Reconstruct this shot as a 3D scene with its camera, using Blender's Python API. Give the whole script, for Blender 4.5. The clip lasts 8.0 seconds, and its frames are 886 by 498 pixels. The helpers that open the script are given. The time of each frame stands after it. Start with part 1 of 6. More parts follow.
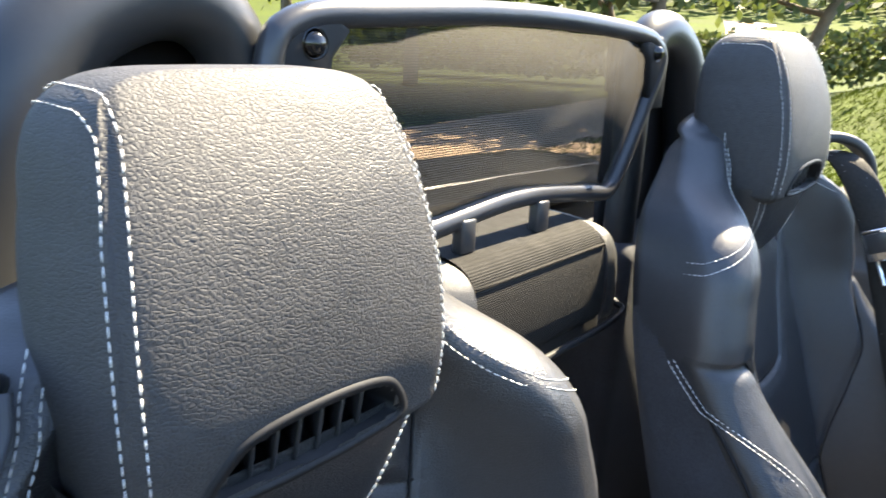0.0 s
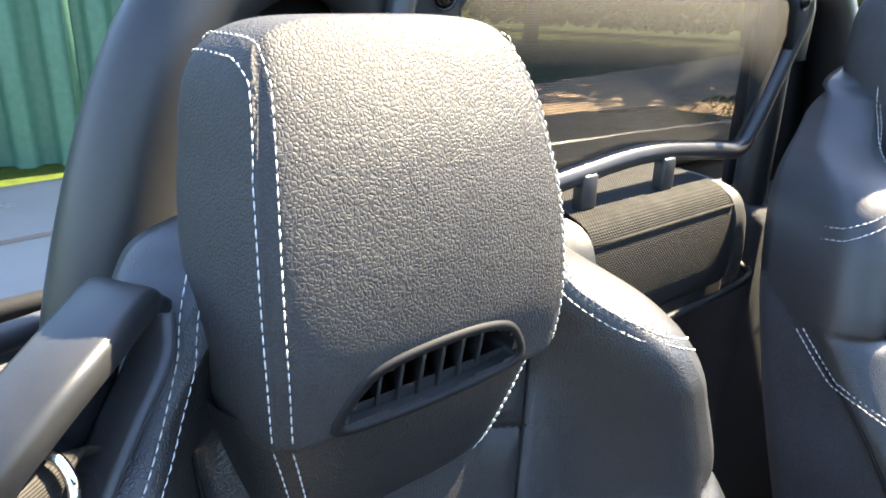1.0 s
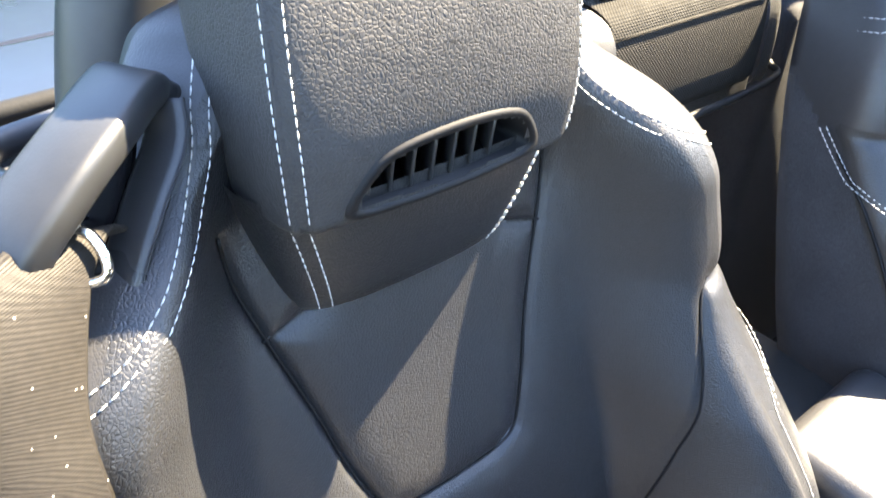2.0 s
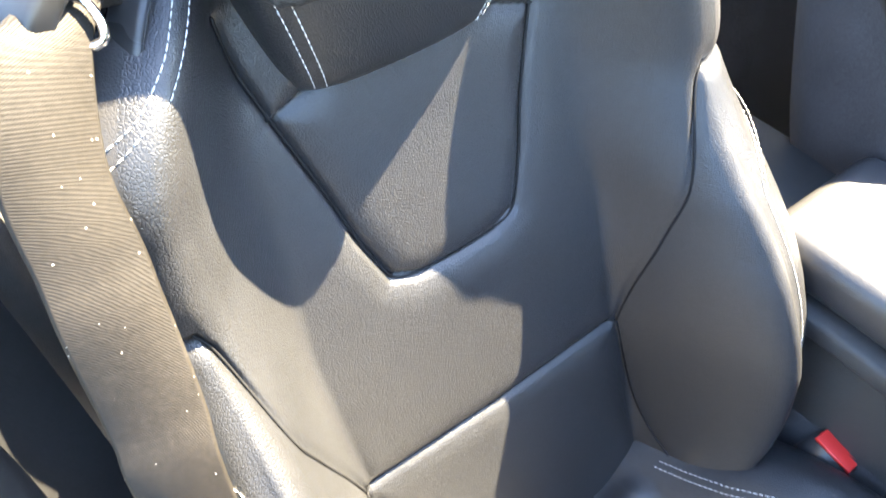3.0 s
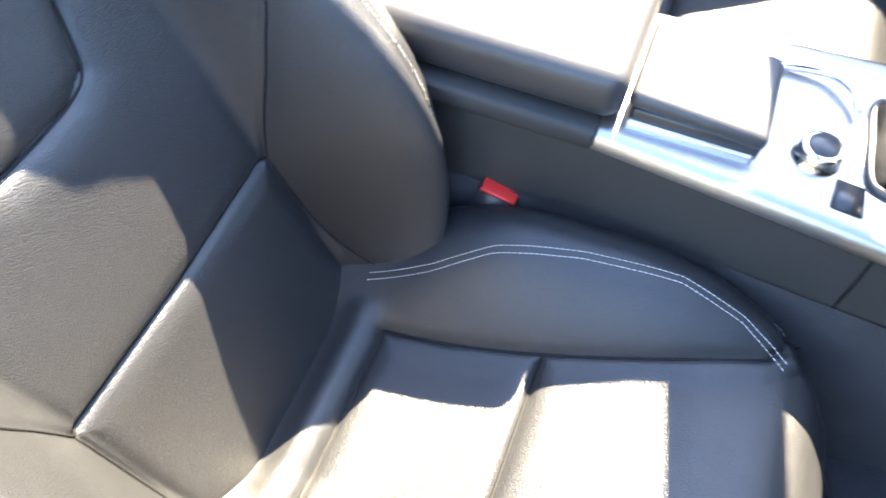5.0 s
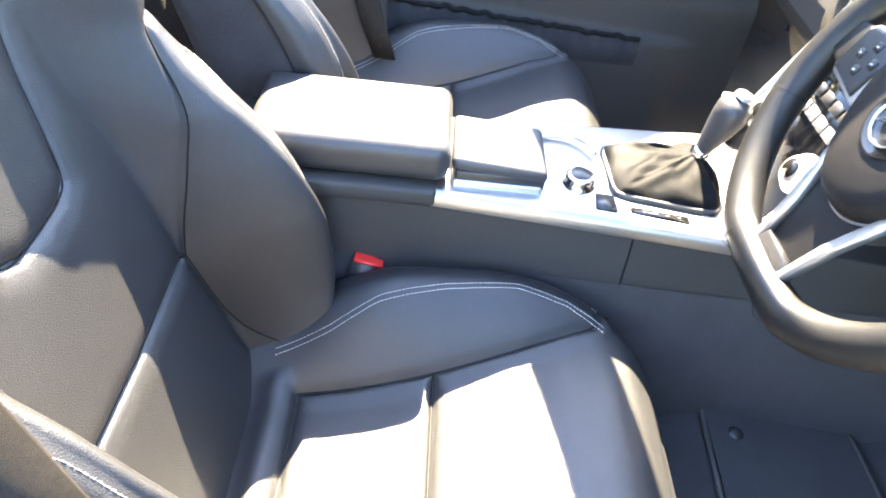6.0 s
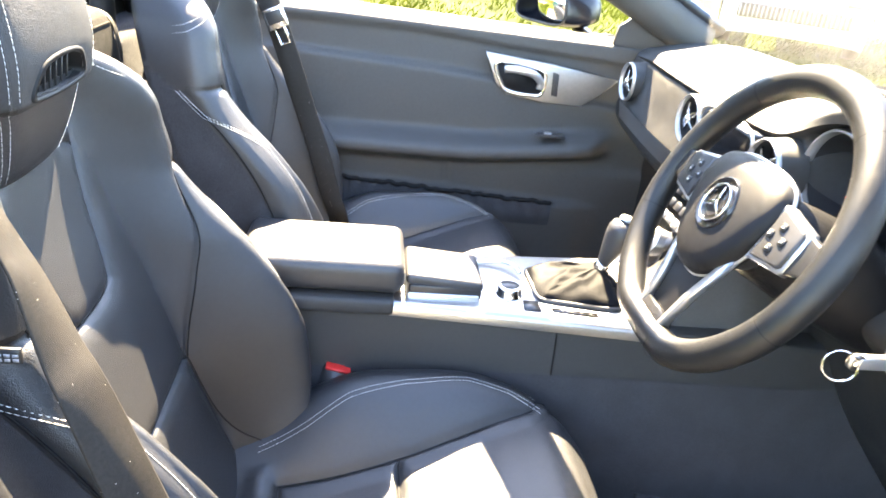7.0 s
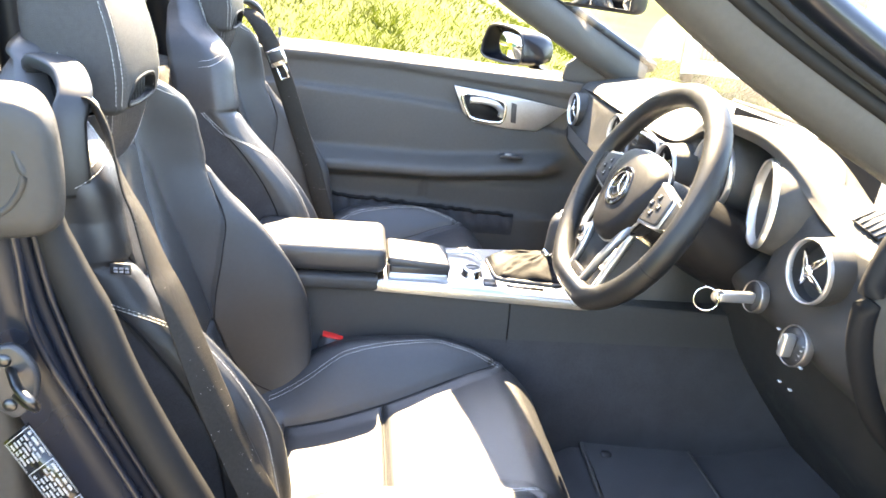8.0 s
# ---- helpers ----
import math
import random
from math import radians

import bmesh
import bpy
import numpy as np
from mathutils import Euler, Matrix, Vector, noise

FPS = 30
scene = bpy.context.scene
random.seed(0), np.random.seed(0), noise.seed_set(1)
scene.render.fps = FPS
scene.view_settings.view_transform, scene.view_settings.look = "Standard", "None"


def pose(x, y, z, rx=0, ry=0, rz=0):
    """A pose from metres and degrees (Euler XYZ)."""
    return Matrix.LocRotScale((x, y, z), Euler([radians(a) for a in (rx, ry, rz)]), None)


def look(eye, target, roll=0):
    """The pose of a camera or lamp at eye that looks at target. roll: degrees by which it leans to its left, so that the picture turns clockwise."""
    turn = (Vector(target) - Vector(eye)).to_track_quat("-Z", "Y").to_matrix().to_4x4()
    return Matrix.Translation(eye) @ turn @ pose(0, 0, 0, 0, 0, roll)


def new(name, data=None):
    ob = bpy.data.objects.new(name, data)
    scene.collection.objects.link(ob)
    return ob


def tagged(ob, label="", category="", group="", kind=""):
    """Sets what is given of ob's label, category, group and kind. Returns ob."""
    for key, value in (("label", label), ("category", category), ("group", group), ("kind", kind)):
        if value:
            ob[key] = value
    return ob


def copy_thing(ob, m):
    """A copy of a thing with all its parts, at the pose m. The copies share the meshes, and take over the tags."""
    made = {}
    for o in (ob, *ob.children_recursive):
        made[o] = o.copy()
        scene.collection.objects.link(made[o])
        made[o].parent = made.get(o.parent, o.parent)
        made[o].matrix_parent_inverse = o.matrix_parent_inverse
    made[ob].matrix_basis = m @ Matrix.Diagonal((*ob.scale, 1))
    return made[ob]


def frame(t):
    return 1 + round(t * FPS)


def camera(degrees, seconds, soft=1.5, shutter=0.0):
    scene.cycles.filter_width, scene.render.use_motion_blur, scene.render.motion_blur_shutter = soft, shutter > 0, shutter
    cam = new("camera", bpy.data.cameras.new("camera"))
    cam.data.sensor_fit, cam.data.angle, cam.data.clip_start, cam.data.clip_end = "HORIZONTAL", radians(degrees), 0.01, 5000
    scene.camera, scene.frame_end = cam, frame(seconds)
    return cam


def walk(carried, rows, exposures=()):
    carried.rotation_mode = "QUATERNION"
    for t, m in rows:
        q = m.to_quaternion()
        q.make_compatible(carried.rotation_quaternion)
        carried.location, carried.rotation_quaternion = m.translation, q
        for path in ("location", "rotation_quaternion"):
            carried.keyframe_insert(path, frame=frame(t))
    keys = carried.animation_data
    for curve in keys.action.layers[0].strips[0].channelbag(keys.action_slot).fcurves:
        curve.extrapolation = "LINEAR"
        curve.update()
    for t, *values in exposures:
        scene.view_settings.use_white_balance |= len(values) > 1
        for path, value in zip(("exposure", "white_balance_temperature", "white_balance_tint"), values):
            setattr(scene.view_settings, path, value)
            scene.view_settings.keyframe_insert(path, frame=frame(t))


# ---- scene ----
cam = camera(64.8, 8.0, soft=1.6, shutter=0.25)
PATH = [
    (0, (0.246, -0.56, 1.137), (-1.013, 0.878, 0.549), 2.7),
    (0.5, (0.245, -0.575, 1.136), (-1.179, 0.691, 0.529), 1.8),
    (1, (0.249, -0.57, 1.133), (-1.201, 0.611, 0.425), 1.6),
    (1.5, (0.249, -0.568, 1.131), (-1.111, 0.517, 0.144), 1.8),
    (1.7, (0.248, -0.569, 1.127), (-1.075, 0.485, 0.059), 1.5),
    (2.8, (0.313, -0.575, 1.116), (-0.854, 0.178, -0.323), -3.6),
    (3, (0.317, -0.572, 1.118), (-0.79, 0.117, -0.399), -4.6),
    (3.5, (0.321, -0.564, 1.111), (-0.591, -0.033, -0.588), -5.8),
    (4, (0.329, -0.538, 1.092), (-0.415, -0.108, -0.714), -6.3),
    (4.5, (0.347, -0.52, 1.067), (-0.285, 0.047, -0.743), -3.7),
    (4.6, (0.36, -0.514, 1.069), (-0.249, 0.109, -0.731), -4.3),
    (5, (0.383, -0.559, 1.065), (0.017, 0.42, -0.641), 1.8),
    (5.2, (0.395, -0.594, 1.078), (0.117, 0.5, -0.573), 3.0),
    (6.3, (0.32, -0.899, 1.128), (0.475, 0.688, -0.079), 7.9),
    (6.5, (0.341, -0.942, 1.13), (0.474, 0.708, 0.008), 6.7),
    (7, (0.308, -1.063, 1.123), (0.535, 0.733, 0.274), 6.7),
    (7.5, (0.312, -1.215, 1.126), (0.572, 0.621, 0.377), 6.6),
    (8, (0.298, -1.351, 1.139), (0.57, 0.49, 0.408), 6.4),
]
EXPOSURE = [(0, 3.75, 6550, 12), (1.0, 3.92, 6650, 12), (1.5, 4.18, 6800, 14), (3.0, 5.3, 6900, 11), (3.5, 5.18, 6900, 11), (4.0, 4.92, 6850, 12), (4.5, 4.87, 6750, 12), (5.0, 4.95, 6650, 12), (6.5, 5.37, 7200, 14), (7.0, 5.22, 7450, 14), (8, 5.15, 7850, 14)]
walk(cam, [(r[0], look(*r[1:])) for r in PATH], EXPOSURE)

# ---- light ----
SUN_AZ, SUN_EL = 88.4, 49.0  # degrees: direction towards the sun, counted from +x to +y; height
world = bpy.data.worlds.new("sky")
scene.world = world
world.use_nodes = True
wn = world.node_tree
sky = wn.nodes.new("ShaderNodeTexSky")
sky.sky_type = "NISHITA"
sky.sun_disc = False
sky.dust_density = 0.4
sky.ozone_density = 2.0
sky.sun_elevation = radians(SUN_EL)
sky.sun_rotation = radians(90 - SUN_AZ)
wn.links.new(sky.outputs[0], wn.nodes["Background"].inputs[0])
wn.nodes["Background"].inputs[1].default_value = 0.068
sun = new("sun", bpy.data.lights.new("sun", "SUN"))
sun.data.energy = 3.7
sun.data.angle = radians(0.55)
sun.data.color = (1.0, 0.87, 0.62)
to_sun = Vector((math.cos(radians(SUN_EL)) * math.cos(radians(SUN_AZ)), math.cos(radians(SUN_EL)) * math.sin(radians(SUN_AZ)), math.sin(radians(SUN_EL))))
sun.matrix_world = look(to_sun * 20, (0, 0, 0))


# ---- materials ----
def material(name, base, rough=0.5, metal=0.0, spec=0.5, vary=0.15, scale=40.0, bump=0.0, bump_scale=300.0, kind="noise", coat=0.0, rvary=0.1, sheen=0.0, tint=None, wrinkle=0.0, lint=0.0):
    """A node material: base colour varied at two scales, roughness varied, fine relief."""
    m = bpy.data.materials.new(name)
    m.use_nodes = True
    nt = m.node_tree
    b = nt.nodes["Principled BSDF"]
    b.inputs["Metallic"].default_value = metal
    b.inputs["Specular IOR Level"].default_value = spec
    b.inputs["Coat Weight"].default_value = coat
    b.inputs["Coat Roughness"].default_value = 0.06
    b.inputs["Sheen Weight"].default_value = sheen
    co = nt.nodes.new("ShaderNodeTexCoord")
    big = nt.nodes.new("ShaderNodeTexNoise")
    big.inputs["Scale"].default_value = scale * 0.2
    big.inputs["Detail"].default_value = 3
    fine = nt.nodes.new("ShaderNodeTexNoise")
    fine.inputs["Scale"].default_value = scale * 4
    fine.inputs["Detail"].default_value = 2
    nt.links.new(co.outputs["Object"], big.inputs["Vector"])
    nt.links.new(co.outputs["Object"], fine.inputs["Vector"])
    add = nt.nodes.new("ShaderNodeMath")
    add.operation = "ADD"
    nt.links.new(big.outputs[0], add.inputs[0])
    nt.links.new(fine.outputs[0], add.inputs[1])
    ramp = nt.nodes.new("ShaderNodeMapRange")
    ramp.inputs[1].default_value, ramp.inputs[2].default_value = 0.7, 1.3
    nt.links.new(add.outputs[0], ramp.inputs[0])
    mix = nt.nodes.new("ShaderNodeMix")
    mix.data_type = "RGBA"
    hi = tint or tuple(min(1, c * (1 + vary)) for c in base)
    mix.inputs[6].default_value = (*[c * (1 - vary) for c in base], 1)
    mix.inputs[7].default_value = (*hi, 1)
    nt.links.new(ramp.outputs[0], mix.inputs[0])
    nt.links.new(mix.outputs[2], b.inputs["Base Color"])
    rr = nt.nodes.new("ShaderNodeMapRange")
    rr.inputs[1].default_value, rr.inputs[2].default_value = 0.3, 0.7
    rr.inputs[3].default_value, rr.inputs[4].default_value = max(0.02, rough - rvary), min(1, rough + rvary)
    nt.links.new(big.outputs[0], rr.inputs[0])
    nt.links.new(rr.outputs[0], b.inputs["Roughness"])
    if bump:
        bn = nt.nodes.new("ShaderNodeBump")
        bn.inputs["Strength"].default_value = bump
        bn.inputs["Distance"].default_value = 0.001
        if kind == "grain":
            # hide grain: rounded cells with creases, broken up by noise
            warp = nt.nodes.new("ShaderNodeTexNoise")
            warp.inputs["Scale"].default_value = bump_scale * 0.35
            vm = nt.nodes.new("ShaderNodeMix")
            vm.data_type = "VECTOR"
            vm.inputs[0].default_value = 0.0016
            nt.links.new(co.outputs["Object"], warp.inputs["Vector"])
            nt.links.new(co.outputs["Object"], vm.inputs[4])
            nt.links.new(warp.outputs["Color"], vm.inputs[5])
            vo = nt.nodes.new("ShaderNodeTexVoronoi")
            vo.feature = "DISTANCE_TO_EDGE"
            vo.inputs["Scale"].default_value = bump_scale
            nt.links.new(vm.outputs[1], vo.inputs["Vector"])
            cl = nt.nodes.new("ShaderNodeMapRange")
            cl.inputs[1].default_value, cl.inputs[2].default_value = 0.0, 0.22
            cl.interpolation_type = "SMOOTHSTEP"
            nt.links.new(vo.outputs["Distance"], cl.inputs[0])
            n2 = nt.nodes.new("ShaderNodeTexNoise")
            n2.inputs["Scale"].default_value = bump_scale * 0.3
            n2.inputs["Detail"].default_value = 4
            nt.links.new(co.outputs["Object"], n2.inputs["Vector"])
            ad = nt.nodes.new("ShaderNodeMath")
            ad.operation = "MULTIPLY_ADD"
            nt.links.new(n2.outputs[0], ad.inputs[0])
            ad.inputs[1].default_value = 0.45
            nt.links.new(cl.outputs[0], ad.inputs[2])
            nt.links.new(ad.outputs[0], bn.inputs["Height"])
        elif kind == "weave":
            w1 = nt.nodes.new("ShaderNodeTexWave")
            w1.bands_direction = "DIAGONAL"
            w1.inputs["Scale"].default_value = bump_scale
            w1.inputs["Distortion"].default_value = 0.4
            nt.links.new(co.outputs["Object"], w1.inputs["Vector"])
            w2 = nt.nodes.new("ShaderNodeTexWave")
            w2.bands_direction = "Z"
            w2.inputs["Scale"].default_value = bump_scale * 0.8
            nt.links.new(co.outputs["Object"], w2.inputs["Vector"])
            ad = nt.nodes.new("ShaderNodeMath")
            nt.links.new(w1.outputs[1], ad.inputs[0])
            nt.links.new(w2.outputs[1], ad.inputs[1])
            nt.links.new(ad.outputs[0], bn.inputs["Height"])
        elif kind == "brushed":
            mp = nt.nodes.new("ShaderNodeMapping")
            mp.inputs["Scale"].default_value = (4, 400, 400)
            nb = nt.nodes.new("ShaderNodeTexNoise")
            nb.inputs["Scale"].default_value = 6
            nt.links.new(co.outputs["Object"], mp.inputs[0])
            nt.links.new(mp.outputs[0], nb.inputs["Vector"])
            nt.links.new(nb.outputs[0], bn.inputs["Height"])
        else:
            nb = nt.nodes.new("ShaderNodeTexNoise")
            nb.inputs["Scale"].default_value = bump_scale
            nb.inputs["Detail"].default_value = 4
            nt.links.new(co.outputs["Object"], nb.inputs["Vector"])
            nt.links.new(nb.outputs[0], bn.inputs["Height"])
        nt.links.new(bn.outputs[0], b.inputs["Normal"])
        if wrinkle:
            # soft hollows and stretch creases under the grain
            mp = nt.nodes.new("ShaderNodeMapping")
            mp.inputs["Scale"].default_value = (1.0, 0.55, 1.0)
            nw = nt.nodes.new("ShaderNodeTexNoise")
            nw.inputs["Scale"].default_value = 26
            nw.inputs["Detail"].default_value = 3
            nw.inputs["Distortion"].default_value = 0.6
            bw = nt.nodes.new("ShaderNodeBump")
            bw.inputs["Strength"].default_value = wrinkle
            bw.inputs["Distance"].default_value = 0.004
            nt.links.new(co.outputs["Object"], mp.inputs[0])
            nt.links.new(mp.outputs[0], nw.inputs["Vector"])
            nt.links.new(nw.outputs[0], bw.inputs["Height"])
            nt.links.new(bw.outputs[0], bn.inputs["Normal"])
    if lint:
        # pale specks of lint and dust
        vl = nt.nodes.new("ShaderNodeTexVoronoi")
        vl.inputs["Scale"].default_value = lint
        lt = nt.nodes.new("ShaderNodeMath")
        lt.operation = "LESS_THAN"
        lt.inputs[1].default_value = 0.065
        ml = nt.nodes.new("ShaderNodeMix")
        ml.data_type = "RGBA"
        ml.inputs[7].default_value = (0.35, 0.34, 0.31, 1)
        nt.links.new(co.outputs["Object"], vl.inputs["Vector"])
        nt.links.new(vl.outputs["Distance"], lt.inputs[0])
        nt.links.new(lt.outputs[0], ml.inputs[0])
        nt.links.new(mix.outputs[2], ml.inputs[6])
        nt.links.new(ml.outputs[2], b.inputs["Base Color"])
    return m


def leafy(m, share=0.4):
    """Lets light through thin leaves and blades."""
    nt = m.node_tree
    b = nt.nodes["Principled BSDF"]
    t = nt.nodes.new("ShaderNodeBsdfTranslucent")
    nt.links.new(b.inputs["Base Color"].links[0].from_socket, t.inputs[0])
    mx = nt.nodes.new("ShaderNodeMixShader")
    mx.inputs[0].default_value = share
    nt.links.new(b.outputs[0], mx.inputs[1])
    nt.links.new(t.outputs[0], mx.inputs[2])
    nt.links.new(mx.outputs[0], nt.nodes["Material Output"].inputs[0])
    return m


def glass_material(name, tint=(1, 1, 1), rough=0.0, share=0.9):
    m = bpy.data.materials.new(name)
    m.use_nodes = True
    nt = m.node_tree
    nt.nodes.remove(nt.nodes["Principled BSDF"])
    g = nt.nodes.new("ShaderNodeBsdfGlossy")
    g.inputs["Roughness"].default_value = 0.02
    t = nt.nodes.new("ShaderNodeBsdfTransparent")
    t.inputs[0].default_value = (*tint, 1)
    lw = nt.nodes.new("ShaderNodeLayerWeight")
    lw.inputs[0].default_value = 0.5
    pw = nt.nodes.new("ShaderNodeMath")
    pw.operation = "POWER"
    pw.inputs[1].default_value = 5.0
    nt.links.new(lw.outputs["Facing"], pw.inputs[0])
    f = nt.nodes.new("ShaderNodeMath")
    f.operation = "MULTIPLY_ADD"
    f.inputs[1].default_value, f.inputs[2].default_value = 0.9, 0.05
    nt.links.new(pw.outputs[0], f.inputs[0])
    mx = nt.nodes.new("ShaderNodeMixShader")
    nt.links.new(f.outputs[0], mx.inputs[0])
    nt.links.new(t.outputs[0], mx.inputs[1])
    nt.links.new(g.outputs[0], mx.inputs[2])
    nt.links.new(mx.outputs[0], nt.nodes["Material Output"].inputs[0])
    return m


def net_material(name):
    """Fine woven net: dark threads, open between them."""
    m = bpy.data.materials.new(name)
    m.use_nodes = True
    nt = m.node_tree
    b = nt.nodes["Principled BSDF"]
    b.inputs["Base Color"].default_value = (0.014, 0.013, 0.012, 1)
    b.inputs["Roughness"].default_value = 0.8
    b.inputs["Specular IOR Level"].default_value = 0.15
    co = nt.nodes.new("ShaderNodeTexCoord")
    w1 = nt.nodes.new("ShaderNodeTexWave")
    w1.bands_direction = "Z"
    w1.inputs["Scale"].default_value = 150
    w2 = nt.nodes.new("ShaderNodeTexWave")
    w2.bands_direction = "Y"
    w2.inputs["Scale"].default_value = 150
    for w in (w1, w2):
        nt.links.new(co.outputs["Object"], w.inputs["Vector"])
    mxm = nt.nodes.new("ShaderNodeMath")
    mxm.operation = "MAXIMUM"
    nt.links.new(w1.outputs[1], mxm.inputs[0])
    nt.links.new(w2.outputs[1], mxm.inputs[1])
    st = nt.nodes.new("ShaderNodeMapRange")
    st.inputs[1].default_value, st.inputs[2].default_value = 0.35, 0.95
    st.inputs[3].default_value, st.inputs[4].default_value = 0.22, 0.86
    nt.links.new(mxm.outputs[0], st.inputs[0])
    t = nt.nodes.new("ShaderNodeBsdfTransparent")
    mx = nt.nodes.new("ShaderNodeMixShader")
    nt.links.new(st.outputs[0], mx.inputs[0])
    nt.links.new(t.outputs[0], mx.inputs[1])
    nt.links.new(b.outputs[0], mx.inputs[2])
    nt.links.new(mx.outputs[0], nt.nodes["Material Output"].inputs[0])
    return m


LEATHER = material("black_leather", (0.019, 0.0196, 0.0215), 0.37, spec=0.6, vary=0.12, bump=0.28, bump_scale=470, kind="grain", rvary=0.025, wrinkle=0.04)
HEAD_LEATHER = material("black_headrest_leather", (0.042, 0.041, 0.041), 0.54, spec=0.22, vary=0.12, bump=0.36, bump_scale=470, kind="grain", rvary=0.07, wrinkle=0.25)
SIDE_LEATHER = material("smooth_black_leather", (0.031, 0.031, 0.033), 0.38, spec=0.6, vary=0.1, bump=0.18, bump_scale=560, kind="grain", rvary=0.025)
THREAD = material("white_thread", (0.62, 0.62, 0.60), 0.7, vary=0.15, scale=200, bump=0.3, bump_scale=900)
SOFT = material("black_soft_plastic", (0.034, 0.034, 0.034), 0.52, vary=0.12, bump=0.35, bump_scale=700, kind="grain")
PANEL = material("dark_grey_moulded_panel", (0.053, 0.051, 0.048), 0.56, vary=0.1, bump=0.35, bump_scale=600, kind="grain")
PLASTIC = material("black_satin_plastic", (0.028, 0.028, 0.030), 0.36, vary=0.1, bump=0.1, bump_scale=900)
GLOSS = material("gloss_black_plastic", (0.008, 0.008, 0.009), 0.12, vary=0.1, rvary=0.03)
VENTBLACK = material("matt_black_vent_plastic", (0.009, 0.009, 0.010), 0.6, spec=0.25, vary=0.1)
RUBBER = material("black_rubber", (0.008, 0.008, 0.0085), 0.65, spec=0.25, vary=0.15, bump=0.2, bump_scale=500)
CARPET = material("black_carpet", (0.034, 0.034, 0.038), 0.95, vary=0.35, scale=120, bump=1.0, bump_scale=900, sheen=0.1)
WEBBING = material("belt_webbing", (0.018, 0.0158, 0.0135), 0.6, spec=0.2, vary=0.3, scale=80, bump=0.25, bump_scale=420, kind="weave", lint=130)
PAD = material("black_pad", (0.007, 0.007, 0.008), 0.45, spec=0.25, vary=0.1, bump=0.3, bump_scale=700, kind="grain")
RIM = material("black_rim_leather", (0.0085, 0.0085, 0.0085), 0.40, spec=0.42, vary=0.15, bump=0.2, bump_scale=700, kind="grain")
LOWDASH = material("black_dash_face_plastic", (0.026, 0.0255, 0.025), 0.5, vary=0.12, bump=0.35, bump_scale=700, kind="grain")
GAITER = material("soft_black_gaiter", (0.0026, 0.0031, 0.0042), 0.55, spec=0.08, vary=0.2, bump=0.3, bump_scale=500, kind="grain")
HOOP = material("satin_black_hoop", (0.018, 0.0188, 0.020), 0.42, vary=0.1, bump=0.06, bump_scale=800, rvary=0.05)
GRILLE = material("woven_speaker_cloth", (0.015, 0.0142, 0.0128), 0.8, spec=0.12, vary=0.2, scale=300, bump=0.5, bump_scale=190, kind="weave")
ALU = material("brushed_aluminium_trim", (0.46, 0.455, 0.45), 0.38, metal=1.0, vary=0.06, bump=0.06, kind="brushed", rvary=0.05)
SILVER = material("satin_silver_plastic", (0.60, 0.60, 0.60), 0.32, metal=0.85, vary=0.04, rvary=0.04)
CHROME = material("polished_chrome", (0.80, 0.80, 0.80), 0.08, metal=1.0, vary=0.02, rvary=0.03)
STEEL = material("dull_steel", (0.42, 0.40, 0.38), 0.35, metal=1.0, vary=0.15, scale=60)
DARKSTEEL = material("dark_oiled_steel", (0.075, 0.078, 0.082), 0.32, metal=1.0, vary=0.2, scale=60)
RED = material("red_button_plastic", (0.62, 0.025, 0.02), 0.4, vary=0.06)
PAINT = material("black_blue_car_paint", (0.008, 0.010, 0.016), 0.3, spec=0.35, vary=0.1, coat=0.3, rvary=0.06)
PAINT.node_tree.nodes["Principled BSDF"].inputs["Coat Roughness"].default_value = 0.16
DIAL = material("dark_dial", (0.012, 0.012, 0.013), 0.4, vary=0.1)
WHITE = material("white_print", (0.75, 0.75, 0.75), 0.6, vary=0.05)
DIMPRINT = material("dim_print", (0.09, 0.09, 0.09), 0.6, vary=0.05)
GREYPRINT = material("grey_print", (0.35, 0.35, 0.36), 0.6, vary=0.05)
GLASS = glass_material("clear_glass", (0.93, 0.96, 0.94))
NET = net_material("black_net")
MIRROR = material("mirror_glass", (0.85, 0.86, 0.87), 0.02, metal=1.0, vary=0.01, rvary=0.01)


# ---- building helpers ----
def interp(v, table):
    """Smooth interpolation in a table of (position, value) pairs."""
    xs, ys = [r[0] for r in table], [r[1] for r in table]
    v = np.asarray(v, float)
    i = np.clip(np.searchsorted(xs, v) - 1, 0, len(xs) - 2)
    xs, ys = np.array(xs), np.array(ys)
    slope = np.gradient(ys, xs)
    h = xs[i + 1] - xs[i]
    t = np.clip((v - xs[i]) / h, 0, 1)
    return (2 * t**3 - 3 * t**2 + 1) * ys[i] + (t**3 - 2 * t**2 + t) * h * slope[i] + (3 * t**2 - 2 * t**3) * ys[i + 1] + (t**3 - t**2) * h * slope[i + 1]


def thing(name, loc, label, category, group="", kind=""):
    return tagged(new(name), label, category, group, kind) if not loc else _placed(name, loc, label, category, group, kind)


def _placed(name, loc, label, category, group, kind):
    ob = new(name)
    ob.empty_display_size = 0.05
    ob.location = loc
    return tagged(ob, label, category, group, kind)


def mesh_of(name, bm, mat, smooth=True):
    me = bpy.data.meshes.new(name)
    bm.to_mesh(me)
    bm.free()
    me.materials.append(mat)
    if smooth:
        me.shade_smooth()
    return me


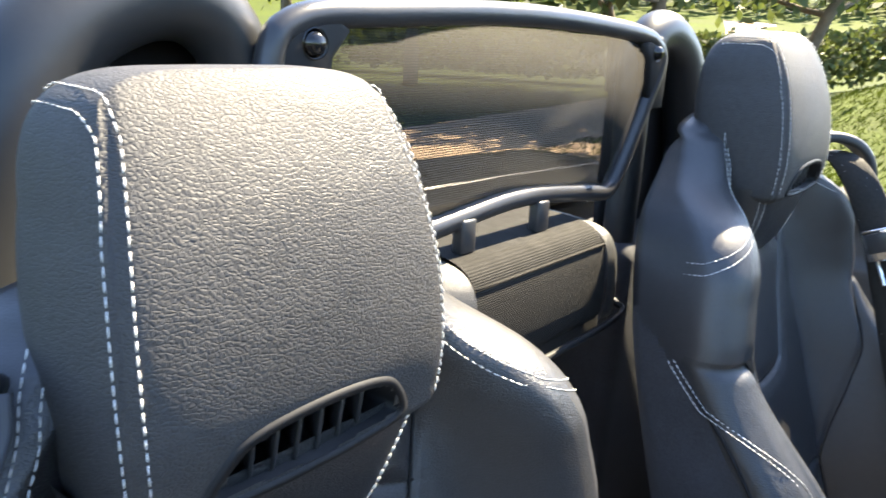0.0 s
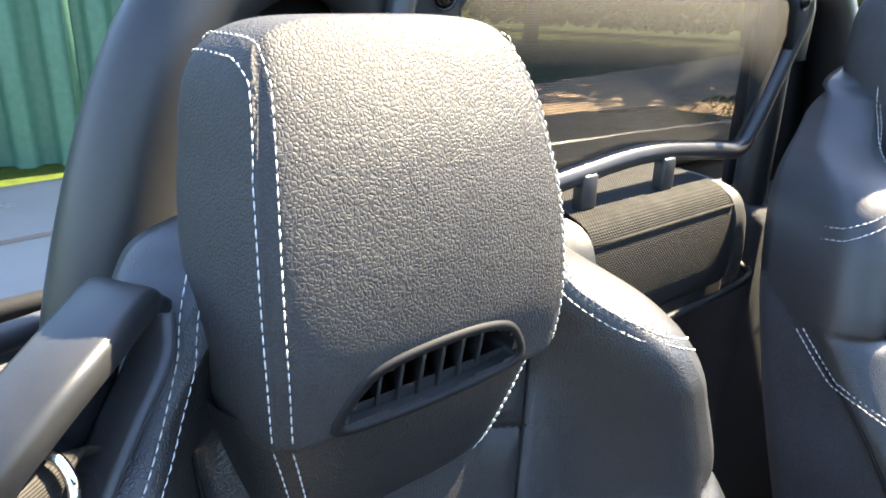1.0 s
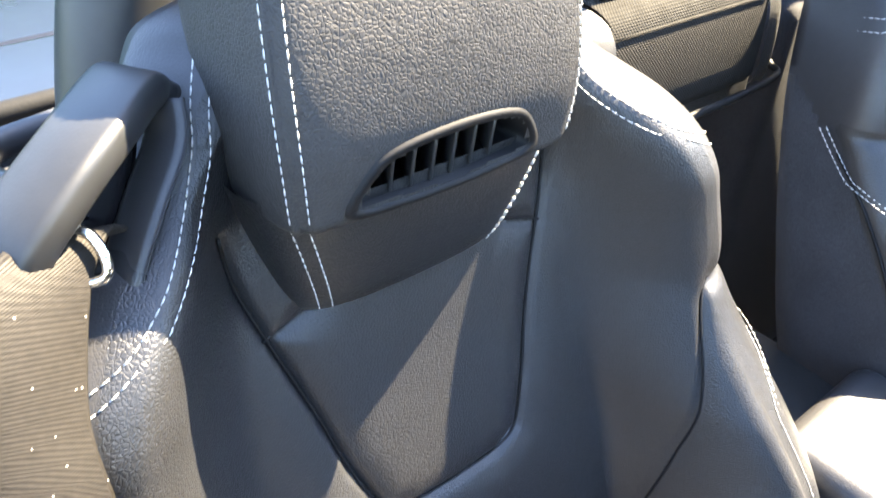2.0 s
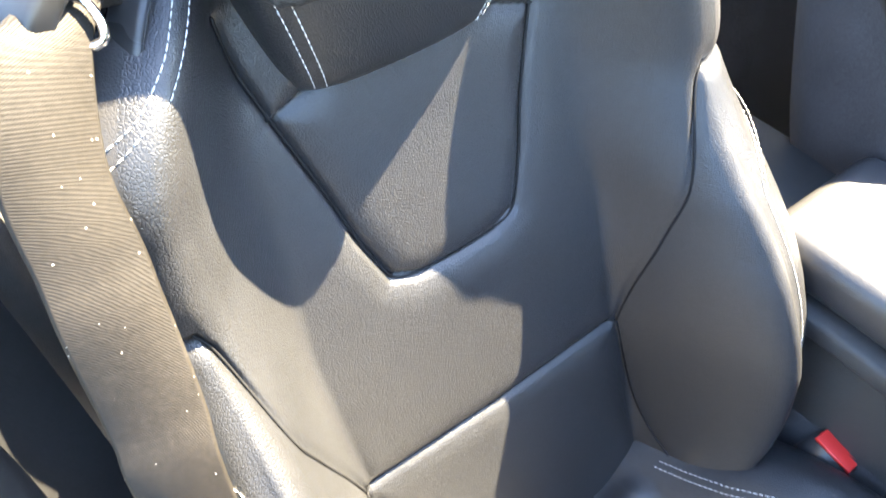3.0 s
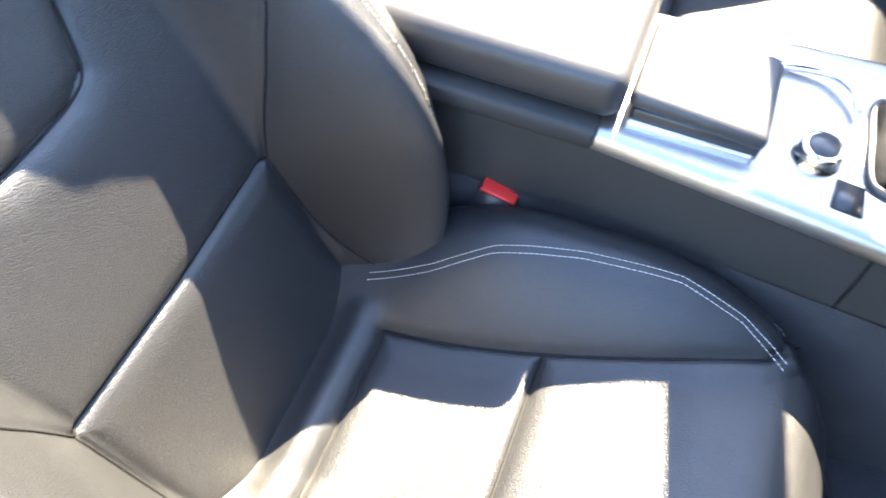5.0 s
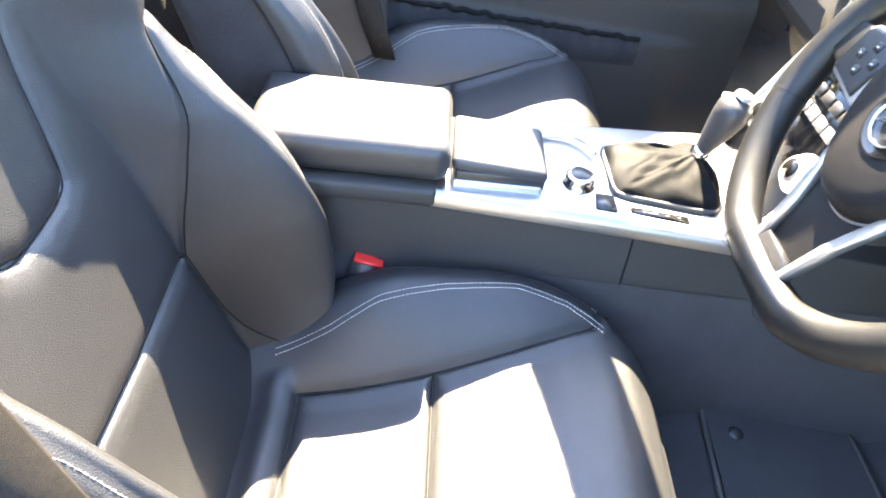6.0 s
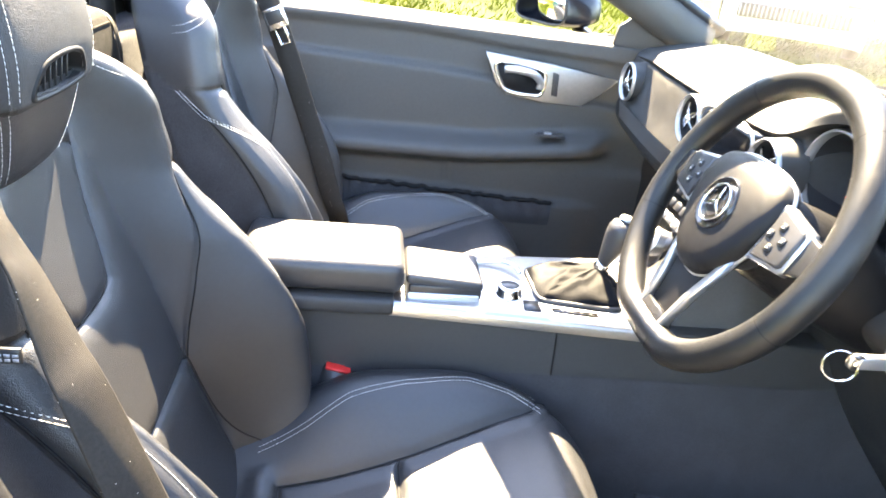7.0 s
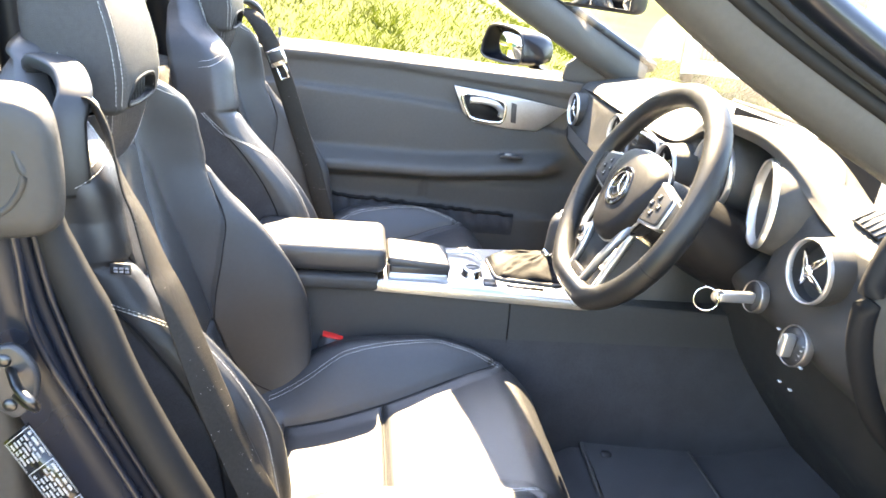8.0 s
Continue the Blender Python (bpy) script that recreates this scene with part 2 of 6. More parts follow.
def part(name, bm, mat, parent, label="", smooth=True, sharp=None):
    """Links a mesh, built in world metres, under a thing or under a part of one."""
    me = bm if isinstance(bm, bpy.types.Mesh) else mesh_of(name, bm, mat, smooth)
    if sharp:
        me.set_sharp_from_angle(angle=radians(sharp))
    ob = new(name, me)
    ob.parent = parent
    if parent.type == "EMPTY":
        ob.matrix_parent_inverse = Matrix.Translation(-parent.location)
    return tagged(ob, label) if label else ob


def solid(name, bm, mat, label, category, group="", kind="", smooth=True, sharp=None):
    """A thing that is one mesh."""
    me = bm if isinstance(bm, bpy.types.Mesh) else mesh_of(name, bm, mat, smooth)
    if sharp:
        me.set_sharp_from_angle(angle=radians(sharp))
    return tagged(new(name, me), label, category, group, kind)


def from_arrays(verts, faces):
    me = bpy.data.meshes.new("surface")
    me.from_pydata([tuple(map(float, v)) for v in verts], [], faces)
    bm = bmesh.new()
    bm.from_mesh(me)
    bpy.data.meshes.remove(me)
    return bm


def grid(p, closed_v=False, closed_u=False, cap=False):
    """A surface over an array of points p[row, column, 3]."""
    n, m = p.shape[:2]
    faces = []
    for a in range(n if closed_u else n - 1):
        for b in range(m if closed_v else m - 1):
            a2, b2 = (a + 1) % n, (b + 1) % m
            faces.append((a * m + b, a * m + b2, a2 * m + b2, a2 * m + b))
    if cap:
        faces.append(tuple(range(m))[::-1])
        faces.append(tuple((n - 1) * m + b for b in range(m)))
    bm = from_arrays(p.reshape(-1, 3), faces)
    bmesh.ops.recalc_face_normals(bm, faces=bm.faces)
    return bm


def smooth_line(points, n=40, closed=False):
    """A curve through the points (Catmull-Rom), n points."""
    p = np.array(points, float)
    if closed:
        p = np.vstack([p[-1], p, p[0], p[1]])
    else:
        p = np.vstack([2 * p[0] - p[1], p, 2 * p[-1] - p[-2]])
    segs = len(p) - 3
    out = []
    for t in np.linspace(0, segs, n, endpoint=not closed):
        i = min(int(t), segs - 1)
        f = t - i
        a, b, c, d = p[i : i + 4]
        out.append(0.5 * (2 * b + (c - a) * f + (2 * a - 5 * b + 4 * c - d) * f * f + (3 * b - a - 3 * c + d) * f**3))
    return np.array(out)


def tube(points, radius, seg=10, closed=False, flat=1.0, up=(0, 0, 1), cap=True):
    """A round (or flattened) bar along a line; radius may be a list, one for each point."""
    p = np.array(points, float)
    n = len(p)
    r = np.broadcast_to(np.array(radius, float), (n,))
    tan = np.roll(p, -1, 0) - np.roll(p, 1, 0) if closed else np.gradient(p, axis=0)
    tan /= np.linalg.norm(tan, axis=1)[:, None] + 1e-12
    upv = np.array(up, float)
    side = np.cross(tan, upv)
    bad = np.linalg.norm(side, axis=1) < 1e-3
    side[bad] = np.cross(tan[bad], np.array([1.0, 0.1, 0]))
    side /= np.linalg.norm(side, axis=1)[:, None]
    nor = np.cross(side, tan)
    ang = np.linspace(0, 2 * np.pi, seg, endpoint=False)
    ring = p[:, None] + r[:, None, None] * (np.cos(ang)[None, :, None] * side[:, None] + flat * np.sin(ang)[None, :, None] * nor[:, None])
    return grid(ring, closed_v=True, closed_u=closed, cap=cap and not closed)


def box(lo, hi, bevel=0.004, seg=2):
    bm = bmesh.new()
    bmesh.ops.create_cube(bm, size=1)
    lo, hi = Vector(lo), Vector(hi)
    for v in bm.verts:
        v.co = Vector([(lo[k] + hi[k]) / 2 + v.co[k] * (hi[k] - lo[k]) for k in range(3)])
    if bevel:
        bmesh.ops.bevel(bm, geom=bm.edges[:], offset=bevel, segments=seg, profile=0.5, affect="EDGES")
    return bm


def plate(outline, thick, normal, bevel=0.002, seg=2):
    """A flat piece: outline (3D points, in order) thickened along normal."""
    bm = bmesh.new()
    n = Vector(normal).normalized() * thick
    lo = [bm.verts.new(tuple(map(float, p))) for p in outline]
    hi = [bm.verts.new(Vector(tuple(map(float, p))) + n) for p in outline]
    k = len(lo)
    bm.faces.new(lo[::-1])
    top = bm.faces.new(hi)
    for i in range(k):
        bm.faces.new((lo[i], lo[(i + 1) % k], hi[(i + 1) % k], hi[i]))
    bmesh.ops.recalc_face_normals(bm, faces=bm.faces)
    if bevel:
        bmesh.ops.bevel(bm, geom=list(top.edges), offset=bevel, segments=seg, profile=0.5, affect="EDGES")
    return bm


def ring(centre, axis, profile, seg=40, arc=(0, 360), squash=(1, 1)):
    """A turned piece: profile of (radius, height along axis)."""
    ax = Vector(axis).normalized()
    q = ax.to_track_quat("Z", "Y")
    full = arc == (0, 360)
    angs = np.linspace(radians(arc[0]), radians(arc[1]), seg, endpoint=not full)
    pts = np.array([[Vector(centre) + q @ Vector((r * math.cos(a) * squash[0], r * math.sin(a) * squash[1], h)) for r, h in profile] for a in angs])
    return grid(pts, closed_u=full)


def joined(*bms):
    out = bmesh.new()
    for b in bms:
        me = bpy.data.meshes.new("tmp")
        b.to_mesh(me)
        b.free()
        out.from_mesh(me)
        bpy.data.meshes.remove(me)
    return out


def moved(bm, m):
    bmesh.ops.transform(bm, matrix=m, verts=bm.verts)
    return bm


def stitches(points, out, length=0.0044, pitch=0.0057, r=0.0005):
    """Dashes of thread along a line; out: unit vectors away from the surface, one a point."""
    p = np.array(points, float)
    o = np.broadcast_to(np.array(out, float), p.shape)
    d = np.r_[0, np.cumsum(np.linalg.norm(np.diff(p, axis=0), axis=1))]
    verts, faces = [], []
    for s in np.arange(pitch / 2, d[-1] - pitch / 2, pitch):
        a, b, c = [np.array([np.interp(s + k * length / 2, d, p[:, j]) for j in range(3)]) for k in (-1, 0, 1)]
        n = np.array([np.interp(s, d, o[:, j]) for j in range(3)])
        n /= np.linalg.norm(n) + 1e-9
        t = (c - a) / (np.linalg.norm(c - a) + 1e-9)
        w = np.cross(t, n)
        k0 = len(verts)
        for q, sc, lift in ((a, 0.55, -0.1), (b, 1.0, 0.75), (c, 0.55, -0.1)):
            for cw, cn in ((1, 0), (0, 1), (-1, 0), (0, -1)):
                verts.append(q + r * sc * (cw * w + cn * n) + n * r * lift)
        for lvl in (0, 4):
            for i in range(4):
                faces.append((k0 + lvl + i, k0 + lvl + (i + 1) % 4, k0 + lvl + 4 + (i + 1) % 4, k0 + lvl + 4 + i))
        faces += [(k0 + 3, k0 + 2, k0 + 1, k0), (k0 + 8, k0 + 9, k0 + 10, k0 + 11)]
    return from_arrays(verts, faces)


def near_line(u, v, line):
    """Distance of points (u, v) to a line of 2D points."""
    best = np.full(np.shape(u), 9.0)
    for (a, b), (c, d) in zip(line[:-1], line[1:]):
        t = np.clip(((u - a) * (c - a) + (v - b) * (d - b)) / max((c - a) ** 2 + (d - b) ** 2, 1e-12), 0, 1)
        best = np.minimum(best, np.hypot(u - a - t * (c - a), v - b - t * (d - b)))
    return best


def inside(u, v, poly):
    """Whether points lie in a polygon."""
    hit = np.zeros(np.shape(u), bool)
    n = len(poly)
    for i in range(n):
        (a, b), (c, d) = poly[i], poly[(i + 1) % n]
        cross = (b > v) != (d > v)
        with np.errstate(divide="ignore", invalid="ignore"):
            hit ^= cross & (u < (c - a) * (v - b) / (d - b + 1e-15) + a)
    return hit


def split_surface(points, keep, names, flip=False):
    """Cuts a grid surface into pieces by a number for each cell. Returns a mesh builder for each name."""
    n, m = points.shape[:2]
    out = {}
    for k, name in enumerate(names):
        cells = np.argwhere(keep == k)
        if len(cells) == 0:
            continue
        a, b = cells.T
        quads = np.stack([a * m + b, a * m + (b + 1), (a + 1) * m + (b + 1), (a + 1) * m + b], 1)
        used, back = np.unique(quads, return_inverse=True)
        bm = from_arrays(points.reshape(-1, 3)[used], [tuple(int(i) for i in (f[::-1] if flip else f)) for f in back.reshape(-1, 4)])
        out[name] = bm
    return out


# ---- seats ----
SEAT_Y = -0.371
BACK_X = [(0.26, 0.175), (0.35, 0.145), (0.44, 0.11), (0.535, 0.076), (0.63, 0.044), (0.72, 0.014), (0.80, -0.010), (0.87, -0.026), (0.93, -0.040), (1.07, -0.068)]
HALF = [(0.26, 0.150), (0.32, 0.172), (0.37, 0.205), (0.42, 0.238), (0.48, 0.260), (0.56, 0.270), (0.65, 0.268), (0.72, 0.262), (0.77, 0.2555), (0.82, 0.249), (0.85, 0.243), (0.89, 0.231), (0.91, 0.221), (0.93, 0.205), (0.945, 0.187), (0.96, 0.167), (0.975, 0.150), (0.99, 0.137), (1.004, 0.124), (1.016, 0.106), (1.024, 0.075)]
RISE = [(0.26, 0.02), (0.32, 0.05), (0.38, 0.090), (0.44, 0.118), (0.52, 0.138), (0.60, 0.144), (0.65, 0.134), (0.70, 0.110), (0.73, 0.092), (0.755, 0.079), (0.785, 0.069), (0.85, 0.067), (0.89, 0.069), (0.91, 0.063), (0.93, 0.048), (0.95, 0.025), (0.98, 0.014), (1.065, 0.010)]
START = [(0.26, 0.146), (0.45, 0.142), (0.535, 0.137), (0.60, 0.137), (0.68, 0.136), (0.75, 0.126), (0.82, 0.118), (0.88, 0.110), (0.95, 0.09), (1.07, 0.06)]
INSERT = [(0.0, 0.692), (0.038, 0.694), (0.060, 0.704), (0.075, 0.745), (0.086, 0.79), (0.103, 0.85), (0.112, 0.885), (0.115, 0.92)]
BOLSTER = [(0.146, 0.535), (0.160, 0.60), (0.178, 0.68), (0.194, 0.75), (0.203, 0.785), (0.212, 0.80)]
WAIST = [(0.0, 0.531), (0.146, 0.535)]
LUMBAR = [(0.146, 0.535), (0.150, 0.45), (0.156, 0.36), (0.158, 0.26)]
GORE = [(0.070, 0.862), (0.088, 0.856), (0.106, 0.850)]
R_EDGE = 0.044


def back_point(u, z):
    """The front of the backrest at a distance u from its middle line and a height z (no seams)."""
    hw, rise, u0 = interp(z, HALF), interp(z, RISE), interp(z, START)
    ridge = hw - R_EDGE
    t = np.clip((np.abs(u) - u0) / np.maximum(ridge - u0, 0.01), 0, 1)
    s = t * t * (3 - 2 * t)
    low = np.clip((0.66 - z) / 0.1, 0, 1)
    s = s + (low * 0.6 + np.clip((0.80 - z) / 0.1, 0, 1) * 0.5) * (6.75 * t * t * (1 - t) * 0.22)
    return interp(z, BACK_X) + rise * s


def seam_depth(d, deep=0.0056, wide=0.0033):
    """A sewn valley: a narrow cut between softly padded edges."""
    return deep * np.exp(-((d / wide) ** 2)) + 0.0045 * np.exp(-((d / 0.013) ** 2))


def backrest(seat, y0):
    zs = np.concatenate([np.linspace(0.26, 0.36, 24), np.linspace(0.363, 0.93, 240), np.linspace(0.934, 1.024, 40)])
    nf, na, ns, nb = 116, 9, 7, 8
    rows = []
    for z in zs:
        hw = float(interp(z, HALF))
        u = np.linspace(0, hw - R_EDGE, nf)
        x = back_point(u, np.full(nf, z))
        d = np.minimum.reduce([near_line(u, z, INSERT), near_line(u, z, WAIST) if z < 0.6 else np.full(nf, 9.0), near_line(u, z, BOLSTER), near_line(u, z, LUMBAR), near_line(u, z, GORE) + (0.002 if z < 0.87 else 9.0)])
        x = x - seam_depth(d)
        # wing crease beside the insert
        xr = x[-1]
        a = np.linspace(0, np.pi / 2, na + 1)[1:]
        ua, xa = hw - R_EDGE + R_EDGE * np.sin(a), xr - R_EDGE * 0.9 * (1 - np.cos(a))
        if 0.34 < z < 0.80:
            xa = xa - 0.003 * min(1, (0.80 - z) / 0.06, (z - 0.34) / 0.04) * np.exp(-(((a - 0.75) / 0.12) ** 2))
        xb = float(interp(z, BACK_X)) - 0.062 * (1 - 0.8 * min(1, max(0, (z - 0.972) / 0.055)) ** 2)
        f = np.linspace(0, 1, ns + 1)[1:]
        us, xs_ = hw - 0.012 * f, xa[-1] + (xb + 0.012 - xa[-1]) * f
        g = np.linspace(0, 1, nb + 1)[1:]
        ub, xbk = (hw - 0.012) * (1 - g), xb + 0.012 - 0.014 * np.sin(g * np.pi / 2)
        hu, hx = np.r_[u, ua, us, ub], np.r_[x, xa, xs_, xbk]
        full_u, full_x = np.r_[-hu[::-1], hu[1:-1]], np.r_[hx[::-1], hx[1:-1]]
        rows.append(np.stack([full_x, y0 + full_u, np.full(len(full_u), z)], 1))
    p = np.array(rows)
    p = np.concatenate([p, p[:, :1]], 1)
    m = len(p[0])
    half = nf + na + ns + nb
    col = np.arange(m - 1) + 0.5
    off = np.abs(col - (half - 1))
    mid = (p[:-1, :-1] + p[1:, 1:]) / 2
    U, Z = np.abs(mid[..., 1] - y0), mid[..., 2]
    front = (off < nf + 1)[None, :] & np.ones_like(U, bool)
    keep = np.full(U.shape, 5)
    keep[front] = 1
    low_poly = [(0, 0.2), (0.158, 0.26), (0.156, 0.36), (0.15, 0.45), (0.146, 0.535), (0, 0.531)]
    ins_poly = [(-0.01, 0.692), *INSERT[1:], (0.115, 1.1), (-0.01, 1.1)]
    bol_line_u = np.interp(Z, [q[1] for q in LUMBAR[::-1]] + [q[1] for q in BOLSTER[1:]], [q[0] for q in LUMBAR[::-1]] + [q[0] for q in BOLSTER[1:]])
    wing = (U > bol_line_u) & (Z < 0.802) & ((off < nf + na)[None, :])
    left = (mid[..., 1] - y0) > 0
    keep[front & inside(U, Z, low_poly)] = 2
    keep[front & inside(U, Z, ins_poly)] = 0
    keep[wing & left] = 3
    keep[wing & ~left] = 4
    # black cloth below the seam of the side panel
    flank = (off >= nf + na)[None, :] & (off < nf + na + ns)[None, :] & (Z < np.interp(mid[..., 0], [-0.08, 0.010, 0.061, 0.113, 0.150, 0.168], [0.84, 0.775, 0.727, 0.655, 0.57, 0.47]))
    keep[flank & left] = 6
    keep[flank & ~left] = 7
    made = split_surface(p, keep, ["back_insert", "back_panel", "lumbar_panel", "side_bolster", "side_bolster_outer", "back_shell", "side_cover", "side_cover_outer"])
    for name, bm in made.items():
        part(name.replace("_outer", ""), bm, SIDE_LEATHER if name == "back_shell" else CARPET if "cover" in name else LEATHER, seat)
    cap = grid(np.array([[p[-1, k], p[-1, -1 - k]] for k in range(m // 2)]))
    part("back_top", cap, SIDE_LEATHER, seat)


def on_back(seat_y, line, lift=0.0004):
    """Points on the backrest's front along a line of (u, z), and the way out."""
    pts = []
    for u, z in line:
        pts.append((float(back_point(np.array(u), np.array(z))) + lift, seat_y + u, z))
    pts = np.array(pts)
    tang = np.gradient(pts, axis=0)
    out = np.cross(tang, np.array([0, 1.0, 0]))
    out[out[:, 0] < 0] *= -1
    e = 0.004
    nrm = []
    for u, z in line:
        f = lambda a, b: float(back_point(np.array(a), np.array(b)))
        v = np.array([1.0, -(f(u + e, z) - f(u - e, z)) / (2 * e), -(f(u, z + e) - f(u, z - e)) / (2 * e)])
        nrm.append(v / np.linalg.norm(v))
    return pts, np.array(nrm)


HEAD_TOP, HEAD_MID = 1.119, 1.0
HEAD_Y = -0.009


def head_ring(z):
    """Half width of the headrest, x of its face and x of its back at a height."""
    h = np.clip((z - HEAD_MID) / (HEAD_TOP - HEAD_MID), 0, 1)
    k, k2 = (1 - h**4.5) ** (1 / 4.5), (1 - h**3.3) ** (1 / 3.3)
    w = z - 1.02
    a = (seam_u(np.minimum(z, 1.06)) + 0.0095) * (0.10 + 0.90 * k)
    front = 0.0155 - 0.176 * w - 1.84 * w * w - 0.012 * (1 - k2)
    back = -0.098 - 0.10 * (z - 0.95) + 0.075 * (1 - k2)
    return a, front, back


def seam_u(z):
    """Distance of the headrest's sewn edge from its middle line."""
    w = z - 1.02
    return 0.0839 - 0.0815 * w - 1.08 * w * w


def head_bulge(u, z):
    return 0.005 * np.clip(1 - (u / 0.115) ** 2, 0, 1) * math.sin(min(1.0, max(0.0, (z - 0.94) / 0.045)) * math.pi / 2) ** 2 * min(1.0, max(0.0, (1.118 - z) / 0.05))


def head_half(z, n=91):
    """Half the outline of the headrest at a height, from the middle of its face round to the middle of its back: (u, x)."""
    a, front, back = (float(v) for v in head_ring(np.array(z)))
    us = min(float(seam_u(z)), 0.94 * a)
    deep = (front - back) / 0.136
    line = smooth_line([(0, 0, 0), (us * 0.5, -0.0004, 0), (us * 0.86, -0.0018, 0), (us + (a - us) * 0.08, -0.0052, 0), (us + (a - us) * 0.45, -0.0115, 0), (us + (a - us) * 0.80, -0.030, 0), (a, -0.062, 0), (a * 0.985, -0.092, 0), (a * 0.88, -0.117, 0), (a * 0.55, -0.131, 0), (a * 0.25, -0.135, 0), (0, -0.136, 0)], n)
    return line[:, 0], front + line[:, 1] * deep


def head_point(u, z, front=True):
    """x of the headrest's face at a distance u from its middle line."""
    hu, hx = head_half(float(z))
    k = int(np.argmax(hu))
    if front:
        return np.interp(np.abs(u), hu[: k + 1], hx[: k + 1])
    return np.interp(np.abs(u), hu[k:][::-1], hx[k:][::-1])


def head_face(u, z):
    """x of the finished face, with its soft swell."""
    x = float(head_point(np.array(u), np.array(z)))
    return x + float(head_bulge(u, z)) * max(0.0, 1 - (float(head_half(z)[1].max()) - x) / 0.03)


VENT = [(-0.056, 0.948), (-0.045, 0.968), (-0.020, 0.974), (0.018, 0.974), (0.042, 0.968), (0.050, 0.949), (0.0, 0.944)]


def headrest(seat, y0):
    y0 += HEAD_Y
    zs = np.concatenate([np.linspace(0.932, 0.985, 36), np.linspace(0.988, 1.06, 30), HEAD_TOP - 0.0525 * np.linspace(1, 0, 40)[1:] ** 2.0])
    half = 91
    p = np.zeros((len(zs), 2 * half - 1, 3))
    for i, z in enumerate(zs):
        u, x = head_half(z, half)
        face = np.arange(half) < half * 0.55
        # stitched channel along both edges of the face
        ch = 0.0022 * np.exp(-(((u - float(seam_u(z))) / 0.0024) ** 2)) * face
        x = x - ch + head_bulge(u, z) * np.clip(1 - (x.max() - x) / 0.03, 0, 1)
        # the lower edge turns in under the padding
        tuck_in = 0.010 * max(0.0, (0.945 - z) / 0.012) ** 2
        u, x = u * (1 - tuck_in / 0.1), x - tuck_in * np.where(face, 1, -0.5)
        p[i, :, 0] = np.r_[x[::-1], x[1:]]
        p[i, :, 1] = y0 + np.r_[-u[::-1], u[1:]]
        p[i, :, 2] = z
    col = np.abs(np.arange(2 * half - 2) + 0.5 - (half - 1))
    mid = (p[:-1, :-1] + p[1:, 1:]) / 2
    hole = inside(mid[..., 1] - y0, mid[..., 2], VENT) & (col < half * 0.5)[None, :]
    keep = np.where(hole, 9, 0)
    bm = split_surface(p, keep, ["headrest"])["headrest"]
    n = len(p[-1]) - 1
    bm.verts.ensure_lookup_table()
    top = bm.verts.new(tuple(p[-1, :-1].mean(0)))
    tops = {tuple(np.round(v.co, 5)): v for v in bm.verts}
    for k in range(n):
        a, b = tops.get(tuple(np.round(Vector(p[-1, k]), 5))), tops.get(tuple(np.round(Vector(p[-1, k + 1]), 5)))
        if a and b and a != b:
            bm.faces.new((a, b, top))
    head = part("headrest", bm, HEAD_LEATHER, seat, "padded black grained leather headrest")
    for side in (-1, 1):
        rows = []
        for du in (-0.0036, 0.0036):
            line, out = [], []
            for z in np.linspace(0.947, 1.096, 56):
                u = float(seam_u(z)) + du
                line.append((head_face(u, z) + 0.0005, y0 + side * u, z))
                out.append((0.9, side * 0.45, 0.1))
            # over the top corner and back along the upper edge
            zt = 1.096
            while zt < 1.1185 and float(head_ring(np.array(zt))[0]) > u * 1.02:
                zt += 0.0005
            for f, face in [(math.sin(q), True) for q in np.linspace(0.05, 1.5, 16)] + [(math.sin(q), False) for q in np.linspace(1.5, 0.5, 12)]:
                z = 1.096 + (zt - 1.096) * f
                line.append((head_face(u, z) + 0.0006 if face else float(head_point(np.array(u), np.array(z), False)) - 0.0006, y0 + side * (u + 0.0004), z + 0.0006 * f))
                out.append(((1 - f) * (0.9 if face else -0.9), side * 0.45, 0.2 + f))
            rows.append(stitches(line, [np.array(o) / np.linalg.norm(o) for o in out], length=0.0040, pitch=0.0054, r=0.00042))
        tagged(part("stitching", joined(*rows), THREAD, head, "white double stitching"), kind="stuff")
    # neck vent: frame, dark duct, fins
    loop = smooth_line([(-0.060, 0.9455), (-0.052, 0.964), (-0.037, 0.9745), (0, 0.978), (0.033, 0.9745), (0.047, 0.964), (0.053, 0.9465), (0.028, 0.942), (0, 0.941), (-0.03, 0.9415)], 64, closed=True)
    front = np.array([(head_face(min(abs(u), 0.08), z) + 0.0012, y0 + u, z) for u, z in loop])
    back = np.array([(-0.010, y0 + u * 0.93, 0.959 + (z - 0.959) * 0.86) for u, z in loop])
    lip = np.array([(q[0] + 0.0010, y0 + (q[1] - y0) * 0.94, 0.959 + (q[2] - 0.959) * 0.86) for q in front])
    lip2 = np.array([(q[0] + 0.0004, y0 + (q[1] - y0) * 1.03, 0.959 + (q[2] - 0.959) * 1.06) for q in front])
    under = np.array([(q[0] - 0.006, y0 + (q[1] - y0) * 1.06, 0.959 + (q[2] - 0.959) * 1.16) for q in front])
    vent = part("neck_vent", grid(np.array([under, lip2, lip, back]), closed_v=True), VENTBLACK, seat, "black plastic neck warmer vent with fins")
    part("duct", plate([(-0.010, q[1], q[2]) for q in back], -0.004, (1, 0, 0), 0), GLOSS, vent)
